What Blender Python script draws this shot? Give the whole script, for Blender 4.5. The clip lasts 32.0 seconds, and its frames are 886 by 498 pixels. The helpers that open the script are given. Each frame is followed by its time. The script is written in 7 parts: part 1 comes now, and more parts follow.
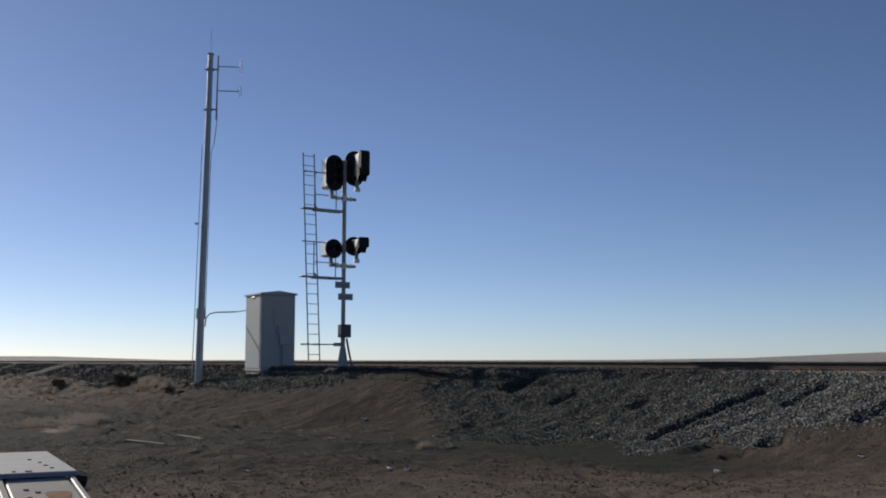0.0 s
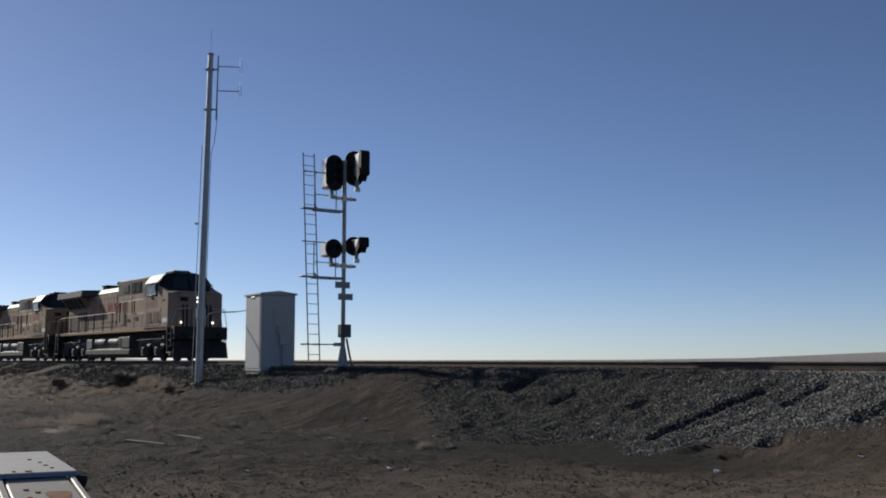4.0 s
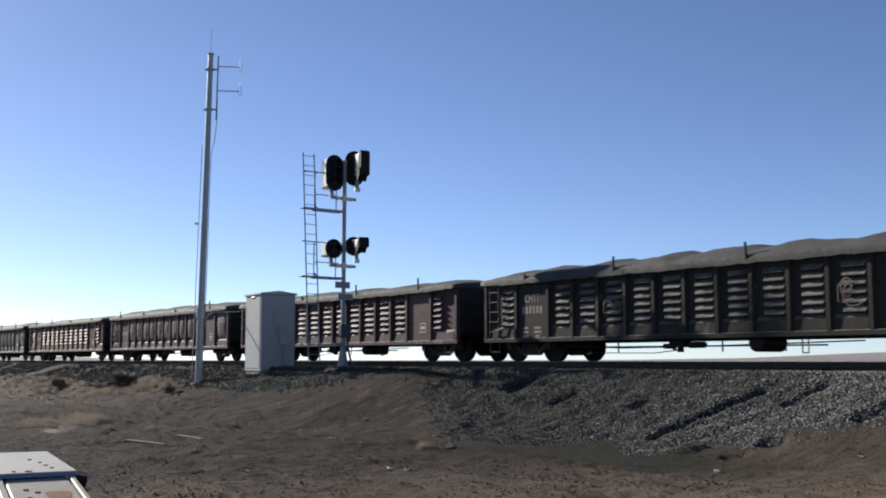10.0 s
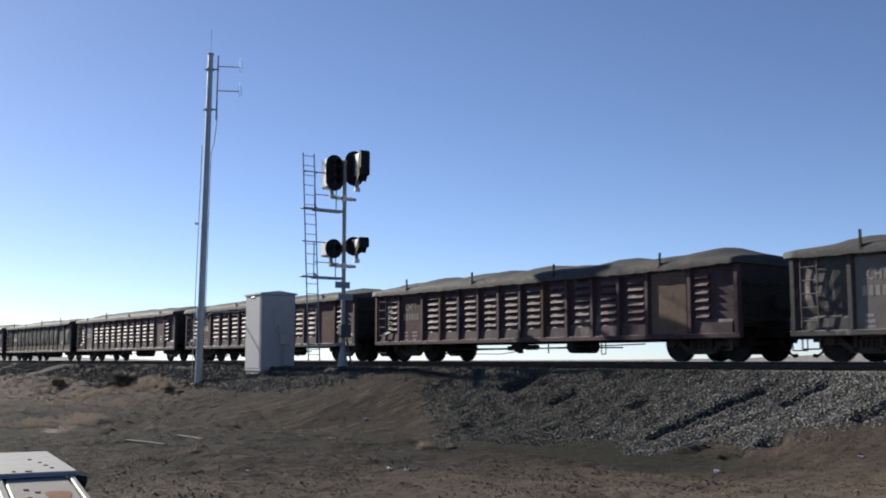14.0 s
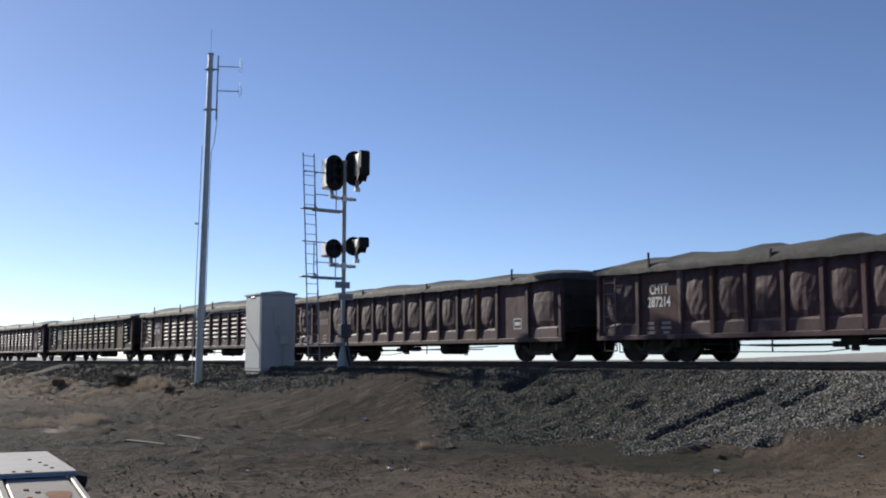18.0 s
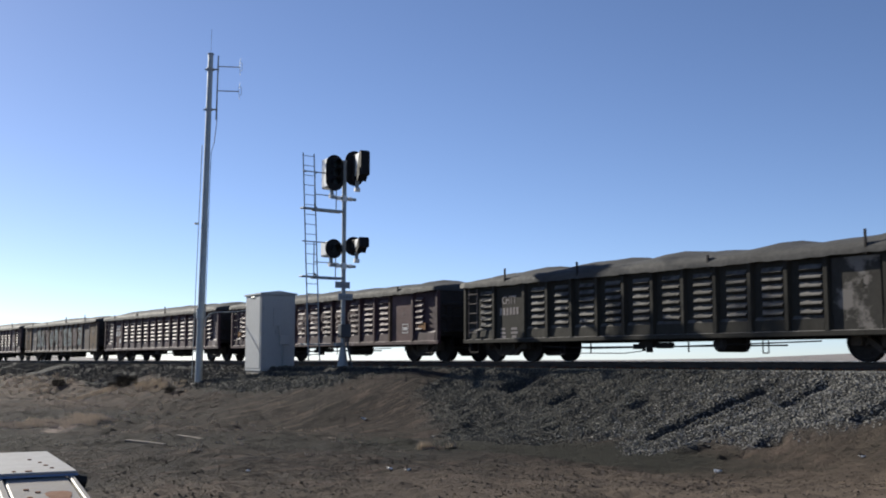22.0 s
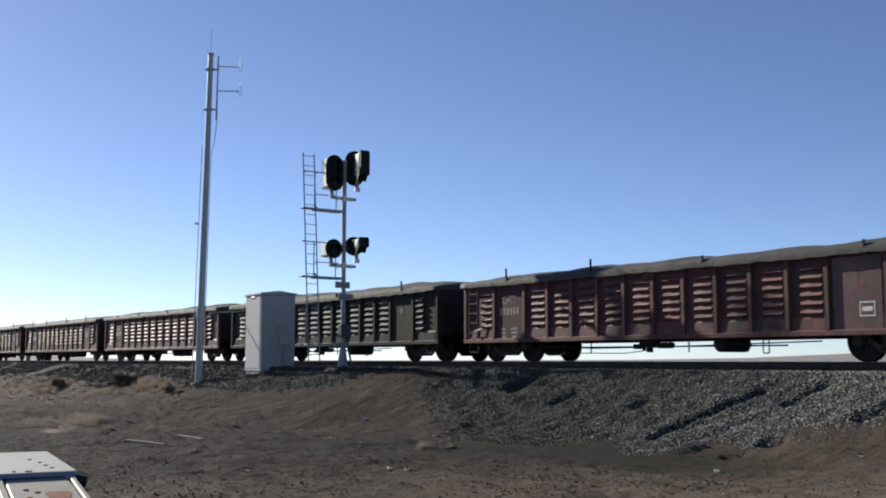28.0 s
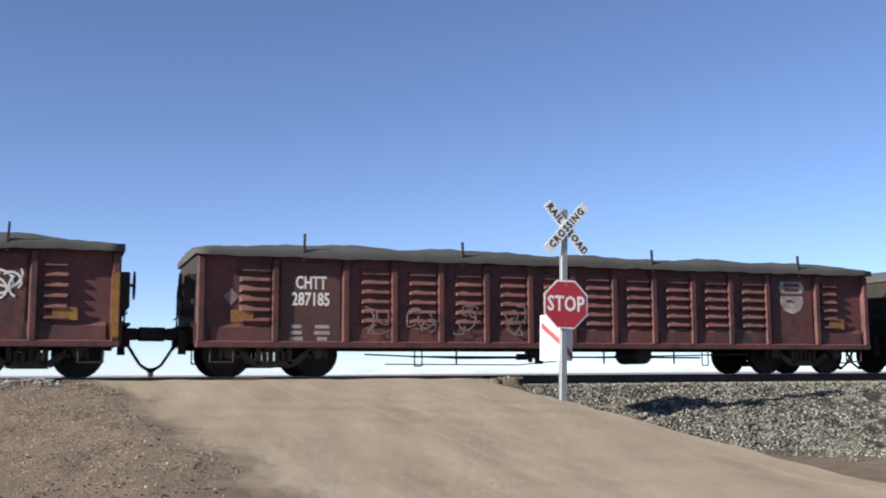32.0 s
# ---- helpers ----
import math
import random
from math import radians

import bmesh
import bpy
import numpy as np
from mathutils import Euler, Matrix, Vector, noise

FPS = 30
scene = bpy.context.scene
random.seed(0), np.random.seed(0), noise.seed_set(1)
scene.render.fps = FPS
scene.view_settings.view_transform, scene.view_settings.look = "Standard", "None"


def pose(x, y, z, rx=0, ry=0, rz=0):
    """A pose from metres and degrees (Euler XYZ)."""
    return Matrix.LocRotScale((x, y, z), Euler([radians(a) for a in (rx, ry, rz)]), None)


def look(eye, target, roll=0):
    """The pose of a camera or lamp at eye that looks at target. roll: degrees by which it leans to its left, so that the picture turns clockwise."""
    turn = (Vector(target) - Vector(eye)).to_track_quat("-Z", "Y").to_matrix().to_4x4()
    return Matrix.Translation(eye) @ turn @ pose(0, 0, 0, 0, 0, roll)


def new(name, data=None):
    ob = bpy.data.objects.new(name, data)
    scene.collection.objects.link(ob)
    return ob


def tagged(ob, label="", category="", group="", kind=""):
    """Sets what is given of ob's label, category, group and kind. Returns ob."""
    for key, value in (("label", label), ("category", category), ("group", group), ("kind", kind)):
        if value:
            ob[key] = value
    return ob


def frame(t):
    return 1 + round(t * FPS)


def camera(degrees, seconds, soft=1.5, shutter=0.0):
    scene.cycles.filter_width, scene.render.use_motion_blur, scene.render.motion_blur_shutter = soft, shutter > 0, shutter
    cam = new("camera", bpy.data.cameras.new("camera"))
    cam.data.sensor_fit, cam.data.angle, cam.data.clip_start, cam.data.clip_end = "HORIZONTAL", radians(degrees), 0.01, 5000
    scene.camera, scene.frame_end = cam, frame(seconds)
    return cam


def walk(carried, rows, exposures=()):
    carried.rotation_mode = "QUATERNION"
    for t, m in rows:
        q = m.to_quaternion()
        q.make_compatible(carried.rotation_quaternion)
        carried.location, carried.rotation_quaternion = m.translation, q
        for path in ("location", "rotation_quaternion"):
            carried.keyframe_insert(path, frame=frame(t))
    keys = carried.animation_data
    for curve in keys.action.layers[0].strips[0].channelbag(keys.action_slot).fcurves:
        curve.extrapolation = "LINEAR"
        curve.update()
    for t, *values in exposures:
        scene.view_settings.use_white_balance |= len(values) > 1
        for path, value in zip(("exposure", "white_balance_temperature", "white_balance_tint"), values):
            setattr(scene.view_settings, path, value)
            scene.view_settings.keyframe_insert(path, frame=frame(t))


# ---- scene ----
# ---- camera: stands still beside the line, then swings right with the train ----
CAM_AT = (0.0, 0.0, 0.04)
CAM_TURNS = [  # seconds, heading, tilt, lean
    (0.0, 53.82, 6.09, 0.0), (28.2, 53.82, 6.09, 0.0), (28.4, 53.74, 6.08, 0.0), (28.5, 53.48, 6.07, 0.0),
    (29.0, 47.25, 6.12, 0.0), (29.5, 35.85, 6.31, 0.0), (30.0, 24.28, 6.46, 0.0), (30.5, 11.5, 6.60, 0.0),
    (31.0, -0.2, 6.77, 0.1), (31.4, -9.8, 6.84, 0.22), (31.6, -13.5, 6.86, 0.25), (32.0, -20.1, 6.84, 0.30)]
cam = camera(46.13, 32.0, soft=1.9, shutter=0.05)
walk(cam, [(t, pose(*CAM_AT, 90 + tilt, lean, turn)) for t, turn, tilt, lean in CAM_TURNS],
     exposures=[(0.0, 0.07, 6500, 8), (4.9, 0.07, 6500, 8), (5.5, 0.52, 6530, 8), (6.0, 0.81, 6550, 8), (7.2, 0.92, 6600, 8), (8.4, 0.73, 6500, 8), (28.4, 0.70, 6500, 8), (29.2, 0.73, 6500, 8), (30.0, 0.96, 6400, 9), (30.8, 1.22, 6350, 9), (31.2, 1.24, 6400, 9), (32.0, 1.09, 6500, 9)])

# ---- daylight: low winter sun along the track, from the left ----
SUN_FROM = Vector((-5.80, -1.06, 2.70)).normalized()
world = bpy.data.worlds.new("sky")
scene.world = world
world.use_nodes = True
wn = world.node_tree.nodes
sky = wn.new("ShaderNodeTexSky")
sky.sky_type, sky.sun_disc = "NISHITA", False
sky.sun_elevation = math.asin(SUN_FROM.z)
sky.sun_rotation = math.atan2(SUN_FROM.x, SUN_FROM.y) % (2 * math.pi)
sky.altitude, sky.air_density, sky.dust_density, sky.ozone_density = 1800, 0.7, 0.6, 2.6
tint = wn.new("ShaderNodeMix")
tint.data_type, tint.blend_type = "RGBA", "MULTIPLY"
tint.inputs[0].default_value = 1.0
tint.inputs[7].default_value = (1.025, 0.98, 1.05, 1)   # the violet cast of the clip's sky
world.node_tree.links.new(sky.outputs[0], tint.inputs[6])
world.node_tree.links.new(tint.outputs[2], wn["Background"].inputs[0])
wn["Background"].inputs[1].default_value = 0.079
sun_data = bpy.data.lights.new("sun", "SUN")
sun_data.energy, sun_data.angle, sun_data.color = 5.0, radians(0.55), (1.0, 0.94, 0.84)
sun = new("sun", sun_data)
sun.matrix_world = look(SUN_FROM * 100, (0, 0, 0))


# ---- materials ----
def mat(name, base, dark=None, rough=0.7, metal=0.0, big=0.8, fine=14.0, mix=0.6, bump=0.2, bump_scale=40.0, streak=1.0,
        per_thing=0.0, per_piece=0.0, spots=None, spot_at=0.62, spot_scale=2.0, coat=0.0, gloss=None, lit_dust=None):
    """A worn surface: base and dark mixed by large stains and fine grain, with relief; spots: a third colour in patches."""
    m = bpy.data.materials.new(name)
    m.use_nodes = True
    nt = m.node_tree
    n, l = nt.nodes, nt.links
    bsdf = n["Principled BSDF"]
    co = n.new("ShaderNodeTexCoord")
    mp = n.new("ShaderNodeMapping")
    mp.inputs["Scale"].default_value = (1, 1, 1 / streak)
    l.new(co.outputs["Object"], mp.inputs[0])
    src = mp.outputs[0]
    info = n.new("ShaderNodeObjectInfo")
    sh = n.new("ShaderNodeVectorMath")
    sh.operation = "MULTIPLY_ADD"
    l.new(info.outputs["Random"], sh.inputs[0])
    sh.inputs[1].default_value = (37, 19, 23)
    l.new(src, sh.inputs[2])
    src = sh.outputs[0]

    def noise_tex(scale, detail=5, roughness=0.6):
        t = n.new("ShaderNodeTexNoise")
        t.inputs["Scale"].default_value, t.inputs["Detail"].default_value, t.inputs["Roughness"].default_value = scale, detail, roughness
        l.new(src, t.inputs["Vector"])
        return t.outputs["Fac"]

    def ramp(x, a, b):
        r = n.new("ShaderNodeMapRange")
        r.inputs["From Min"].default_value, r.inputs["From Max"].default_value = a, b
        l.new(x, r.inputs["Value"])
        return r.outputs[0]

    def blend(f, a, b):
        x = n.new("ShaderNodeMix")
        x.data_type = "RGBA"
        l.new(f, x.inputs[0]) if not isinstance(f, float) else setattr(x.inputs[0], "default_value", f)
        for s, v in ((6, a), (7, b)):
            if isinstance(v, tuple):
                x.inputs[s].default_value = (*v, 1)
            else:
                l.new(v, x.inputs[s])
        return x.outputs[2]

    def times(a, b):
        x = n.new("ShaderNodeMath")
        x.operation = "MULTIPLY"
        l.new(a, x.inputs[0])
        x.inputs[1].default_value = b
        return x.outputs[0]

    dark = dark or tuple(c * 0.55 for c in base)
    f1 = ramp(noise_tex(big), 0.35, 0.68)
    f2 = ramp(noise_tex(fine, 6, 0.7), 0.3, 0.75)
    col = blend(times(f1, mix), base, dark)
    col = blend(times(f2, mix * 0.55), col, tuple(c * 0.7 for c in dark))
    if spots:
        col = blend(ramp(noise_tex(spot_scale, 7, 0.65), spot_at, spot_at + 0.08), col, spots)
    # upward faces blended paler: dust plus the sunlit look of ridge tops, in the paint
    if lit_dust:
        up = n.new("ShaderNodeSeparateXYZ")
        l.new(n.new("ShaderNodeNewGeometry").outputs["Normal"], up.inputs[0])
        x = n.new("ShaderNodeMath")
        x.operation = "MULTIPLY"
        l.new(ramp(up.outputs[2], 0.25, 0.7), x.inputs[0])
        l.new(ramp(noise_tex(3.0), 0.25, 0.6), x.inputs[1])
        col = blend(x.outputs[0], col, lit_dust)
    if per_thing or per_piece:
        h = n.new("ShaderNodeHueSaturation")
        l.new(col, h.inputs["Color"])
        if per_thing:
            rnd = info.outputs["Random"]
        else:
            rnd = n.new("ShaderNodeNewGeometry").outputs["Random Per Island"]
        k = per_thing or per_piece
        r = n.new("ShaderNodeMapRange")
        r.inputs["To Min"].default_value, r.inputs["To Max"].default_value = 1 - k, 1 + k
        l.new(rnd, r.inputs["Value"])
        l.new(r.outputs[0], h.inputs["Value"])
        col = h.outputs[0]
    l.new(col, bsdf.inputs["Base Color"])
    r = n.new("ShaderNodeMapRange")
    r.inputs["To Min"].default_value, r.inputs["To Max"].default_value = max(rough - 0.12, 0.05), min(rough + 0.15, 1)
    l.new(f2, r.inputs["Value"])
    l.new(r.outputs[0], bsdf.inputs["Roughness"])
    bsdf.inputs["Metallic"].default_value = metal
    bsdf.inputs["Specular IOR Level"].default_value = gloss if gloss is not None else 0.5 if metal > 0.3 or rough < 0.5 else 0.18
    bsdf.inputs["Coat Weight"].default_value = coat
    if bump:
        b = n.new("ShaderNodeBump")
        b.inputs["Strength"].default_value, b.inputs["Distance"].default_value = bump, 0.02
        l.new(noise_tex(bump_scale, 4, 0.6), b.inputs["Height"])
        l.new(b.outputs[0], bsdf.inputs["Normal"])
    return m


def glass_mat(name, tint=(0.05, 0.06, 0.07)):
    m = bpy.data.materials.new(name)
    m.use_nodes = True
    b = m.node_tree.nodes["Principled BSDF"]
    b.inputs["Base Color"].default_value = (*tint, 1)
    b.inputs["Roughness"].default_value = 0.06
    b.inputs["IOR"].default_value = 1.5
    return m


def glow_mat(name, col, power):
    m = bpy.data.materials.new(name)
    m.use_nodes = True
    b = m.node_tree.nodes["Principled BSDF"]
    b.inputs["Base Color"].default_value = (*col, 1)
    b.inputs["Emission Color"].default_value = (*col, 1)
    b.inputs["Emission Strength"].default_value = power
    return m


M = {}
M["galv"] = mat("galvanised_steel", (0.38, 0.40, 0.40), (0.25, 0.27, 0.275), 0.5, 0.55, 1.2, 20, 0.6, 0.08)
M["alu"] = mat("dull_aluminium", (0.60, 0.62, 0.63), (0.42, 0.44, 0.46), 0.42, 0.6, 0.9, 24, 0.5, 0.05)
M["case"] = mat("cabinet_paint", (0.365, 0.374, 0.378), (0.285, 0.294, 0.302), 0.55, 0.0, 1.1, 18, 0.5, 0.05, streak=3)
M["mast"] = mat("weathered_mast", (0.34, 0.36, 0.36), (0.22, 0.23, 0.23), 0.6, 0.4, 1.5, 20, 0.6, 0.1)
M["black"] = mat("flat_black_paint", (0.018, 0.018, 0.02), (0.01, 0.01, 0.01), 0.75, 0, 2, 20, 0.5, 0.05)
M["white"] = mat("white_paint", (0.80, 0.80, 0.78), (0.62, 0.61, 0.58), 0.5, 0, 1.4, 22, 0.45, 0.05)
M["lens"] = mat("signal_lens", (0.010, 0.013, 0.012), None, 0.35, bump=0, gloss=0.2)
M["tie"] = mat("weathered_timber", (0.12, 0.09, 0.07), (0.06, 0.05, 0.04), 0.9, 0, 1.5, 30, 0.7, 0.5, 30, per_thing=0.25)
M["rail"] = mat("rusted_rail", (0.100, 0.082, 0.068), (0.055, 0.045, 0.038), 0.75, 0.3, 1.5, 25, 0.7, 0.2)
M["polished"] = mat("polished_rail_head", (0.55, 0.55, 0.56), (0.35, 0.34, 0.33), 0.28, 0.95, 1, 30, 0.3, 0.02)
M["stone"] = mat("ballast_stone", (0.293, 0.279, 0.247), (0.159, 0.151, 0.133), 0.85, 0, 0.45, 30, 0.7, 0.3, 60, per_piece=0.32)
M["stone_dirty"] = mat("dirt_covered_ballast", (0.136, 0.129, 0.105), (0.066, 0.061, 0.050), 0.9, 0, 0.6, 30, 0.75, 0.3, 60, per_piece=0.42)
M["stone_far"] = mat("sooty_ballast", (0.064, 0.059, 0.054), (0.033, 0.030, 0.028), 0.9, 0, 0.6, 30, 0.75, 0.3, 60, per_piece=0.35)
M["pebble"] = mat("pale_pebble", (0.254, 0.204, 0.152), (0.169, 0.134, 0.098), 0.9, 0, 4, 40, 0.6, 0.3, 60, per_piece=0.5)
M["clod"] = mat("dirt_clod", (0.072, 0.057, 0.048), (0.044, 0.036, 0.030), 0.95, 0, 0.3, 30, 0.7, 0.5, 60, per_piece=0.40)
M["turf"] = mat("dead_turf_clods", (0.097, 0.071, 0.056), (0.041, 0.031, 0.025), 0.95, 0, 0.22, 20, 0.85, 0.5, 60, per_piece=0.40)
M["straw"] = mat("dry_grass_blades", (0.590, 0.525, 0.435), (0.426, 0.369, 0.303), 0.85, 0, 1, 8, 0.6, 0.0, per_piece=0.35)
M["brush"] = mat("dry_brush_twigs", (0.075, 0.060, 0.042), (0.045, 0.036, 0.026), 0.9, 0, 2, 9, 0.6, 0.0, per_piece=0.35)
M["sign_red"] = mat("sign_red", (0.40, 0.022, 0.035), (0.30, 0.022, 0.03), 0.35, 0, 2, 30, 0.3, 0.02)
M["sign_white"] = mat("sign_white", (0.754, 0.754, 0.736), (0.607, 0.598, 0.552), 0.4, 0, 2, 30, 0.35, 0.02)
M["letters_black"] = mat("black_lettering", (0.02, 0.02, 0.02), None, 0.6, bump=0)
M["rubber"] = mat("black_rubber", (0.02, 0.02, 0.02), None, 0.7, bump=0.1)
M["blue"] = mat("faded_blue_paint", (0.19, 0.26, 0.40), (0.13, 0.18, 0.28), 0.5, 0, 2, 20, 0.5, 0.05)
M["rust"] = mat("rust", (0.20, 0.085, 0.04), (0.10, 0.045, 0.03), 0.9, 0.1, 3, 30, 0.7, 0.3)


# ---- mesh helpers ----
def mesh_ob(name, bm, material, smooth=False):
    me = bpy.data.meshes.new(name)
    bmesh.ops.recalc_face_normals(bm, faces=bm.faces)
    if smooth:
        for f in bm.faces:
            f.smooth = True
    bm.to_mesh(me)
    bm.free()
    for x in material if isinstance(material, (list, tuple)) else [material]:
        me.materials.append(x)
    return new(name, me)


def part(name, bm, material, parent, label="", smooth=False, at=None):
    ob = mesh_ob(name, bm, material, smooth)
    ob.parent = parent
    if at is not None:
        ob.matrix_basis = at
    if label:
        ob["label"] = label
    return ob


def share(name, me, parent, at, label=""):
    ob = new(name, me)
    ob.parent = parent
    ob.matrix_basis = at
    if label:
        ob["label"] = label
    return ob


def thing(name, at, label, category, group="", kind=""):
    e = new(name)
    e.empty_display_size = 0.2
    e.matrix_basis = at
    return tagged(e, label, category, group, kind)


def box(bm, x0, x1, y0, y1, z0, z1, bevel=0.0, m=None):
    r = bmesh.ops.create_cube(bm, size=1)
    vs = r["verts"]
    bmesh.ops.transform(bm, verts=vs, matrix=Matrix.Translation(((x0 + x1) / 2, (y0 + y1) / 2, (z0 + z1) / 2)) @
                        Matrix.Diagonal((abs(x1 - x0), abs(y1 - y0), abs(z1 - z0), 1)))
    if bevel:
        es = {e for v in vs for e in v.link_edges}
        vs = list({v for f in bmesh.ops.bevel(bm, geom=list(es), offset=bevel, segments=1, affect="EDGES", clamp_overlap=True)["faces"] for v in f.verts} | {v for v in vs if v.is_valid})
    if m is not None:
        bmesh.ops.transform(bm, verts=vs, matrix=m)
    return vs


def rod(bm, a, b, r0, r1=None, seg=10):
    a, b = Vector(a), Vector(b)
    d = b - a
    m = Matrix.Translation((a + b) / 2) @ d.to_track_quat("Z", "Y").to_matrix().to_4x4()
    return bmesh.ops.create_cone(bm, cap_ends=True, segments=seg, radius1=r0, radius2=r0 if r1 is None else r1, depth=d.length, matrix=m)["verts"]


def prism(bm, pts, axis, a, b):
    """A closed outline in two axes, drawn out along the third from a to b."""
    def p3(u, v, w):
        return {"x": (w, u, v), "y": (u, w, v), "z": (u, v, w)}[axis]
    lo = [bm.verts.new(p3(u, v, a)) for u, v in pts]
    hi = [bm.verts.new(p3(u, v, b)) for u, v in pts]
    k = len(pts)
    bm.faces.new(lo[::-1])
    bm.faces.new(hi)
    for i in range(k):
        bm.faces.new((lo[i], lo[(i + 1) % k], hi[(i + 1) % k], hi[i]))
    return lo + hi


def pipe(bm, pts, r, seg=6):
    for a, b in zip(pts, pts[1:]):
        rod(bm, a, b, r, seg=seg)


def B():
    return bmesh.new()


def solid(*boxes, bevel=0.0):
    bm = bmesh.new()
    for b in boxes:
        box(bm, *b, bevel=bevel)
    return bm


def text_mesh(words, size, material_name, spacing=1.0, squeeze=1.0, extrude=0.002):
    """Lettering as a mesh, upright in the xz plane, facing -y, centred."""
    cu = bpy.data.curves.new("lettering", "FONT")
    cu.body, cu.size, cu.extrude, cu.align_x, cu.align_y, cu.space_character = words, size, extrude, "CENTER", "CENTER", spacing
    cu.offset = size * 0.022
    cu.resolution_u = 2
    ob = bpy.data.objects.new("lettering", cu)
    scene.collection.objects.link(ob)
    bpy.context.view_layer.update()
    me = bpy.data.meshes.new_from_object(ob.evaluated_get(bpy.context.evaluated_depsgraph_get()))
    bpy.data.objects.remove(ob)
    me.transform(Matrix.Rotation(radians(90), 4, "X") @ Matrix.Diagonal((squeeze, 1, 1, 1)))
    me.materials.clear()
    me.materials.append(M[material_name])
    return me


# ---- ground: one sheet from the foreground to the horizon ----
TRACK_Y = 21.75


def smooth_step(a, b, x):
    t = np.clip((x - a) / (b - a), 0, 1)
    return t * t * (3 - 2 * t)


def wave(x, y, s, seed):
    """Cheap smooth unevenness between -1 and 1."""
    r = np.random.RandomState(seed)
    out = np.zeros(np.broadcast(x, y).shape)
    for _ in range(5):
        a, p, k = r.uniform(0, 6.28), r.uniform(0, 6.28), r.uniform(0.6, 1.7) / s * 6.28
        out = out + np.sin((np.cos(a) * x + np.sin(a) * y) * k + p)
    return out / 3.2


def lumps(x, y, size, octaves, seed):
    """Fractal unevenness between about -1 and 1, on a grid of random values."""
    r = np.random.RandomState(seed)
    table = r.uniform(-1, 1, (256, 256))
    out, amp, total = 0.0, 1.0, 0.0
    for _ in range(octaves):
        u, v = np.asarray(x) / size, np.asarray(y) / size
        i, j = np.floor(u).astype(int), np.floor(v).astype(int)
        fu, fv = u - i, v - j
        fu, fv = fu * fu * (3 - 2 * fu), fv * fv * (3 - 2 * fv)
        a, b = table[i % 256, j % 256], table[(i + 1) % 256, j % 256]
        c, d = table[i % 256, (j + 1) % 256], table[(i + 1) % 256, (j + 1) % 256]
        out = out + amp * (a + (b - a) * fu + (c - a) * fv + (a - b - c + d) * fu * fv)
        total, amp, size = total + amp, amp * 0.6, size * 0.5
    return out / total * 1.6


def road_z(y):
    return np.interp(y, [-8, 3, 9, 15, 19.2, 25, 32, 60], [-1.55, -1.42, -1.0, -0.40, -0.06, -0.06, -0.5, -1.1])


def road_left(y):
    return np.interp(y, [0, 8, 14, 20], [2.6, 1.95, 1.25, 0.6])


# hollows: centre, half their run, half width, depth
BANK_GULLIES = ((-13.50, 15.95, 0.12, 0.40, 0.14, 0.07), (-12.49, 15.80, 0.21, 0.17, 0.20, 0.10), (-12.31, 16.61, 0.24, 0.10, 0.15, 0.15), (-12.89, 18.60, 0.20, 0.55, 0.13, 0.15),
                (-21.86, 18.49, 0.10, 0.50, 0.45, 0.32), (-19.33, 17.91, 0.14, 0.40, 0.20, 0.18), (-16.73, 17.91, 0.12, 0.32, 0.20, 0.14), (-14.83, 16.93, 0.30, 0.66, 0.13, 0.22),
                (-14.23, 18.02, 0.36, 0.60, 0.13, 0.22), (-20.93, 16.16, 0.10, 0.15, 0.15, 0.12), (-10.9, 17.9, 0.25, 0.40, 0.20, 0.14))
DIRT_RUTS = ((-23.14, 14.67, 0.46, 0.62, 0.13, 0.06), (-19.10, 13.10, 0.52, 0.66, 0.20, 0.09),
             (-31.24, 7.75, 0.70, 0.35, 0.20, 0.16), (-31.83, 8.84, 0.60, 0.50, 0.20, 0.18), (-36.51, 14.88, 0.20, 0.38, 0.16, 0.15),
             (-28.42, 10.67, -6.85, 3.90, 0.10, 0.05), (-24.01, 11.30, -3.06, 1.74, 0.12, 0.05), (-22.74, 9.98, -1.21, 0.81, 0.12, 0.05))


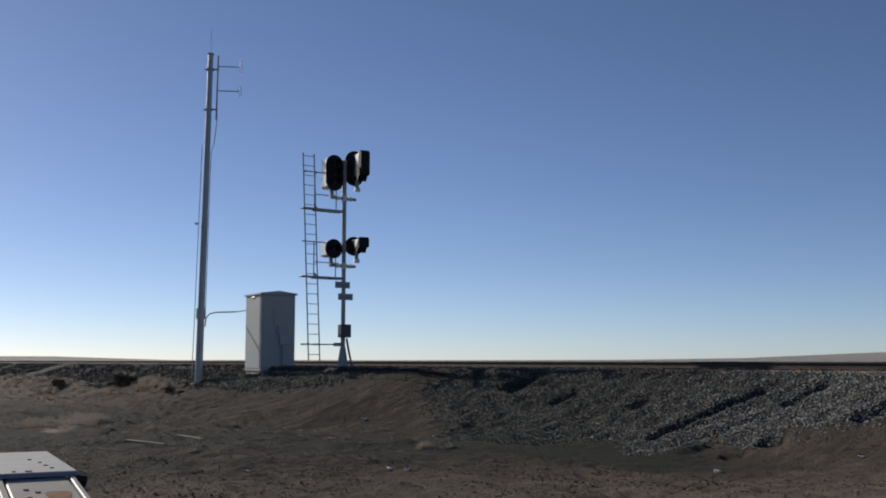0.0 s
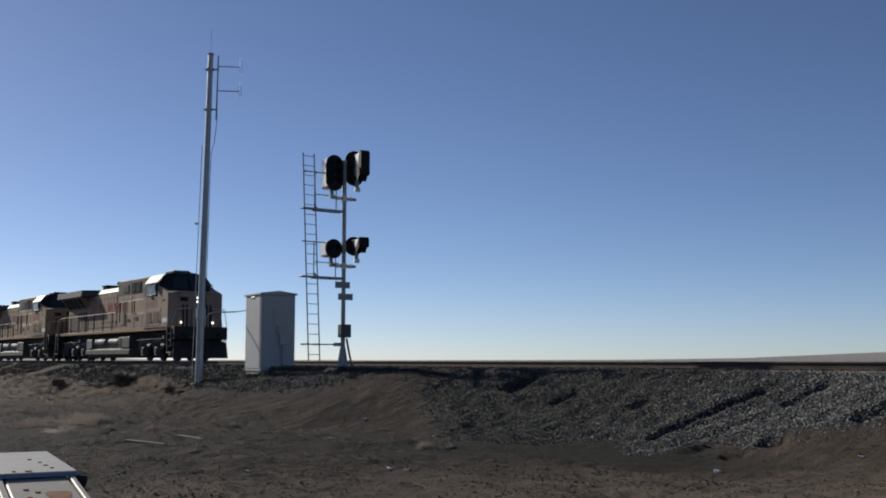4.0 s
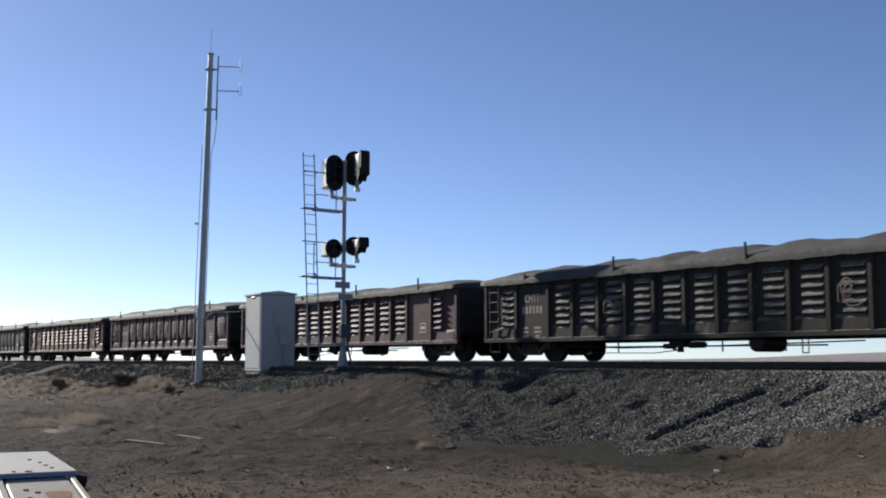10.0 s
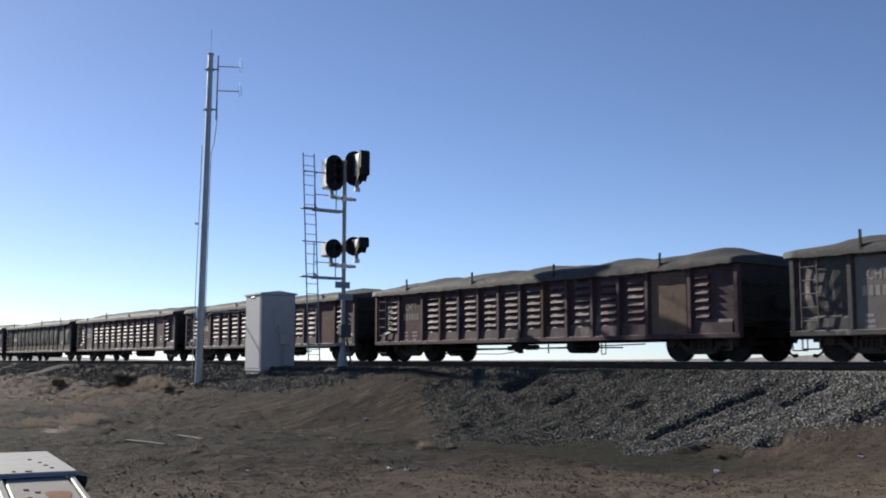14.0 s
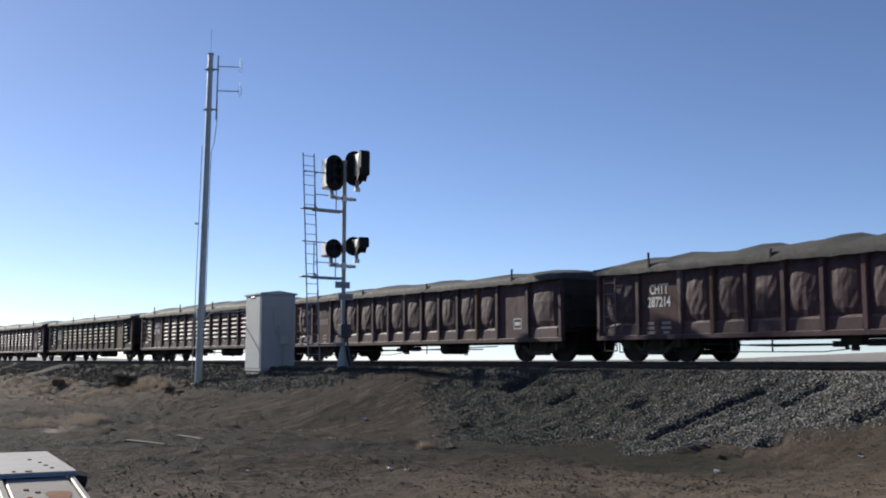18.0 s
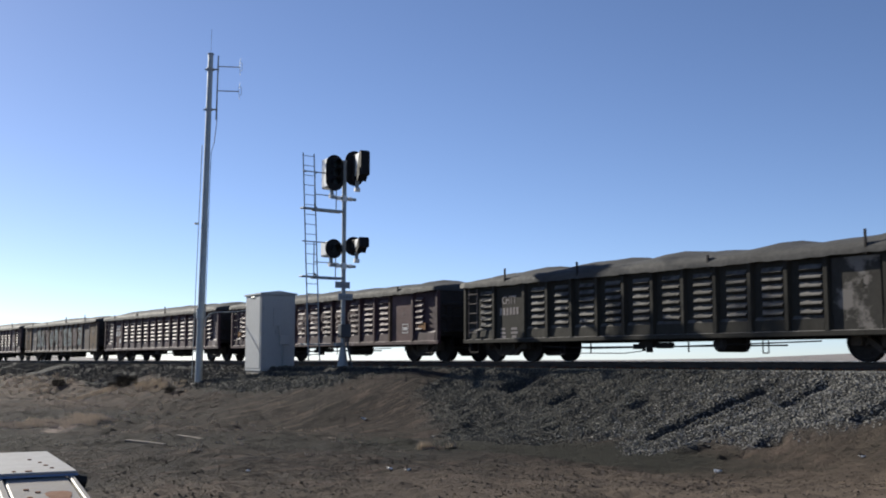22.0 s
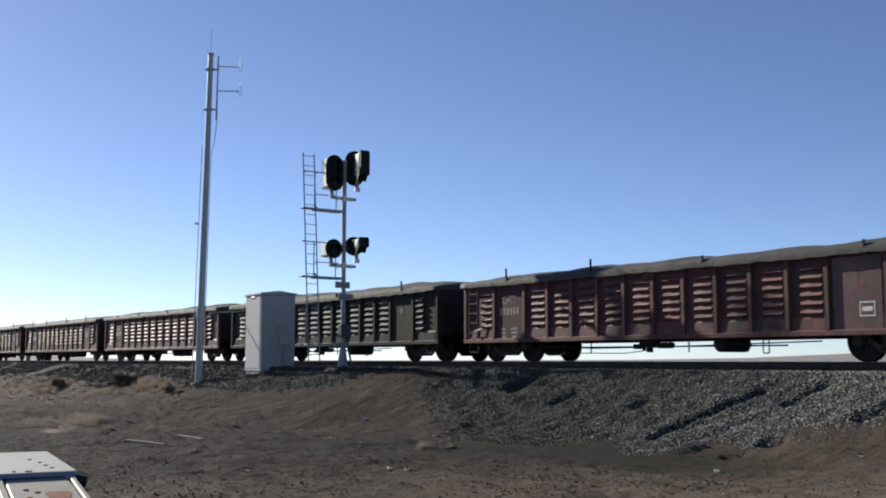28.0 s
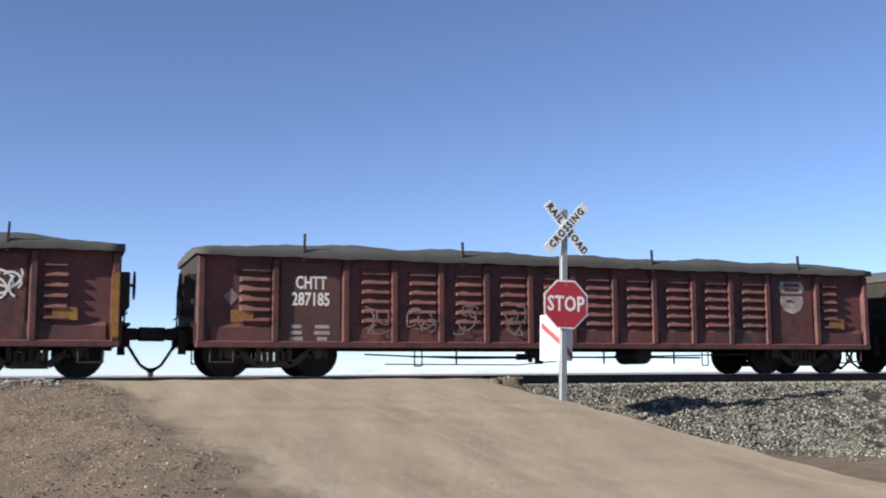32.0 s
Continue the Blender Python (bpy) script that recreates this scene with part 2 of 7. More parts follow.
def ground_parts(x, y):
    """Height and the shares of ballast, road and dry grass."""
    shelf = smooth_step(-20.5, -31, x) * smooth_step(-52, -42, x)
    rim = 19.35 - 1.9 * shelf + 0.18 * wave(x, 0 * y, 6, 3)
    lean = 0.47 - 0.17 * shelf - 0.16 * smooth_step(-50, -60, x)
    drop = np.maximum(rim - y, 0)
    bank = -0.22 - 0.12 * shelf * smooth_step(19.4, 17.5, y) - drop * lean
    floor_z = -1.56 - 0.32 * np.exp(-((y - 14.2) / 2.6) ** 2) * smooth_step(-6, -11, x) + 0.05 * wave(x, y, 7, 5)
    ramp = road_z(y) - 0.17 * np.maximum(road_left(y) - 0.4 - x, 0) - 0.34 * np.maximum(x - 7.6, 0)
    k = 0.16
    near = k * np.logaddexp(bank / k, floor_z / k)
    near = k * np.logaddexp(near / k, ramp / k)
    near = np.minimum(near, np.where(y > 18.6, np.maximum(-0.2, ramp), 9))
    far_bank = np.where(y > 24.15, np.maximum(-0.22 - (y - 24.15) * 0.5, -1.15), -0.22)
    bed = np.maximum(far_bank, np.where((x > 0) & (x < 8.8), road_z(y), -9))
    z = np.where(y > rim, bed, near)
    on_road = smooth_step(-0.4, 0.25, x - road_left(y) - 0.15 * wave(x, y, 3, 8) - 0.25 * lumps(x, y, 0.8, 3, 14)) * smooth_step(0.3, -0.3, x - 8.15 - 0.2 * wave(x, y, 3, 9))
    on_road = on_road * (y < 30)
    # stone spread on the bank
    toe = np.interp(x, [-25.3, -25.0, -23.5, -22.1, -20.3, -19.0, -18.3, -17.3, -16.9, -16.0, -15.3, -14.6, -14.2, -13.85, -13.4, -12.5, -11.5, -10.5, -8.5, -7, -5.7, -4.4, -3.8, -3.2, -2.1, -0.4, 0],
                    [18.9, 17.4, 16.8, 16.1, 14.9, 14.6, 15.0, 15.3, 16.0, 16.3, 15.6, 15.0, 15.4, 16.2, 16.6, 16.6, 17.0, 17.5, 17.6, 17.8, 18.2, 16.8, 15.8, 16.8, 18.0, 19.2, 19.3])
    toe = np.where(x > 8, np.interp(x, [8, 9, 12, 17, 25], [19.2, 17.4, 16.4, 14.8, 12.5]), toe)
    toe = np.where(x < -25, np.interp(x, [-60, -45, -40, -36, -33, -29.6, -28.4, -27.2, -25.3], [17.3, 16.9, 16.4, 15.3, 15.2, 15.6, 16.6, 18.0, 18.9]), toe)
    toe = toe + 0.16 * wave(x, y, 2.2, 12) + 0.35 * lumps(x, y, 0.9, 3, 13)
    loose = smooth_step(-10, -7, x) * (x < 5)
    stone = np.clip(smooth_step(-0.55 - 0.9 * loose, 0.45 + 0.75 * loose, y - toe) + 0.22 * loose * lumps(x, y, 0.7, 3, 81) * (np.abs(y - toe) < 1.6), 0, 1) * (y < 25.8) * (1 - on_road)
    stone = np.where((x > 0) & (x < 8.7) & (y > 18.8) & (y < 25), 0, stone)
    rough = (1 - on_road) * (1 - stone)
    rough = rough * (1 - 0.55 * smooth_step(-32, -28, x) * smooth_step(12.8, 14.5, y) * smooth_step(-9, -13, x))
    near_by = smooth_step(120, 60, np.abs(x) + np.abs(y))
    z = z + near_by * (rough * (0.012 * wave(x, y, 1.3, 21) + 0.045 * wave(x, y, 3.1, 22) + (0.020 + 0.014 * wave(x, y, 5, 26)) * lumps(x, y, 0.9, 4, 27) * smooth_step(60, 40, np.abs(x) + np.abs(y)) + 0.03 * np.abs(lumps(x * 0.5, y, 1.6, 2, 28)) + (0.012 + 0.008 * wave(x, y, 4, 33)) * lumps((0.59 * x + 0.81 * y) * 0.45, 0.59 * y - 0.81 * x, 0.30, 2, 32) * smooth_step(70, 45, np.abs(x) + np.abs(y)) + 0.022 * smooth_step(-5, -12, x) * (lumps(x * 0.8 + y * 0.6, (y * 0.8 - x * 0.6) * 0.35, 0.5, 3, 29) + 0.6 * np.abs(lumps(x, y, 0.45, 3, 30)))) + stone * 0.035 * wave(x, y, 0.9, 23) * (y < 19.2) + on_road * 0.015 * wave(x, y, 1.5, 24))
    z = z + 0.15 * smooth_step(-5.4, -3.2, x + 0.3 * wave(x, y, 2, 71)) * smooth_step(0.3, -0.5, x) * smooth_step(17.8, 18.9, y) * smooth_step(20.88, 20.6, y)
    z = np.where((y > 18.5) & (y < 20.95) & (np.abs(x) < 8), np.minimum(z, -0.035), z)
    # rills washed down the slope, and crumbly broken soil
    slope = smooth_step(9.5, 12.5, y) * smooth_step(-6, -11, x) * smooth_step(-62, -45, x)
    patchy = 0.65 + 0.45 * lumps(x, y, 2.3, 2, 37)
    z = z + rough * slope * patchy * smooth_step(-25, -31, x + 0.4 * (16 - y)) * (0.032 * (0.5 - np.abs(lumps(x + 0.25 * y, y * 0.34, 0.42, 3, 36))) + 0.016 * lumps(x - 0.15 * y, y * 0.4, 0.26, 2, 38))
    z = z + rough * near_by * np.clip(patchy, 0.2, 1) * smooth_step(-4, -9, x) * smooth_step(70, 50, np.abs(x) + np.abs(y)) * (0.022 * (0.4 - np.abs(lumps(x, y, 0.34, 2, 39))) + 0.014 * lumps(x, y, 0.15, 1, 40))
    # washed streaks that run down the shelf towards the open dirt
    z = z + 0.025 * rough * lumps(0.5 * x + 0.87 * y, (0.5 * y - 0.87 * x) * 0.16, 0.42, 3, 34) * smooth_step(-42, -37, x) * smooth_step(-17, -22, x) * smooth_step(6, 9, y)
    # wheel ruts and washed gullies in the bank
    for cx, cy, dx, dy, w, d in BANK_GULLIES + DIRT_RUTS:
        ln = math.hypot(dx, dy)
        u = ((x - cx) * dx + (y - cy) * dy) / ln
        v = (-(x - cx) * dy + (y - cy) * dx) / ln
        z = z - d * np.exp(-(v / w) ** 2) * smooth_step(ln * 1.1, ln * 0.8, np.abs(u))
    # tracks that machines left along the foot of the bank
    for ry, amp, ln2 in ((8.6, 0.05, 0.30), (9.9, 0.05, 0.30), (11.3, 0.04, 0.25), (7.0, 0.04, 0.3)):
        v = y - ry - 0.6 * np.sin(x * 0.21 + ry) - 0.07 * (x + 12)
        z = z - rough * near_by * amp * np.exp(-(v / ln2) ** 2) * (1 + 0.3 * np.sin(x * 9.0)) * smooth_step(-40, -30, x) * smooth_step(-2, -6, x)
    for k2, (cx, cy) in enumerate(((-19.4, 12.8), (-17.2, 13.6), (-23.2, 13.6), (-27.7, 13.9), (-30.2, 8.7), (-21.0, 13.4))):
        z = z - 0.045 * np.exp(-((x - cx) / 1.3) ** 2 - ((y - cy + 0.25 * (x - cx)) / 0.14) ** 2) + 0.05 * np.exp(-((x - cx + 0.3) / 1.0) ** 2 - ((y - cy - 0.4 + 0.25 * (x - cx)) / 0.25) ** 2)
    grass = smooth_step(-30, -44, x + 2.5 * wave(x, y, 5, 31)) * (y < 18.2) + (y > 30) * 1.0
    # far rises of the plain
    far = np.hypot(x, y)
    z = z + np.where(y > 60, 1.0, 0.0) * (10.5 * np.exp(-((np.degrees(np.arctan2(x, np.maximum(y, 1e-3))) + 27) / 9.5) ** 2) * smooth_step(350, 1000, far) + 12 * np.exp(-((np.degrees(np.arctan2(x, np.maximum(y, 1e-3))) + 77) / 3.9) ** 8) * smooth_step(1500, 3000, far) + 1.5 * smooth_step(300, 1500, far) * wave(x, y, 1400, 41))
    return z, stone, on_road, np.clip(grass, 0, 1) * (1 - stone) * (1 - on_road)


def spaced(a, b, step, out_lo, out_hi, grow=1.28):
    mid = list(np.arange(a, b + step / 2, step))
    lo, hi, s = [a], [b], step
    while lo[-1] > out_lo:
        s *= grow
        lo.append(lo[-1] - s)
    s = step
    while hi[-1] < out_hi:
        s *= grow
        hi.append(hi[-1] + s)
    return np.array(lo[:0:-1] + mid + hi[1:])


def ground_mat():
    m = bpy.data.materials.new("open_ground")
    m.use_nodes = True
    nt = m.node_tree
    n, l = nt.nodes, nt.links
    bsdf = n["Principled BSDF"]
    bsdf.inputs["Roughness"].default_value = 0.95
    bsdf.inputs["Specular IOR Level"].default_value = 0.15
    co = n.new("ShaderNodeTexCoord").outputs["Object"]
    zone = n.new("ShaderNodeVertexColor")
    zone.layer_name = "zone"
    sep = n.new("ShaderNodeSeparateColor")
    l.new(zone.outputs[0], sep.inputs[0])

    def noise_tex(scale, detail=6, r=0.6, stretch=None):
        t = n.new("ShaderNodeTexNoise")
        t.inputs["Scale"].default_value, t.inputs["Detail"].default_value, t.inputs["Roughness"].default_value = scale, detail, r
        if stretch:
            mp = n.new("ShaderNodeMapping")
            mp.inputs["Scale"].default_value = stretch
            l.new(co, mp.inputs[0])
            l.new(mp.outputs[0], t.inputs["Vector"])
        else:
            l.new(co, t.inputs["Vector"])
        return t.outputs["Fac"]

    def ramp(x, a, b):
        r = n.new("ShaderNodeMapRange")
        r.inputs["From Min"].default_value, r.inputs["From Max"].default_value = a, b
        l.new(x, r.inputs["Value"])
        return r.outputs[0]

    def blend(f, a, b):
        x = n.new("ShaderNodeMix")
        x.data_type = "RGBA"
        l.new(f, x.inputs[0])
        for s, v in ((6, a), (7, b)):
            if isinstance(v, tuple):
                x.inputs[s].default_value = (*v, 1)
            else:
                l.new(v, x.inputs[s])
        return x.outputs[2]

    def calc(op, a, b):
        x = n.new("ShaderNodeMath")
        x.operation = op
        for i, v in enumerate((a, b)):
            if isinstance(v, (int, float)):
                x.inputs[i].default_value = v
            else:
                l.new(v, x.inputs[i])
        return x.outputs[0]

    big, mid, fine = ramp(noise_tex(0.35), 0.35, 0.65), ramp(noise_tex(2.2, 9, 0.72), 0.38, 0.64), ramp(noise_tex(22, 5, 0.7), 0.3, 0.72)
    dirt = blend(big, (0.062, 0.044, 0.037), (0.030, 0.023, 0.020))
    dirt = blend(calc("MULTIPLY", ramp(noise_tex(0.75, 5, 0.62), 0.50, 0.62), 0.75), dirt, (0.024, 0.021, 0.017))
    dirt = blend(calc("MULTIPLY", ramp(noise_tex(0.55, 6, 0.66, (1.0, 1.4, 1.0)), 0.54, 0.68), 0.6), dirt, (0.079, 0.057, 0.046))
    dirt = blend(calc("MULTIPLY", mid, 0.7), dirt, (0.030, 0.023, 0.018))
    dirt = blend(calc("MULTIPLY", ramp(noise_tex(5.5, 6, 0.7), 0.52, 0.66), 0.75), dirt, (0.021, 0.016, 0.014))
    dirt = blend(calc("MULTIPLY", fine, 0.32), dirt, (0.070, 0.054, 0.042))
    # rills down the slope and long smears along the open ground
    dirt = blend(calc("MULTIPLY", ramp(noise_tex(1.5, 5, 0.7, (2.6, 0.42, 1.0)), 0.50, 0.60), 0.80), dirt, (0.013, 0.011, 0.009))
    dirt = blend(calc("MULTIPLY", ramp(noise_tex(1.3, 5, 0.7, (2.2, 0.40, 1.3)), 0.53, 0.63), 0.80), dirt, (0.108, 0.076, 0.061))
    dirt = blend(calc("MULTIPLY", ramp(noise_tex(0.9, 6, 0.72, (0.8, 0.8, 1.0)), 0.52, 0.62), 0.70), dirt, (0.015, 0.013, 0.011))
    stones = n.new("ShaderNodeTexVoronoi")
    stones.inputs["Scale"].default_value = 17
    l.new(co, stones.inputs["Vector"])
    ssep = n.new("ShaderNodeSeparateColor")
    l.new(stones.outputs["Color"], ssep.inputs[0])
    ball = blend(ssep.outputs[0], (0.044, 0.043, 0.041), (0.096, 0.094, 0.088))
    ball = blend(ramp(stones.outputs["Distance"], 0.35, 0.75), ball, (0.040, 0.040, 0.040))
    road = blend(ramp(noise_tex(1.1, 6, 0.6, (1, 0.18, 1)), 0.38, 0.66), (0.317, 0.260, 0.196), (0.254, 0.203, 0.148))
    road = blend(calc("MULTIPLY", ramp(noise_tex(30, 5, 0.7), 0.35, 0.7), 0.35), road, (0.220, 0.172, 0.117))
    road = blend(calc("MULTIPLY", ramp(noise_tex(2.6, 4, 0.5, (1.8, 0.03, 1)), 0.5, 0.68), 0.38), road, (0.358, 0.310, 0.234))
    grass = blend(ramp(noise_tex(0.7, 7, 0.74), 0.42, 0.58), (0.022, 0.017, 0.015), (0.118, 0.083, 0.066))
    grass = blend(calc("MULTIPLY", fine, 0.4), grass, (0.103, 0.076, 0.052))
    pale = n.new("ShaderNodeMapRange")
    pale.inputs["From Min"].default_value, pale.inputs["From Max"].default_value = -12, -2
    xyz = n.new("ShaderNodeSeparateXYZ")
    l.new(co, xyz.inputs[0])
    l.new(calc("ADD", xyz.outputs[0], calc("MULTIPLY", noise_tex(0.5), 5)), pale.inputs["Value"])
    dirt = blend(pale.outputs[0], dirt, blend(mid, (0.240, 0.189, 0.146), (0.156, 0.122, 0.094)))
    damp = n.new("ShaderNodeMapRange")
    damp.inputs["From Min"].default_value, damp.inputs["From Max"].default_value = 0.52, 0.64
    l.new(noise_tex(0.16, 3, 0.5), damp.inputs["Value"])
    dirt = blend(calc("MULTIPLY", calc("MULTIPLY", damp.outputs[0], 0.75), calc("SUBTRACT", 1.0, pale.outputs[0])), dirt, (0.034, 0.032, 0.026))
    # far plain paled with distance: haze over dry grass put into its colour
    far_haze = ramp(xyz.outputs[1], 45, 260)
    grass = blend(calc("MULTIPLY", far_haze, 0.85), grass, blend(big, (0.320, 0.300, 0.286), (0.252, 0.230, 0.216)))
    # low damp ground at the foot of the bank
    px = calc("MULTIPLY", calc("ADD", xyz.outputs[0], 17.2), 0.17)
    py = calc("MULTIPLY", calc("SUBTRACT", calc("SUBTRACT", xyz.outputs[1], 13.6), calc("MULTIPLY", calc("ADD", xyz.outputs[0], 17.2), 0.2)), 0.50)
    wet = calc("ADD", calc("ADD", calc("MULTIPLY", px, px), calc("MULTIPLY", py, py)), calc("MULTIPLY", noise_tex(1.2, 6, 0.65), 1.6))
    dirt = blend(calc("MULTIPLY", ramp(wet, 2.2, 1.4), 0.9), dirt, (0.019, 0.020, 0.015))
    # flattened straw litter beside the grass tufts
    qx = calc("MULTIPLY", calc("ADD", xyz.outputs[0], 27.0), 0.26)
    qy = calc("MULTIPLY", calc("SUBTRACT", calc("ADD", xyz.outputs[1], calc("MULTIPLY", calc("ADD", xyz.outputs[0], 27.0), 0.45)), 8.1), 2.6)
    litter = calc("ADD", calc("ADD", calc("MULTIPLY", qx, qx), calc("MULTIPLY", qy, qy)), calc("MULTIPLY", noise_tex(1.6, 6, 0.7), 1.5))
    litter = calc("MULTIPLY", ramp(litter, 1.9, 1.0), 0.8)
    dirt, grass = blend(litter, dirt, (0.42, 0.335, 0.285)), blend(litter, grass, (0.42, 0.335, 0.285))
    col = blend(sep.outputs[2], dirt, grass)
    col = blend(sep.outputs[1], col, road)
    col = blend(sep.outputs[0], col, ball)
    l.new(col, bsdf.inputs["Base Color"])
    h1 = calc("ADD", calc("MULTIPLY", noise_tex(5, 9, 0.78), 0.38), calc("MULTIPLY", noise_tex(18, 6, 0.7), 0.07))
    h2 = calc("MULTIPLY", calc("SUBTRACT", 1.0, stones.outputs["Distance"]), 0.035)
    keep = calc("MULTIPLY", calc("SUBTRACT", 1.0, calc("MULTIPLY", sep.outputs[1], 0.8)), calc("SUBTRACT", 1.0, calc("MULTIPLY", pale.outputs[0], 0.45)))
    h = calc("ADD", calc("MULTIPLY", h1, keep), calc("MULTIPLY", h2, sep.outputs[0]))
    b = n.new("ShaderNodeBump")
    b.inputs["Strength"].default_value, b.inputs["Distance"].default_value = 0.9, 1.0
    l.new(h, b.inputs["Height"])
    l.new(b.outputs[0], bsdf.inputs["Normal"])
    return m


def build_ground():
    xs = np.concatenate([spaced(-42, 13, 0.065, -4200, 4200, 1.2)])
    ys = spaced(4.5, 19.7, 0.065, -4200, 4200, 1.2)
    gx, gy = np.meshgrid(xs, ys)
    z, stone, road, grass = ground_parts(gx, gy)
    nx, ny = len(xs), len(ys)
    verts = np.stack([gx.ravel(), gy.ravel(), z.ravel()], 1)
    i = np.arange(nx * ny).reshape(ny, nx)
    faces = np.stack([i[:-1, :-1].ravel(), i[:-1, 1:].ravel(), i[1:, 1:].ravel(), i[1:, :-1].ravel()], 1)
    me = bpy.data.meshes.new("ground")
    me.from_pydata(verts.tolist(), [], faces.tolist())
    ca = me.color_attributes.new("zone", "FLOAT_COLOR", "POINT")
    cols = np.stack([stone.ravel(), road.ravel(), grass.ravel(), np.ones(nx * ny)], 1)
    ca.data.foreach_set("color", cols.astype(np.float32).ravel())
    me.shade_smooth()
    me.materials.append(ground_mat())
    tagged(new("ground", me), "bare brown dirt, grey ballast bank and pale dirt road on a dry plain", "ground", kind="structure")


build_ground()


def height(x, y):
    return float(ground_parts(np.array([x], float), np.array([y], float))[0][0])


def scatter(name, pts, sizes, material, label, seed, flat=0.7, kind="stuff", category="stones"):
    """Many small broken stones in one mesh: each a squashed, uneven octahedron."""
    r = np.random.RandomState(seed)
    k = len(pts)
    base = np.array([(1, 0, 0), (-1, 0, 0), (0, 1, 0), (0, -1, 0), (0, 0, 1), (0, 0, -1)], float)
    v = base[None] + r.uniform(-0.38, 0.38, (k, 6, 3))
    v *= np.stack([np.ones(k), r.uniform(0.6, 1.0, k), r.uniform(0.45, 0.9, k) * flat / 0.7], 1)[:, None, :]
    a, b = r.uniform(0, 6.28, k), r.uniform(-0.6, 0.6, k)
    ca, sa, cb, sb = np.cos(a)[:, None], np.sin(a)[:, None], np.cos(b)[:, None], np.sin(b)[:, None]
    x, y, z = v[..., 0], v[..., 1], v[..., 2]
    x, z = x * cb - z * sb, x * sb + z * cb
    x, y = x * ca - y * sa, x * sa + y * ca
    v = np.stack([x, y, z], 2) * sizes[:, None, None] + pts[:, None, :]
    f = np.array([(0, 2, 4), (2, 1, 4), (1, 3, 4), (3, 0, 4), (2, 0, 5), (1, 2, 5), (3, 1, 5), (0, 3, 5)])
    faces = (f[None] + 6 * np.arange(k)[:, None, None]).reshape(-1, 3)
    me = bpy.data.meshes.new(name)
    me.from_pydata(v.reshape(-1, 3).tolist(), [], faces.tolist())
    me.materials.append(material)
    return tagged(new(name, me), label, category, kind=kind)


def build_stones():
    r = np.random.RandomState(5)
    x, y = r.uniform(-45, 20, 360000), r.uniform(12.5, 20.8, 360000)
    keep = r.uniform(0, 1, len(x)) < np.interp(x, [-45, -26, -20, -5, 22], [0.12, 0.35, 0.9, 1.0, 1.0])
    x, y = x[keep], y[keep]
    z, stone, road, _ = ground_parts(x, y)
    ok = stone > r.uniform(0.2, 1.0, len(x))
    x, y, z = x[ok], y[ok], z[ok]
    s = r.uniform(0.015, 0.034, len(x)) * np.interp(x, [-30, -20, -9, -6], [1.4, 1.0, 1.0, 1.25])
    old = (x + r.normal(0, 1.8, len(x)) < -15.0) | ((x > 5) & (r.uniform(0, 1, len(x)) < 0.65))
    for which, m, words in ((~old, "stone", "loose clean grey crushed-rock ballast on the track bank"), (old, "stone_dirty", "older dirt-covered crushed-rock ballast on the track bank")):
        scatter("ballast_stones", np.stack([x, y, z + s * 0.25], 1)[which], s[which], M[m], words, 6)
    x, y = r.uniform(-85, -36, 26000), r.uniform(15.0, 19.4, 26000)
    z, stone, road, _ = ground_parts(x, y)
    ok = stone > r.uniform(0.2, 0.9, len(x))
    x, y, z = x[ok], y[ok], z[ok]
    s = r.uniform(0.035, 0.075, len(x))
    scatter("far_ballast", np.stack([x, y, z + s * 0.2], 1), s, M["stone_far"], "older grey ballast along the far stretch of track", 16)
    # lumpy dead turf of the far bank
    x, y = r.uniform(-80, -27, 16000), r.uniform(6.0, 18.0, 16000)
    z, stone, road, _ = ground_parts(x, y)
    ok = (stone < 0.5) & (lumps(x, y, 2.6, 3, 61) + r.normal(0, 0.6, len(x)) > -0.3)
    x, y, z = x[ok], y[ok], z[ok]
    s = (0.014 + 0.045 * r.uniform(0, 1, len(x)) ** 3) * np.interp(x, [-60, -27], [1.25, 0.75])
    scatter("turf_lumps", np.stack([x, y, z], 1), s, M["turf"], "lumpy reddish-brown dead turf and clods on the bank", 17, flat=0.55, category="turf")
    # stones that rolled out on the dirt, and pale pebbles along the road
    x, y = r.uniform(-34, 1.5, 130000), r.uniform(3.0, 18.5, 130000)
    z, stone, road, _ = ground_parts(x, y)
    ok = (stone < 0.6) & (road < 0.3) & (lumps(x, y, 1.7, 4, 62) + r.normal(0, 0.5, len(x)) > -0.2) & (r.uniform(0, 1, len(x)) < np.interp(x, [-9, -4], [1.0, 0.6])) & ((0.029 * (x + 17.2) ** 2 + 0.25 * (y - 13.6 - 0.2 * (x + 17.2)) ** 2 + 0.4 * lumps(x, y, 1.5, 3, 63) > 0.9) | (r.uniform(0, 1, len(x)) < 0.15))
    x, y, z = x[ok], y[ok], z[ok]
    s = (0.004 + 0.019 * r.uniform(0, 1, len(x)) ** 3) * np.interp(np.hypot(x, y), [8, 15, 24], [1.5, 1.35, 1.0])
    scatter("dirt_clods", np.stack([x, y, z + s * 0.2], 1), s, M["clod"], "brown clods and pebbles strewn on bare dirt", 7, flat=0.30)
    x, y = r.normal(-1.4, 2.2, 15000), r.uniform(7, 19.5, 15000)
    z, stone, road, _ = ground_parts(x, y)
    ok = (road < 0.5)
    x, y, z = x[ok], y[ok], z[ok]
    s = 0.005 + 0.02 * r.uniform(0, 1, len(x)) ** 2.5
    scatter("road_pebbles", np.stack([x, y, z + s * 0.2], 1), s, M["pebble"], "pale pebbles along the edge of the dirt road", 8)


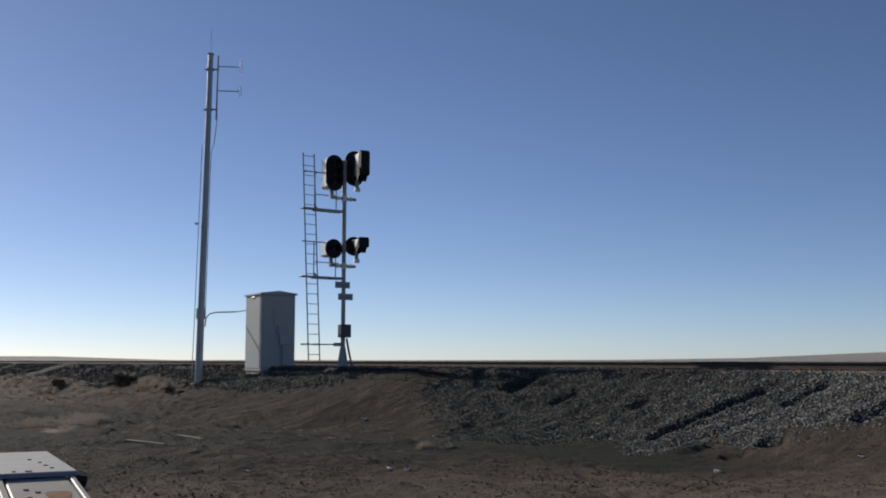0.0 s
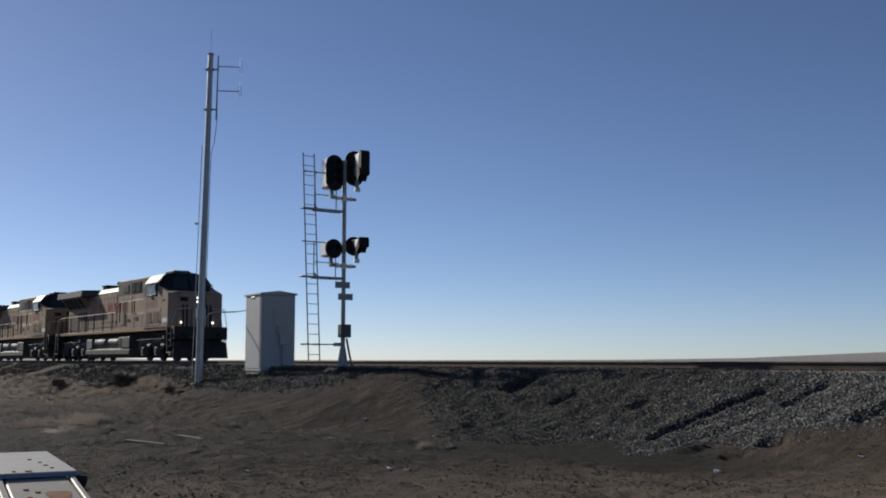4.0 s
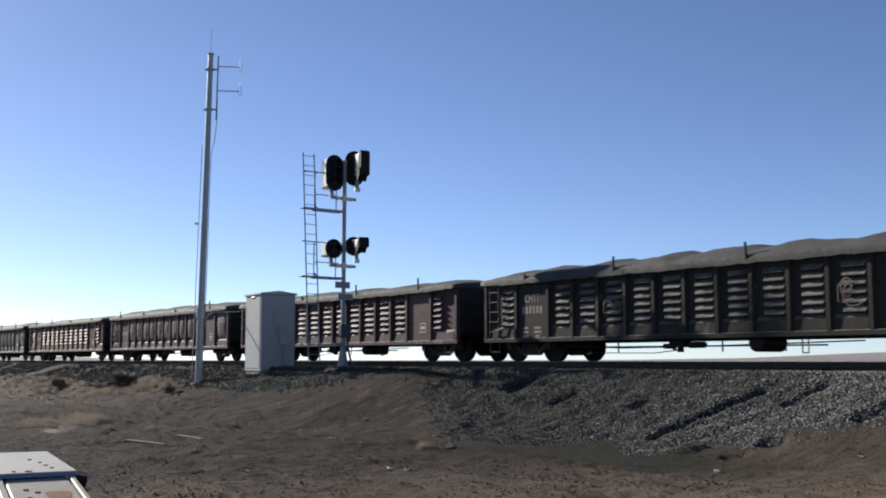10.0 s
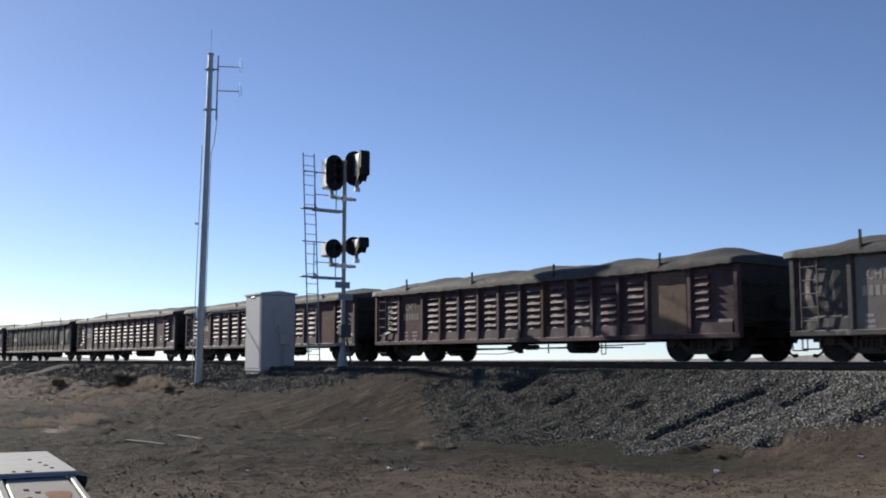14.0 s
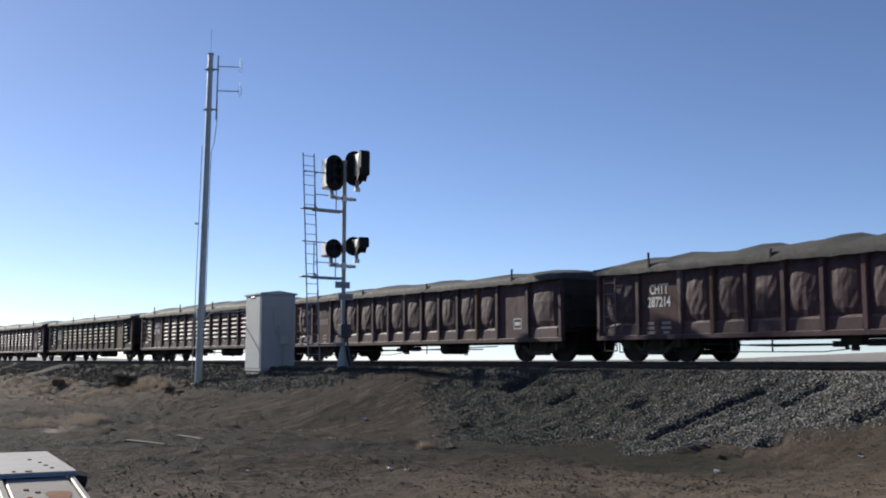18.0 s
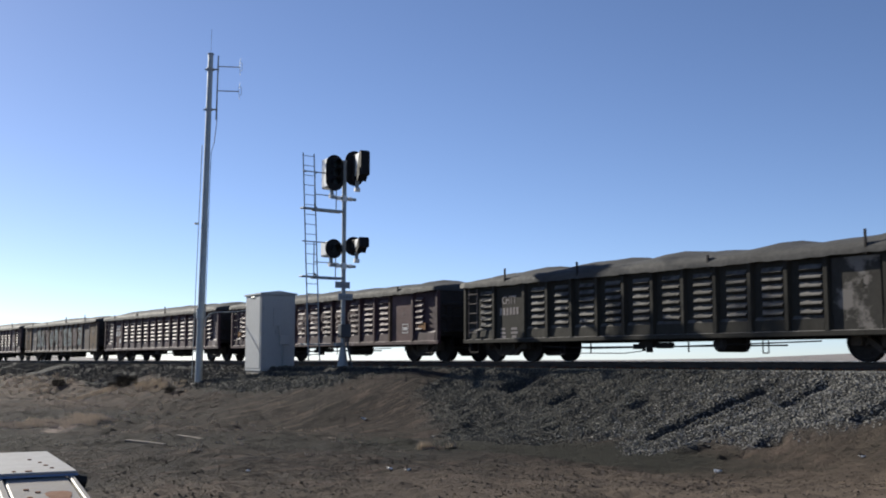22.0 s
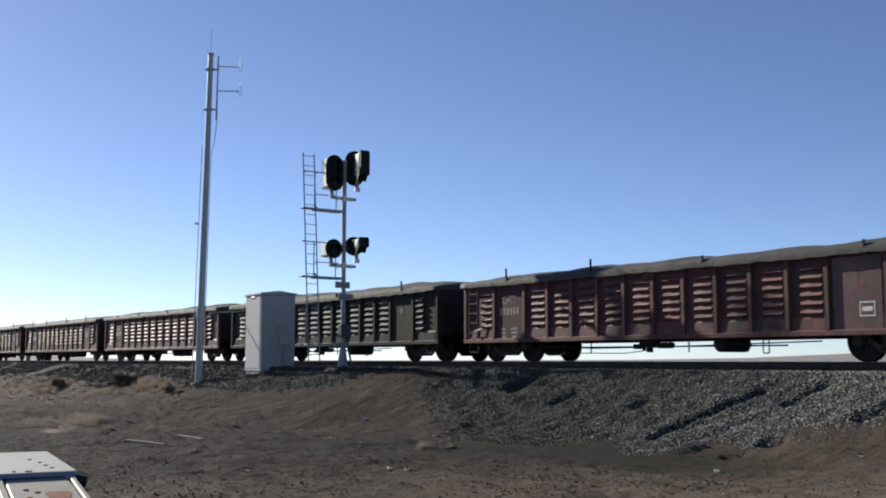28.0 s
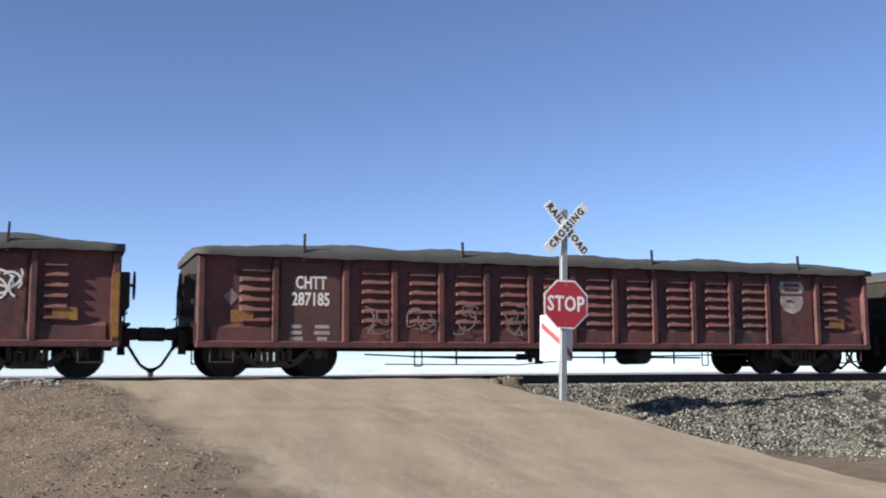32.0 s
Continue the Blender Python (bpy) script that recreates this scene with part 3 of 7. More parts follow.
build_stones()


# ---- track ----
def build_track():
    prof = [(-0.068, -0.172), (0.068, -0.172), (0.068, -0.162), (0.012, -0.148), (0.010, -0.045), (0.036, -0.034), (0.036, -0.006), (0.030, 0.0),
            (-0.030, 0.0), (-0.036, -0.006), (-0.036, -0.034), (-0.010, -0.045), (-0.012, -0.148), (-0.068, -0.162)]
    tie = B()
    box(tie, -0.11, 0.11, -1.3, 1.3, -0.18, 0, bevel=0.012)
    tie_ob = mesh_ob("crosstie", tie, M["tie"])
    tie_me = tie_ob.data
    bpy.data.objects.remove(tie_ob)
    plate = solid((-0.09, 0.09, -0.17, 0.17, 0, 0.018))
    for sx in (-0.06, 0.06):
        for sy in (-0.1, 0.1):
            box(plate, sx - 0.012, sx + 0.012, sy - 0.014, sy + 0.014, 0.018, 0.05)
    plate_ob = mesh_ob("tie_plate", plate, M["rust"])
    plate_me = plate_ob.data
    bpy.data.objects.remove(plate_ob)
    line = thing("railway_track", pose(0, TRACK_Y, 0), "single railway track of rusty rails on timber ties", "railway", kind="structure")
    for side in (-1, 1):
        bm = B()
        prism(bm, [(side * 0.7525 + u, v) for u, v in prof], "x", -420, 160)
        part("rail", bm, M["rail"], line)
        part("rail_head", solid((-420, 160, side * 0.7525 - 0.028, side * 0.7525 + 0.028, 0.0, 0.003)), M["polished"], line, "bright polished running surface")
    r = random.Random(3)
    for i in range(220):
        x = -88 + i * 0.52
        share("crosstie", tie_me, line, pose(x + r.uniform(-0.02, 0.02), r.uniform(-0.04, 0.04), -0.192, 0, 0, r.uniform(-1, 1)))
    for i in range(140):
        x = -50.56 + i * 0.52
        share("tie_plate", plate_me, line, pose(x, -0.7525, -0.192))
    # timber boards of the road crossing
    for k, y in enumerate((-1.02, -0.45, -0.15, 0.15, 0.45, 1.02)):
        bm = solid((0.6, 8.4, y - 0.135, y + 0.135, -0.17, -0.012), bevel=0.01)
        part("crossing_plank", bm, M["tie"], line, "worn dusty timber crossing plank")


build_track()


# ---- signal mast beside the track ----
def signal_head(parent, at, tall, face, deep):
    """One signal head. face: 1 looks along +x, -1 along -x. tall: three lamps, else one."""
    head = new("signal_head")
    head.parent = parent
    head.matrix_basis = at @ pose(0, 0, 0, 0, 0, 0 if face > 0 else 168)
    hh, rr = (0.62, 0.34) if tall else (0.33, 0.33)
    bm = B()
    pts = []
    for k in range(32):
        a = k * math.pi / 16
        y, z = rr * math.cos(a), rr * math.sin(a)
        pts.append((y, z + (hh - rr if z >= 0 else -(hh - rr))))
    prism(bm, pts, "x", -0.012, 0.012)
    part("target_plate", bm, M["black"], head, "black rounded backing plate")
    zs = (0.3, 0, -0.3) if tall else (0.0,)
    for z in zs:
        bm = B()
        rod(bm, (0.0, 0, z), (0.05, 0, z), 0.105, seg=20)
        part("lens", bm, M["lens"], head, "dark unlit lens")
        bm = B()
        n = 14
        for k in range(n):
            a0, a1 = -0.5 + k * 4.14 / n, -0.5 + (k + 1) * 4.14 / n
            q = []
            for r, x1 in ((0.15, 0.34), (0.135, 0.34)):
                for a in (a0, a1):
                    c, s = math.cos(a), math.sin(a)
                    tip = 0.16 + (x1 - 0.16) * max(0, s) ** 0.5
                    q.append(((0.012, r * c, z + r * s), (tip, r * c, z + r * s)))
            (b0, t0), (b1, t1), (b2, t2), (b3, t3) = q
            v = [bm.verts.new(p) for p in (b0, b1, t1, t0, b2, b3, t3, t2)]
            for f in ((0, 1, 2, 3), (5, 4, 7, 6), (3, 2, 6, 7), (1, 5, 6, 2), (4, 0, 3, 7)):
                bm.faces.new([v[i] for i in f])
        bmesh.ops.remove_doubles(bm, verts=bm.verts, dist=0.0005)
        part("hood", bm, M["black"], head)
    h2 = 0.5 if tall else 0.24
    if face > 0:
        bm = solid((-deep, -0.012, -0.23, 0.23, -h2, h2), bevel=0.03)
        for q in bm.verts:
            q.co.y *= 1.0 if q.co.x < -0.2 else 1.15
        part("housing", bm, M["sign_white"], head, "pale painted lamp housing")
        part("back_door", solid((-deep - 0.03, -deep, -0.19, 0.19, -h2 - 0.02, h2 + 0.02), bevel=0.012), M["white"], head, "pale rear door")
    else:
        # housing's shaded side and back put in as black, its sunlit part as white
        part("neck", solid((-0.35, -0.012, -0.15, 0.12, -h2 * 0.9, h2 * 0.9), bevel=0.03), M["black"], head, "black mounting neck")
        part("housing", solid((-0.85, -0.35, -0.18, 0.10, -0.34 if tall else -0.09, 0.44 if tall else 0.19), bevel=0.02), M["sign_white"], head, "pale painted lamp housing")
        bm = B()
        top, low = (0.46, -0.50) if tall else (0.20, -0.24)
        prism(bm, [(-0.80, top), (-0.42, low), (-0.62, low - 0.04), (-0.76, low + 0.12), (-0.98, low + 0.14), (-0.98, top - 0.05), (-0.88, top + 0.03)], "y", -0.21, 0.11)
        part("back_door", bm, M["black"], head, "black slanted rear cover")
    bm = B()
    x = -0.18 if face > 0 else -0.30
    pipe(bm, [(x, 0, -h2 * 0.9), (x, 0, -h2 - 0.26)], 0.065, 10)
    elbow = part("mounting_elbow", bm, M["mast"], head, "grey cast mounting elbow")
    bm = B()
    rod(bm, (x, -0.09, -h2 - 0.29), (x, 0.09, -h2 - 0.29), 0.075, seg=12)
    part("knuckle", bm, M["white"], elbow, "bright clamp knuckle")
    return head


def build_signal():
    mx, my, mz = -30.65, 18.2, -0.28
    sig = thing("railway_signal", pose(mx, my, mz), "grey steel signal mast with black heads and a ladder", "signal")
    bm = B()
    rod(bm, (0, 0, 0.45), (0, 0, 7.12), 0.075, seg=14)
    rod(bm, (0, 0, 7.12), (0, 0, 7.18), 0.085, seg=14)
    part("mast", bm, M["mast"], sig)
    bm = B()
    rod(bm, (0, 0, 0.05), (0, 0, 0.75), 0.20, 0.09, seg=14)
    box(bm, -0.30, 0.30, -0.30, 0.30, 0.0, 0.06, bevel=0.01)
    for a in range(4):
        c, s = math.cos(a * 1.5708 + 0.78), math.sin(a * 1.5708 + 0.78)
        rod(bm, (0.33 * c, 0.33 * s, -0.1), (0.33 * c, 0.33 * s, 0.14), 0.02, seg=6)
    part("base", bm, M["mast"], sig, "flared cast base bolted down")
    bm = B()
    pipe(bm, [(0.16, 0.05, 1.05), (0.2, 0.12, 0.6), (0.28, 0.2, 0.1)], 0.035, 8)
    part("conduit", bm, M["steel_grey"], sig)
    bm = solid((-0.02, 0.22, -0.20, 0.20, 1.08, 1.52), bevel=0.02)
    box(bm, 0.22, 0.235, -0.18, 0.18, 1.10, 1.50, bevel=0.004)
    part("junction_box", bm, M["steel_grey"], sig, "grey junction box with a hinged lid")
    for y, z in ((-0.09, 2.86), (0.03, 2.46)):
        bm = solid((0.085, 0.10, y - 0.29, y + 0.29, z - 0.11, z + 0.11), bevel=0.003)
        part("number_plate", bm, M["mast"], sig, "small grey plate")
        bm = B()
        for k in range(4):
            box(bm, 0.1, 0.103, y - 0.21 + k * 0.115, y - 0.14 + k * 0.115, z - 0.05, z + 0.05)
        part("plate_figures", bm, M["dust_grey"], sig, "row of plain bars on the plate")
    # cross arms and heads
    for z, tall in ((5.85, True), (3.52, False)):
        bm = B()
        rod(bm, (0, -0.50, z), (0, 0.46, z), 0.05, seg=10)
        arm = part("cross_arm", bm, M["mast"], sig, "grey tubular cross arm")
        bm = B()
        rod(bm, (0, 0, z - 0.10), (0, 0, z + 0.10), 0.105, seg=12)
        for y in (-0.24, 0.24):
            rod(bm, (0, y - 0.07, z), (0, y + 0.07, z), 0.07, seg=12)
        part("clamp", bm, M["white"], arm, "bright bolted clamp")
        up = 0.86 if tall else 0.58
        signal_head(sig, pose(0.12, -0.46, z + up - 0.02), tall, 1, 0.52)
        signal_head(sig, pose(-0.12, 0.47, z + up + 0.26 - (0.0 if tall else 0.12)), tall, -1, 0.32)
    # ladder on the field side
    bm = B()
    for y in (-1.47, -1.05):
        rod(bm, (0.27, y + 0.01, 0.30), (-0.10, y - 0.10, 7.30), 0.022, seg=6)
    lad = part("ladder", bm, M["mast"], sig)
    for k in range(21):
        z = 0.5 + k * 0.335
        o, q = 0.01 - 0.11 * (z - 0.3) / 7, 0.27 - 0.37 * (z - 0.3) / 7
        bm = B()
        rod(bm, (q, -1.47 + o, z), (q, -1.05 + o, z), 0.012, seg=6)
        part("rung", bm, M["mast"], lad)
    for y in (-1.50, -1.09):
        for z in (0.84, 3.1, 5.4, 6.66):
            part("ladder_clip", solid((-0.06, 0.31 - 0.37 * (z - 0.3) / 7, y - 0.04, y + 0.04, z - 0.03, z + 0.03)), M["mast"], lad)
    bm = B()
    rod(bm, (0, -1.62, 0.84), (0, -0.1, 0.84), 0.022, seg=6)
    box(bm, -0.07, 0.07, -0.32, -0.05, 0.78, 0.9)
    part("stay", bm, M["mast"], sig)
    for z, top in ((3.1, 4.28), (5.4, 6.66)):
        bm = solid((-0.12, 0.12, -1.66, -0.12, z - 0.03, z + 0.02), bevel=0.008)
        box(bm, -0.16, 0.16, -1.2, -0.12, z - 0.06, z - 0.03)
        part("platform", bm, M["mast"], sig, "narrow steel service platform")
        bm = B()
        pipe(bm, [(0, -1.62, top), (0, -0.45, top)], 0.02)
        pipe(bm, [(0, -1.16, z), (0, -1.16, top)], 0.022)
        pipe(bm, [(0, -1.16, z + 0.5), (0, -0.2, z + 0.5)], 0.016)
        pipe(bm, [(0, -1.16, z + 0.14), (0, -1.05, z), (0, -0.9, z)], 0.03)
        pipe(bm, [(0.05, -0.35, z), (0.05, -0.35, top)], 0.02)
        part("guard_rail", bm, M["mast"], sig)


# ---- equipment cabinet ----
def build_cabinet():
    cab = thing("equipment_cabinet", pose(-34.17, 16.88, -0.36, 0, 0, -6), "pale grey sheet-metal signal equipment cabinet with a peaked lid", "cabinet")
    a, b, h = 1.65, 1.30, 2.76   # along the track, across it, high
    bm = solid((-a, 0, 0, b, 0, h), bevel=0.012)
    body = part("body", bm, M["case"], cab)
    bm = B()
    prism(bm, [(-0.06, h), (b + 0.06, h), (b + 0.06, h + 0.06), (b / 2, h + 0.15), (-0.06, h + 0.06)], "x", -a - 0.06, 0.06)
    part("lid", bm, M["case"], cab, "peaked sheet-metal lid with a drip edge")
    bm = solid((0.0, 0.018, 0.06, b - 0.06, 0.1, h - 0.06), bevel=0.006)
    door = part("door", bm, M["case"], cab)
    for z in (0.45, 1.35, 2.25):
        bm = B()
        rod(bm, (0.022, 0.08, z - 0.07), (0.022, 0.08, z + 0.07), 0.014, seg=8)
        part("hinge", bm, M["mast"], door)
    bm = solid((0.018, 0.05, b * 0.34, b * 0.62, 1.62, 2.30), bevel=0.012)
    part("vent_cover", bm, M["case"], door, "raised sheet cover over the vent")
    bm = solid((0.018, 0.13, b * 0.52, b * 0.80, 0.95, 1.28), bevel=0.02)
    part("meter_box", bm, M["case"], door, "small projecting box on the door")
    bm = B()
    pipe(bm, [(0.05, b * 0.5, 1.62), (0.06, b * 0.52, 1.3), (0.06, b * 0.55, 0.95)], 0.03, 8)
    pipe(bm, [(0.06, b * 0.62, 0.95), (0.06, b * 0.62, 0.0)], 0.03, 8)
    part("conduit", bm, M["mast"], door)
    bm = B()
    rod(bm, (0.018, b * 0.42, 1.45), (0.07, b * 0.42, 1.45), 0.02, seg=8)
    rod(bm, (0.06, b * 0.42, 1.45), (0.06, b * 0.42, 1.31), 0.014, seg=8)
    part("handle", bm, M["mast"], door)
    bm = solid((-a + 0.1, -0.1, -0.016, 0.0, 0.1, h - 0.08), bevel=0.006)
    part("side_panel", bm, M["case"], cab, "sunlit sheet-metal side panel")
    bm = B()
    rod(bm, (-a * 0.6, -0.01, h - 0.08), (-a * 0.4, -0.01, h - 0.08), 0.04, seg=10)
    part("vent_hood", bm, M["mast"], cab)
    bm = solid((-a + 0.04, -0.04, 0.04, b - 0.04, -0.35, 0.0), bevel=0.02)
    part("plinth", bm, M["concrete"], cab, "low concrete plinth")


# ---- radio pole ----
def build_pole():
    px, py, pz = -37.62, 16.0, -0.95
    pole = thing("antenna_pole", pose(px, py, pz), "tall silver steel pole with two radio antennas, leaning slightly", "pole")
    lean = Vector((0.16, 0.12, 12.9))
    bm = B()
    rod(bm, (0, 0, -0.3), lean, 0.145, 0.10, seg=18)
    part("shaft", bm, M["galv"], pole, smooth=False)
    bm = B()
    rod(bm, lean, lean + Vector((0, 0, 0.04)), 0.125, seg=18)
    part("cap", bm, M["mast"], pole)

    def on(z, out=0.0, side=0.0):
        p = lean * (z / 12.9)
        return p + Vector((out * 0.62 + side, out * 0.80, 0))
    bm = B()
    rod(bm, on(10.3, 0.30), on(12.85, 0.30), 0.028, seg=8)
    part("antenna_mount", bm, M["mast"], pole)
    for z in (12.3, 10.7):
        bm = B()
        rod(bm, on(z, -0.2), on(z, 0.34), 0.035, seg=8)
        rod(bm, on(z - 0.04), on(z + 0.04), 0.15, seg=14)
        part("clamp", bm, M["mast"], pole)
    for z in (12.42, 11.45):
        bm = B()
        rod(bm, on(z, 0.28), on(z - 0.04, 1.16), 0.022, seg=8)
        for dz in (-0.36, 0.30):
            rod(bm, on(z - 0.03, 1.14), on(z + dz, 1.17), 0.010, seg=6)
        pipe(bm, [on(z - 0.16, 1.14), on(z - 0.18, 1.24), on(z + 0.12, 1.24), on(z + 0.14, 1.12)], 0.012)
        part("dipole_antenna", bm, M["alu"], pole, "thin dipole antenna on a side arm")
    bm = B()
    rod(bm, on(12.9), on(13.9), 0.009, seg=6)
    part("whip_antenna", bm, M["alu"], pole, "very thin whip antenna")
    bm = B()
    pipe(bm, [on(12.1, 0.30), on(10.2, 0.33), on(9.4, 0.26), on(9.0, 0.16), on(8.0, 0.15), on(2.75, 0.17)], 0.014)
    part("cable", bm, M["rubber"], pole, "black feed cable")
    bm = B()
    pipe(bm, [on(9.3, -0.2), on(2.2, -0.24), on(0.3, -0.26)], 0.016)
    box(bm, -0.24, -0.12, -0.24, -0.10, 6.2, 6.26)
    part("ground_wire", bm, M["galv"], pole)
    bm = B()
    rod(bm, on(2.55), on(2.95), 0.185, seg=16)
    pipe(bm, [on(2.25, 0.17), on(2.58, 0.20), on(2.74, 0.32), on(2.80, 0.55), on(2.82, 1.35)], 0.024, 8)
    a = on(2.82, 1.35)
    b = Vector((-35.74 - px, 17.55 - py, 1.91 - pz))
    pipe(bm, [a, a.lerp(b, 0.5) + Vector((0, 0, 0.03)), b], 0.018, 8)
    part("conduit", bm, M["galv"], pole, "conduit that bends over to the cabinet")
    bm = B()
    rod(bm, (0, 0, 0.02), (0, 0, 0.12), 0.30, 0.26, seg=18)
    part("footing", bm, M["concrete"], pole)


# ---- crossing sign ----
def crossbuck_blade(parent, words, tilt, front):
    bm = solid((-0.61, 0.61, -0.004, 0.004, -0.100, 0.100), bevel=0.002)
    blade = part("blade", bm, M["sign_white"], parent, "white blade with black lettering", at=pose(0, front, 0, 0, tilt, 0))
    for word, x in words:
        share("lettering", text_mesh(word, 0.185, "letters_black", spacing=1.25, squeeze=0.95), blade, pose(x, -0.0065, 0))
    return blade


def build_sign(at, turn, stop, label):
    s = thing("crossing_sign", at @ pose(0, 0, 0, 0, turn, 0), label, "sign", "railway crossing signs")
    bm = solid((-0.062, 0.062, -0.05, 0.05, -0.3, 3.72), bevel=0.008)
    part("post", bm, M["galv"], s, "square galvanised post")
    up = new("crossbuck")
    up.parent = s
    up.matrix_basis = pose(0.02, -0.062, 3.36)
    crossbuck_blade(up, (("RAIL", -0.36), ("ROAD", 0.34)), 48, -0.004)
    crossbuck_blade(up, (("CROSSING", 0.0),), -48, -0.016)
    for dz in (-0.03, 0.03):
        bm = B()
        rod(bm, (0, -0.03, dz), (0, 0.06, dz), 0.012, seg=6)
        part("bolt", bm, M["galv"], up)
    if stop:
        r = 0.457 / math.cos(math.pi / 8)
        st = part("stop_face", prism_mesh([(r * math.cos(math.pi / 8 + k * math.pi / 4), r * math.sin(math.pi / 8 + k * math.pi / 4)) for k in range(8)], -0.070, -0.064), M["sign_white"], s, "white-bordered octagon", at=pose(0.02, 0, 1.90))
        r2 = 0.427 / math.cos(math.pi / 8)
        part("red_field", prism_mesh([(r2 * math.cos(math.pi / 8 + k * math.pi / 4), r2 * math.sin(math.pi / 8 + k * math.pi / 4)) for k in range(8)], -0.0735, -0.070), M["sign_red"], st, "red octagonal face")
        share("lettering", text_mesh("STOP", 0.40, "sign_white", spacing=1.05, squeeze=0.78), st, pose(0, -0.076, 0))
        for z in (-0.36, 0.36):
            bm = B()
            rod(bm, (0, -0.079, z), (0, -0.05, z), 0.012, seg=8)
            part("bolt", bm, M["galv"], st)
    for side in (-1, 1):
        bm = solid((0.0, 0.46, -0.003, 0.003, -0.43, 0.43))
        w = part("wing_panel", bm, M["sign_white"] if stop else M["alu"], s, "white folded panel with red diagonal bands" if stop else "dull back of a folded panel", at=pose(side * 0.02, 0.06, 1.28, 0, 0, 0 if side > 0 else 180) @ pose(0, 0, 0, 0, 0, ((58 if side < 0 else 40) if stop else 76) * side))
        for k in range(1):
            z = -0.16
            for f in ((-1, 1) if stop else (-1 if side > 0 else 1,)):
                bm = B()
                d = -0.34 if side < 0 else 0.26
                prism(bm, [(0.005, z), (0.435, z + d * -1), (0.435, z + d * -1 + 0.13), (0.005, z + 0.13)], "y", f * 0.0032, f * 0.0050)
                part("red_band", bm, M["sign_red"], w)
    return s


def prism_mesh(pts, a, b):
    bm = B()
    prism(bm, pts, "y", a, b)
    return bm


# ---- loose things ----
def build_box():
    g = -1.56
    at = pose(-4.77, 1.47, g, 0, 0, -9)
    bx = thing("utility_box", at, "white painted steel utility box with blue edging, rusty and dented", "box")
    w, d, h = 1.12, 1.7, 1.11    # back from the corner, to the side, high
    bm = solid((-w + 0.04, -0.02, -d, -0.03, 0.0, h - 0.03), bevel=0.02)
    part("body", bm, M["chip_white"], bx, "white painted lower body")
    bm = solid((-w, 0.0, -d - 0.02, 0.0, h - 0.012, h), bevel=0.004)
    lid = part("lid", bm, M["chip_white"], bx, "white lid with bolt holes")
    bm = solid((-w, 0.004, -d - 0.02, 0.004, h - 0.022, h - 0.012), bevel=0.003)
    part("lid_edge", bm, M["blue"], bx, "blue edge strip")
    r = random.Random(4)
    for x, y in ((-0.62, -0.14), (-0.45, -0.11), (-0.30, -0.10), (-0.16, -0.09), (-0.06, -0.26), (-0.60, -0.36), (-0.05, -0.20)):
        bm = B()
        rod(bm, (x, y, h), (x, y, h + 0.004), r.uniform(0.008, 0.016), seg=10)
        part("bolt_hole", bm, M["rust"], lid)
    # sloping front panel in a raised frame
    tilt = pose(-0.03, 0, h - 0.056, 0, -85, 0)
    ln = 1.35
    f = part("front_panel", solid((0.0, 0.03, -0.30, -0.04, -ln, 0.0), bevel=0.006), M["chip_cream"], bx, "gently sloping cream-white panel with rust stains", at=tilt)
    for y0, y1 in ((-0.34, -0.31), (-0.036, -0.012)):
        part("panel_frame", solid((-0.005, 0.038, y0, y1, -ln, 0.0), bevel=0.004), M["chip_cream"], f)
    bm = B()
    pts = [(-0.12 + 0.045 * math.cos(a) * (1 + 0.3 * math.sin(3 * a)), -0.42 + 0.14 * math.sin(a) * (1 + 0.25 * math.cos(2 * a))) for a in np.linspace(0, 6.28, 18)[:-1]]
    prism(bm, pts, "x", 0.0303, 0.032)
    part("rust_stain", bm, M["rust"], f)
    for y, z in ((-0.235, -0.26), (-0.235, -0.42), (-0.195, -0.32), (-0.24, -0.60), (-0.10, -0.75)):
        bm = B()
        rod(bm, (0.03, y, z), (0.035, y, z), 0.011, seg=8)
        part("bolt", bm, M["rust"], f)
    for z in (h - 0.045, h - 0.105):
        bm = B()
        rod(bm, (-0.05, -0.03, z), (-0.05, 0.045, z - 0.01), 0.032, 0.028, seg=12)
        part("rubber_bumper", bm, M["rubber"], bx)
    for x in (-w + 0.1, -0.1):
        for y in (-d + 0.1, -0.12):
            part("foot", solid((x - 0.05, x + 0.05, y - 0.05, y + 0.05, -0.1, 0.01)), M["rust"], bx)


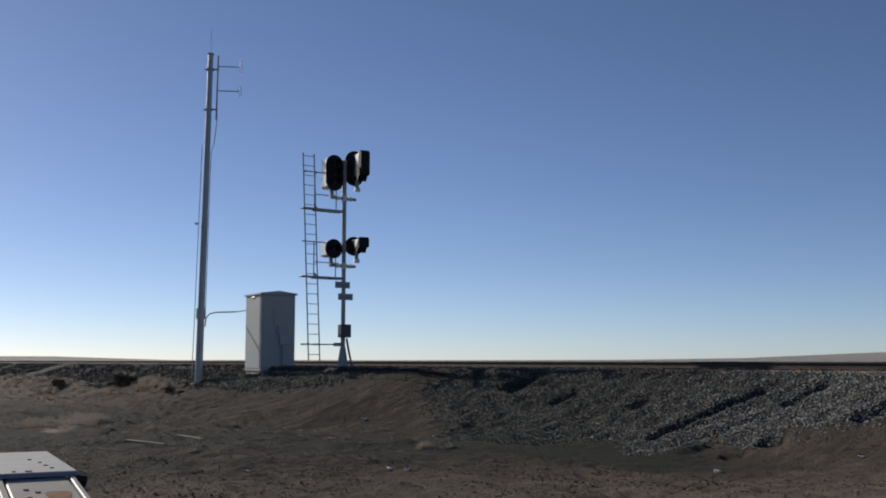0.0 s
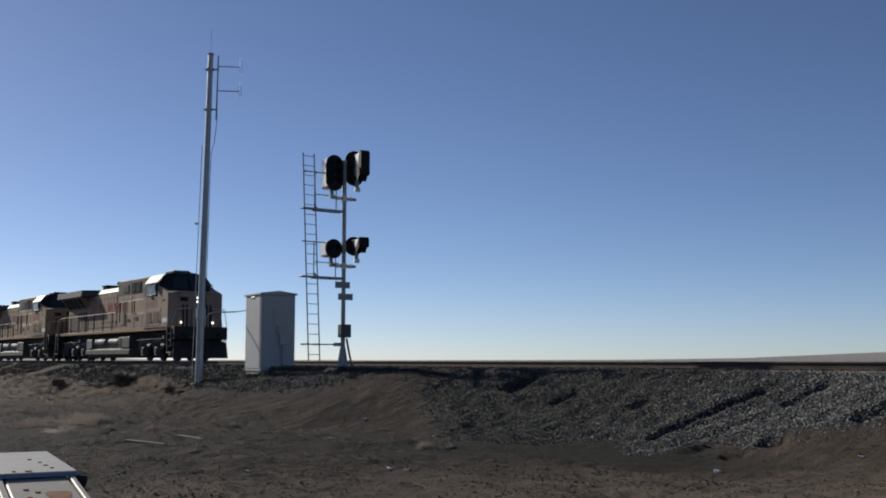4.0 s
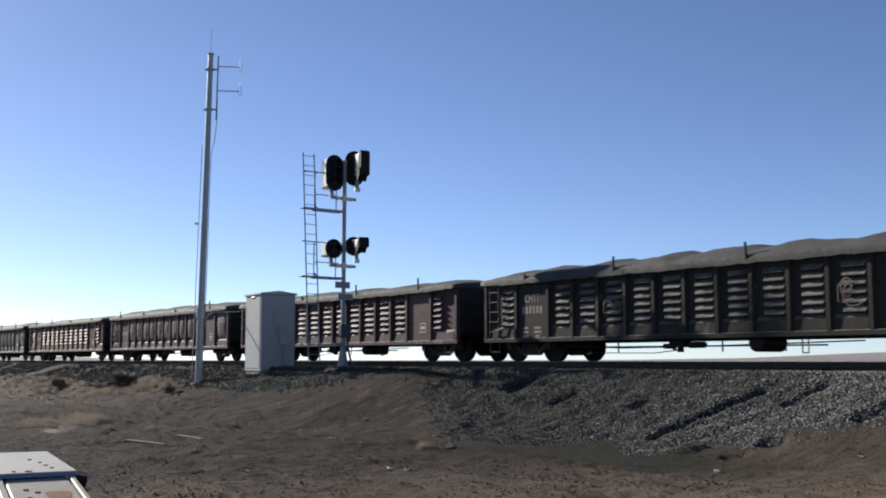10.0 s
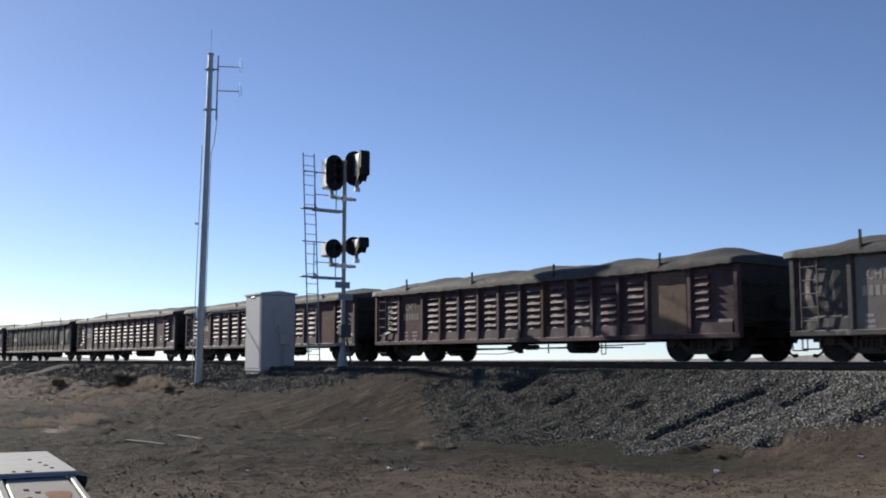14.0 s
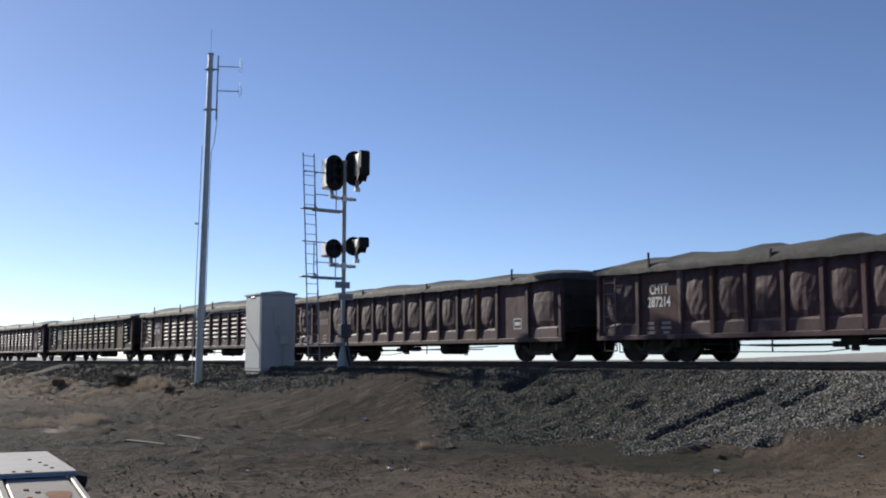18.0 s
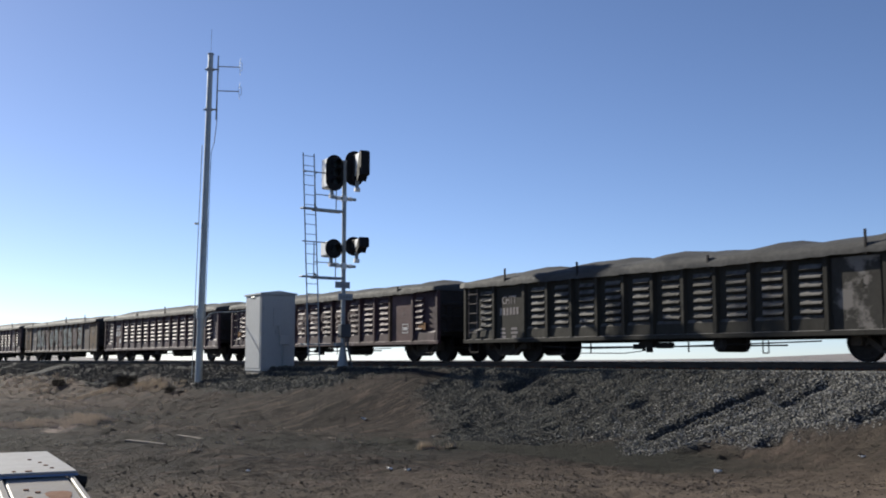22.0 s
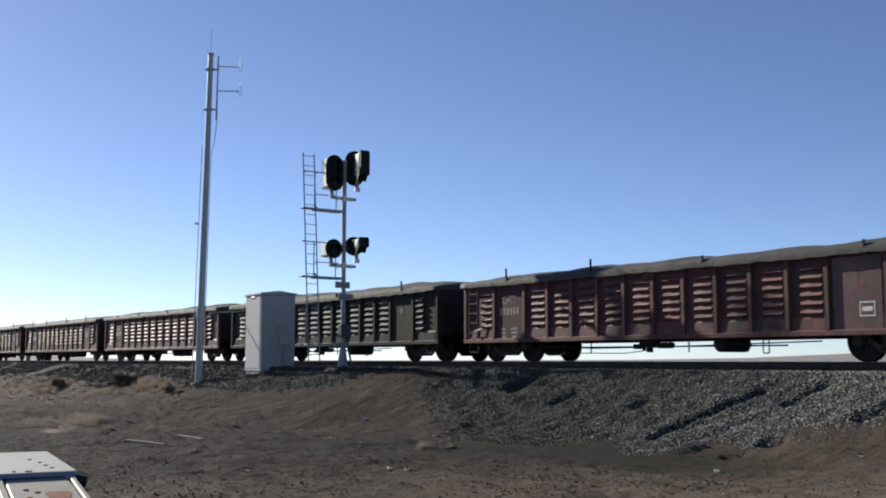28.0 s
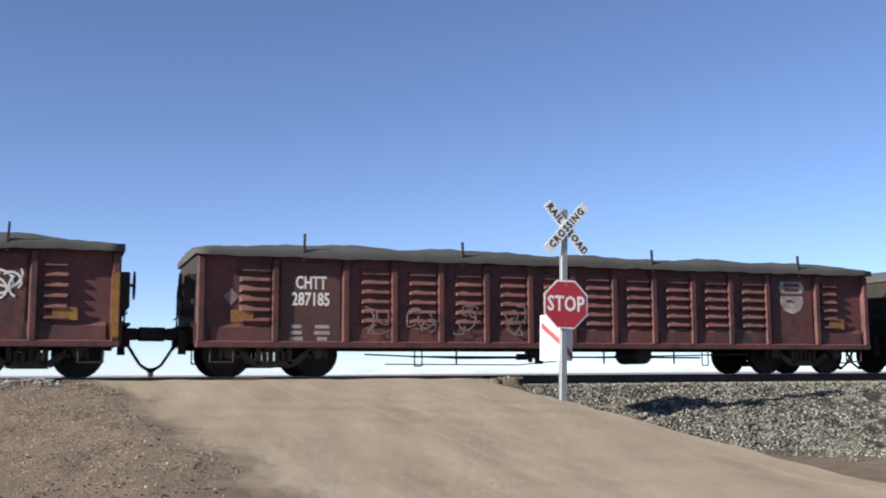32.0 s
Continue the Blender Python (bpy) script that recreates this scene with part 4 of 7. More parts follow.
def build_bush(x, y, s, seed):
    r = random.Random(seed)
    z = height(x, y)
    b = thing("dry_bush", pose(x, y, z - 0.04), "low dead brown bush of bare twigs on the bank", "bush", "dry bushes on the bank")
    bm = B()
    for k in range(9):
        a, t = r.uniform(0, 6.28), r.uniform(0.1, 0.5)
        rod(bm, (0, 0, 0), (s * 0.5 * math.cos(a), s * 0.5 * math.sin(a), s * t + 0.1), 0.014, 0.006, seg=5)
    part("stem", bm, M["brush"], b)
    vs, fs = [], []
    for k in range(1500):
        a, rad, zz = r.uniform(0, 6.28), s * r.uniform(0.05, 0.62) ** 0.8, r.uniform(0.02, 0.62) * s
        rad *= 1 - 0.35 * zz / s
        p = Vector((rad * math.cos(a), rad * math.sin(a), zz))
        d = Vector((r.uniform(-1, 1) + math.cos(a), r.uniform(-1, 1) + math.sin(a), r.uniform(0.1, 1.4))).normalized() * s * r.uniform(0.10, 0.22)
        w = Vector((r.uniform(-1, 1), r.uniform(-1, 1), r.uniform(-1, 1))).normalized() * 0.022 * s
        i = len(vs)
        vs += [p - w, p + w, p + d]
        fs.append((i, i + 1, i + 2))
    me = bpy.data.meshes.new("twigs")
    me.from_pydata([tuple(v) for v in vs], [], fs)
    me.materials.append(M["brush"])
    tagged(share("twig", me, b, pose(0, 0, 0)), kind="stuff")


ROAD_TUFTS = ((-1.9, 8.3, 0.5, 0.5, 26, 0.05), (-1.2, 7.9, 0.4, 0.3, 18, 0.05), (-3.0, 9.2, 0.7, 0.5, 20, 0.04), (-0.6, 7.4, 0.3, 0.2, 12, 0.05))


def build_grass():
    r = np.random.RandomState(9)
    spots = []
    for cx, cy, sx, sy, n, tall in ((-26.6, 6.3, 0.5, 0.2, 70, 0.06), (-26.4, 7.0, 0.5, 0.2, 80, 0.06), (-26.9, 7.7, 0.5, 0.2, 90, 0.07), (-27.6, 8.4, 0.5, 0.2, 120, 0.12), (-28.4, 9.1, 0.6, 0.25, 80, 0.14),
                                    (-40.2, 15.3, 1.2, 0.3, 90, 0.14), (-44.0, 14.4, 1.2, 0.5, 60, 0.12), (-46.5, 15.4, 2.0, 0.4, 60, 0.13), (-56, 15.6, 4.0, 0.5, 60, 0.12), (-64, 16.2, 5, 0.6, 60, 0.14), (-58, 17.0, 5, 0.4, 40, 0.12),
                                    (-36.5, 13.2, 3.0, 1.4, 24, 0.07), (-20, 11.5, 3, 1.2, 24, 0.07), (-18.2, 13.0, 0.25, 0.2, 16, 0.2), (-30, 11, 5, 2, 50, 0.08), (-20.5, 8.0, 3, 1, 20, 0.07)) + ROAD_TUFTS:
        spots += [(cx + r.normal() * sx, cy + r.normal() * sy, tall * r.uniform(0.5, 1.3)) for _ in range(n)]
    spots = np.array(spots)
    z = ground_parts(spots[:, 0], spots[:, 1])[0]
    vs, fs = [], []
    for (x, y, t), zz in zip(spots, z):
        for k in range(26):
            a, q = r.uniform(0, 6.28), r.uniform(0, 0.14)
            bx, by = x + q * np.cos(a), y + q * np.sin(a)
            h = t * r.uniform(0.5, 1.2)
            lx, ly = r.uniform(-0.6, 0.6, 2) * h
            w = r.uniform(0.006, 0.014)
            i = len(vs)
            vs += [(bx - w, by + w, zz - 0.02), (bx + w, by - w, zz - 0.02), (bx + lx, by + ly, zz + h)]
            fs.append((i, i + 1, i + 2))
    me = bpy.data.meshes.new("dry_grass")
    me.from_pydata(vs, [], fs)
    me.materials.append(M["straw"])
    tagged(new("dry_grass", me), "tufts of straw-coloured dead grass on bare dirt", "grass", kind="stuff")


def build_scraps():
    r = random.Random(12)
    for x, y, s in ((-13.1, 8.6, 0.07), (-12.7, 8.65, 0.06), (-24.8, 15.4, 0.12), (-10.2, 16.2, 0.08), (-11.65, 14.25, 0.10), (-14.0, 6.75, 0.05), (-20.9, 15.0, 0.07)):
        bm = B()
        bmesh.ops.create_grid(bm, x_segments=4, y_segments=3, size=s * 0.55)
        for v in bm.verts:
            v.co.z = r.uniform(0.0, 0.5) * s
        sc = mesh_ob("paper_scrap", bm, M["sign_white"])
        sc.matrix_basis = pose(x, y, height(x, y) + 0.005, 0, 0, r.uniform(0, 180))
        sol = sc.modifiers.new("thick", "SOLIDIFY")
        sol.thickness = 0.004
        tagged(sc, "crumpled white paper scrap on the dirt", "litter", "paper scraps")
    for x, y, ln, a in ((-19.6, 7.3, 1.1, 20), (-20.6, 8.6, 0.9, 10), (-21.0, 12.2, 1.3, -25)):
        bm = solid((-ln / 2, ln / 2, -0.05, 0.05, 0.0, 0.04), bevel=0.006)
        pl = mesh_ob("wood_plank", bm, M["old_wood"])
        pl.matrix_basis = pose(x, y, height(x, y) - 0.005, 0, 2, a)
        tagged(pl, "weathered grey wood plank lying on the dirt", "plank", "loose planks")


def build_far():
    # snow-topped range on the skyline
    r = np.random.RandomState(3)
    pts = []
    az = np.radians(np.linspace(-10, 48, 150))
    hgt = np.zeros(len(az))
    for k in range(1, 7):
        hgt += np.abs(np.sin(az * 13 * k + r.uniform(0, 6.28))) / k
    env = np.interp(np.degrees(az), [-10, 3, 8, 16, 24, 40, 48], [0.0, 0.25, 0.9, 1.0, 0.7, 0.35, 0.0])
    bm = B()
    lo, hi, bk = [], [], []
    for a, h, e in zip(az, hgt, env):
        d = 3900
        lo.append(bm.verts.new((d * math.sin(a), d * math.cos(a), -10)))
        hi.append(bm.verts.new((d * 1.03 * math.sin(a), d * 1.03 * math.cos(a), 3 + 17 * e * (0.25 + h / 2.4))))
        bk.append(bm.verts.new((d * 1.06 * math.sin(a), d * 1.06 * math.cos(a), -10)))
    for i in range(len(az) - 1):
        bm.faces.new((lo[i], lo[i + 1], hi[i + 1], hi[i]))
        bm.faces.new((hi[i], hi[i + 1], bk[i + 1], bk[i]))
    tagged(mesh_ob("backdrop_mountains", bm, M["far_snow"]), "distant snow-covered mountain range with haze in its colour", "mountains", kind="structure")
    # stub posts and a marker beyond the track
    for x, y, h in ((-4.25, 26.2, 0.42), (2.3, 29.5, 0.55), (1.6, 33.5, 0.5)):
        z = height(x, y)
        bm = solid((-0.07, 0.07, -0.07, 0.07, -0.2, h), bevel=0.01)
        bm2 = mesh_ob("stub_post", bm, M["tie"])
        bm2.matrix_basis = pose(x, y, z, 0, 3, 0)
        tagged(bm2, "short weathered timber stub post beyond the rails", "post", "stub posts")


M["steel_grey"] = mat("grey_steel", (0.12, 0.125, 0.13), (0.07, 0.075, 0.08), 0.7, 0.2, 2, 18, 0.5, 0.1)
M["dust_grey"] = mat("dull_grey_figures", (0.3, 0.3, 0.29), None, 0.7, bump=0)
M["concrete"] = mat("dusty_concrete", (0.36, 0.33, 0.29), (0.24, 0.21, 0.18), 0.9, 0, 2, 20, 0.6, 0.3)
M["chip_white"] = mat("chipped_white_paint", (0.35, 0.335, 0.315), (0.255, 0.240, 0.228), 0.6, 0, 1.5, 16, 0.5, 0.1, spots=(0.24, 0.12, 0.07), spot_at=0.70, spot_scale=4)
M["chip_cream"] = mat("chipped_cream_paint", (0.33, 0.30, 0.258), (0.245, 0.222, 0.188), 0.5, 0, 1.5, 16, 0.5, 0.1, spots=(0.24, 0.12, 0.07), spot_at=0.70, spot_scale=4)
M["old_wood"] = mat("weathered_wood", (0.22, 0.185, 0.15), (0.13, 0.11, 0.09), 0.9, 0, 3, 25, 0.6, 0.4)
# snow tinted pale blue: haze of distance put into its base colour
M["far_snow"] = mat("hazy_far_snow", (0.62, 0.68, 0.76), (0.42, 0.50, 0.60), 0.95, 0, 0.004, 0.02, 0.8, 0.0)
build_signal()
build_cabinet()
build_pole()
build_sign(pose(8.86, 17.7, -0.57), 1.5, True, "crossing sign with red stop octagon and white crossbuck by the road")
build_sign(pose(-4.6, 26.0, -0.95, 0, 0, 180), -1.0, False, "white crossing sign beyond the rails, seen from behind")
build_box()
for n_bush, (bx_, by_, bs_) in enumerate(((-43.2, 15.2, 0.75), (-46.0, 15.6, 0.40), (-56.0, 16.1, 0.55), (-37.3, 14.8, 0.35))):
    build_bush(bx_, by_, bs_, 40 + n_bush)
build_grass()
build_scraps()
build_far()


# ---- the train ----
M["wheel"] = mat("dark_wheel_steel", (0.034, 0.030, 0.028), (0.018, 0.016, 0.015), 0.7, 0.3, 3, 20, 0.6, 0.1)
M["truck"] = mat("grimy_cast_steel", (0.085, 0.072, 0.060), (0.040, 0.034, 0.030), 0.8, 0.1, 2, 16, 0.6, 0.3, spots=(0.13, 0.10, 0.078), spot_at=0.6)
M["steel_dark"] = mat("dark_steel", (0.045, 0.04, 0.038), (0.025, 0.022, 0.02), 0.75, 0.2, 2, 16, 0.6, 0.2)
M["tarp"] = mat("grey_load_cover", (0.080, 0.078, 0.075), (0.045, 0.044, 0.042), 0.78, 0, 0.7, 10, 0.7, 0.35, 8, gloss=0.2)
M["stencil"] = mat("stencil_white", (0.74, 0.73, 0.70), (0.50, 0.48, 0.45), 0.7, 0, 3, 25, 0.6, 0)
M["shield_white"] = mat("worn_shield_white", (0.58, 0.56, 0.54), (0.16, 0.10, 0.09), 0.75, 0, 3, 16, 0.85, 0)
M["dust_white"] = mat("faded_white_bars", (0.36, 0.32, 0.30), (0.20, 0.17, 0.16), 0.8, 0, 3, 25, 0.6, 0)
M["mark_yellow"] = mat("faded_yellow_patch", (0.34, 0.17, 0.045), (0.15, 0.065, 0.04), 0.75, 0, 4, 20, 0.95, 0)
CAR_PAINT = {
    "red": mat("oxide_red_paint", (0.150, 0.045, 0.042), (0.050, 0.024, 0.023), 0.68, 0, 1.1, 9, 0.85, 0.18, 20, streak=2.5, spots=(0.045, 0.025, 0.023), spot_at=0.55, spot_scale=1.2, gloss=0.4, lit_dust=(0.155, 0.070, 0.062)),
    "brown": mat("dusty_brown_paint", (0.086, 0.041, 0.046), (0.032, 0.019, 0.021), 0.68, 0, 0.8, 8, 0.85, 0.18, 20, streak=2.5, spots=(0.17, 0.130, 0.132), spot_at=0.60, spot_scale=1.3, gloss=0.32, lit_dust=(0.135, 0.100, 0.102)),
    "black": mat("weathered_black_paint", (0.046, 0.042, 0.034), (0.024, 0.022, 0.018), 0.72, 0, 0.8, 8, 0.7, 0.18, 20, streak=2.5, spots=(0.15, 0.125, 0.10), spot_at=0.64, spot_scale=1.4, gloss=0.14, lit_dust=(0.17, 0.16, 0.15)),
    "grey": mat("grimy_grey_paint", (0.088, 0.080, 0.074), (0.038, 0.034, 0.032), 0.68, 0, 0.8, 8, 0.85, 0.18, 20, streak=2.5, spots=(0.22, 0.20, 0.18), spot_at=0.60, spot_scale=1.2, gloss=0.34, lit_dust=(0.19, 0.165, 0.16)),
    "scrawled": mat("painted_over_red", (0.135, 0.044, 0.040), (0.050, 0.024, 0.023), 0.72, 0, 1.1, 9, 0.85, 0.18, 20, streak=1.2, spots=(0.042, 0.024, 0.022), spot_at=0.54, spot_scale=1.4, gloss=0.4, lit_dust=(0.155, 0.070, 0.062)),
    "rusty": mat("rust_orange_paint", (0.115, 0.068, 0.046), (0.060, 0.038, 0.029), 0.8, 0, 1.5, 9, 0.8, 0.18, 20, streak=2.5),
    "patched": mat("patched_dark_green", (0.044, 0.044, 0.034), (0.024, 0.024, 0.019), 0.70, 0, 0.7, 8, 0.7, 0.18, 20, streak=1.5, spots=(0.13, 0.12, 0.11), spot_at=0.60, spot_scale=0.9, gloss=0.4, lit_dust=(0.19, 0.165, 0.16)),
    "tan": mat("faded_tan_paint", (0.125, 0.088, 0.066), (0.055, 0.040, 0.033), 0.75, 0, 0.8, 8, 0.8, 0.18, 20, streak=2.0, spots=(0.27, 0.28, 0.28), spot_at=0.57, spot_scale=1.5, gloss=0.4, lit_dust=(0.19, 0.165, 0.16)),
}
M["ladder_pale"] = mat("dusty_ladder_steel", (0.20, 0.17, 0.16), (0.10, 0.08, 0.075), 0.75, 0.1, 2, 14, 0.7, 0.05)
M["panel_dark"] = mat("repainted_dark_panel", (0.098, 0.052, 0.047), (0.058, 0.037, 0.034), 0.75, 0, 1.2, 9, 0.6, 0.1)
M["panel_pink"] = mat("sun_bleached_panel", (0.175, 0.110, 0.105), (0.095, 0.062, 0.060), 0.75, 0, 0.9, 8, 0.8, 0.1, spots=(0.07, 0.045, 0.043), spot_at=0.60, spot_scale=1.0)
M["panel_tan"] = mat("dusty_tan_panel", (0.20, 0.135, 0.095), (0.11, 0.075, 0.058), 0.8, 0, 0.9, 8, 0.8, 0.1)
M["panel_red"] = mat("dull_red_panel", (0.125, 0.050, 0.045), (0.065, 0.034, 0.032), 0.75, 0, 0.9, 8, 0.8, 0.1)
M["panel_scoured"] = mat("scoured_grey_panel", (0.055, 0.050, 0.042), (0.03, 0.028, 0.024), 0.75, 0, 0.9, 8, 0.7, 0.1, spots=(0.20, 0.18, 0.16), spot_at=0.52, spot_scale=1.3)
M["panel_oxide"] = mat("bright_oxide_panel", (0.23, 0.062, 0.052), (0.13, 0.042, 0.038), 0.7, 0, 0.9, 8, 0.7, 0.1)
M["panel_light"] = mat("repainted_pale_panel", (0.19, 0.175, 0.16), (0.12, 0.11, 0.10), 0.8, 0, 1.2, 9, 0.6, 0.1)
CAR_L, CAR_PITCH, CAR_W, CAR_TOP, SILL = 16.04, 17.42, 1.55, 2.47, 0.59
RIBS = (-6.50, -5.08, -4.06, -3.05, -2.03, -1.02, 0.0, 1.02, 2.03, 3.05, 4.06, 5.08, 6.50)
WHEEL_R = 0.457


def once(fn):
    """A mesh built a single time and then shared."""
    kept = []

    def get():
        if not kept:
            ob = fn()
            kept.append(ob.data)
            bpy.data.objects.remove(ob)
        return kept[0]
    return get


def lathe(bm, prof, seg, axis="y"):
    """Turn a profile of (along the axle, radius) round the y axis."""
    rings = []
    for a, r in prof:
        rings.append([bm.verts.new((r * math.cos(6.28319 * i / seg), a, r * math.sin(6.28319 * i / seg))) for i in range(seg)])
    for p, q in zip(rings, rings[1:]):
        for i in range(seg):
            bm.faces.new((p[i], p[(i + 1) % seg], q[(i + 1) % seg], q[i]))
    bm.faces.new(rings[0][::-1])
    bm.faces.new(rings[-1])


def wheel_profile(r):
    return [(-0.86, 0.05), (-0.855, 0.12), (-0.815, 0.13), (-0.805, r * 0.42), (-0.80, r * 0.84), (-0.825, r * 0.86), (-0.825, r - 0.005), (-0.82, r),
            (-0.735, r + 0.004), (-0.725, r + 0.026), (-0.70, r + 0.024), (-0.695, r * 0.86), (-0.72, r * 0.82), (-0.735, r * 0.4), (-0.70, 0.13), (-0.69, 0.09), (-0.5, 0.08), (0, 0.08)]


def wheelset_mesh(r, name):
    bm = B()
    p = wheel_profile(r)
    full = [(-1.07, 0.075), (-1.06, 0.095), (-0.90, 0.1)] + p + [(-a, q) for a, q in reversed(p[:-1])] + [(0.90, 0.1), (1.06, 0.095), (1.07, 0.075)]
    lathe(bm, full, 28)
    for s in (-1, 1):
        for k in range(3):
            a = k * 2.094
            rod(bm, (0.05 * math.cos(a), s * 1.07, 0.05 * math.sin(a)), (0.05 * math.cos(a), s * 1.095, 0.05 * math.sin(a)), 0.014, seg=6)
        for k in range(2):
            a = k * 3.1416 + 0.4
            rod(bm, (r * 0.62 * math.cos(a), s * 0.80, r * 0.62 * math.sin(a)), (r * 0.62 * math.cos(a), s * 0.822, r * 0.62 * math.sin(a)), 0.03, seg=8)
    return mesh_ob(name, bm, M["wheel"], smooth=False)


car_wheelset = once(lambda: wheelset_mesh(WHEEL_R, "wheelset"))


def side_frame():
    """Cast side frame of a freight truck with its open windows, seen from outside, centred on the truck."""
    bm = B()

    def bar(pts, t, deep=0.07):
        for (x0, z0), (x1, z1) in zip(pts, pts[1:]):
            ln = math.hypot(x1 - x0, z1 - z0)
            nx, nz = -(z1 - z0) / ln * t / 2, (x1 - x0) / ln * t / 2
            prism(bm, [(x0 + nx, z0 + nz), (x1 + nx, z1 + nz), (x1 - nx, z1 - nz), (x0 - nx, z0 - nz)], "y", -deep, deep)
    bar([(-1.08, 0.60), (-0.60, 0.66), (-0.32, 0.74), (0.32, 0.74), (0.60, 0.66), (1.08, 0.60)], 0.12)
    bar([(-0.80, 0.56), (-0.36, 0.24), (0.36, 0.24), (0.80, 0.56)], 0.12)
    for x in (-0.31, 0.31):
        bar([(x, 0.24), (x, 0.74)], 0.09)
    for x in (-0.889, 0.889):
        box(bm, x - 0.17, x + 0.17, -0.10, 0.07, 0.50, 0.66, bevel=0.02)
        box(bm, x - 0.20, x - 0.13, -0.07, 0.07, 0.36, 0.52)
        box(bm, x + 0.13, x + 0.20, -0.07, 0.07, 0.36, 0.52)
        rod(bm, (x, -0.14, WHEEL_R), (x, 0.0, WHEEL_R), 0.105, seg=14)
    return mesh_ob("side_frame", bm, M["truck"])


side_frame_me = once(side_frame)


def spring_nest():
    bm = B()
    for x in (-0.19, -0.065, 0.065, 0.19):
        for k in range(6):
            z = 0.26 + k * 0.042
            rod(bm, (x, 0, z), (x, 0, z + 0.026), 0.058, seg=10)
        rod(bm, (x, 0, 0.25), (x, 0, 0.51), 0.042, seg=8)
    return mesh_ob("spring_nest", bm, M["truck"])


spring_me = once(spring_nest)


def bolster():
    bm = solid((-0.2, 0.2, -1.02, 1.02, 0.50, 0.72), bevel=0.03)
    box(bm, -0.35, 0.35, -0.3, 0.3, 0.55, 0.78, bevel=0.03)
    for x in (-0.52, 0.52):
        rod(bm, (x, -0.75, 0.38), (x, 0.75, 0.38), 0.05)
        box(bm, x - 0.05, x + 0.05, -0.83, -0.68, 0.25, 0.55)
        box(bm, x - 0.05, x + 0.05, 0.68, 0.83, 0.25, 0.55)
    return mesh_ob("bolster", bm, M["truck"])


bolster_me = once(bolster)


def coupler():
    """Centred at the car's end, reaching out along +x."""
    bm = solid((-0.5, 0.42, -0.12, 0.12, 0.74, 0.98), bevel=0.03)
    box(bm, 0.40, 0.72, -0.16, 0.10, 0.72, 1.0, bevel=0.05)
    box(bm, 0.50, 0.74, 0.06, 0.17, 0.74, 0.98, bevel=0.03)
    box(bm, -0.2, 0.12, -0.26, 0.26, 0.66, 1.06, bevel=0.02)
    rod(bm, (0.1, -0.95, 0.80), (0.1, 0.9, 0.80), 0.016, seg=6)
    pipe(bm, [(0.1, -0.95, 0.80), (0.13, -1.12, 0.62), (0.13, -1.18, 0.58)], 0.016)
    box(bm, 0.05, 0.2, 0.3, 0.4, 0.45, 0.95)
    return mesh_ob("coupler", bm, M["steel_dark"])


coupler_me = once(coupler)


def air_hose():
    bm = B()
    pts = [(0.0, -0.36, 0.72), (0.22, -0.37, 0.62), (0.34, -0.38, 0.42), (0.46, -0.38, 0.24), (0.60, -0.38, 0.15), (0.70, -0.38, 0.13)]
    pipe(bm, pts, 0.03, 8)
    rod(bm, (0.63, -0.38, 0.13), (0.73, -0.38, 0.15), 0.045, seg=8)
    box(bm, 0.0, 0.25, -0.45, -0.15, 0.60, 0.75)
    return mesh_ob("air_hose", bm, M["rubber"])


hose_me = once(air_hose)


def truck_parts(car, cx, wheelsets, key):
    """Side frames, springs and bolster at cx on a car; two wheelsets that turn."""
    for s in (-1, 1):
        share("side_frame", side_frame_me(), car, pose(cx, s * 0.98, 0))
        share("spring_nest", spring_me(), car, pose(cx, s * 1.0, 0))
    share("bolster", bolster_me(), car, pose(cx, 0, 0))
    for dx in (-0.889, 0.889):
        w = share("wheelset", car_wheelset(), car, pose(cx + dx, 0, WHEEL_R))
        wheelsets.append((key, w, cx + dx, WHEEL_R))


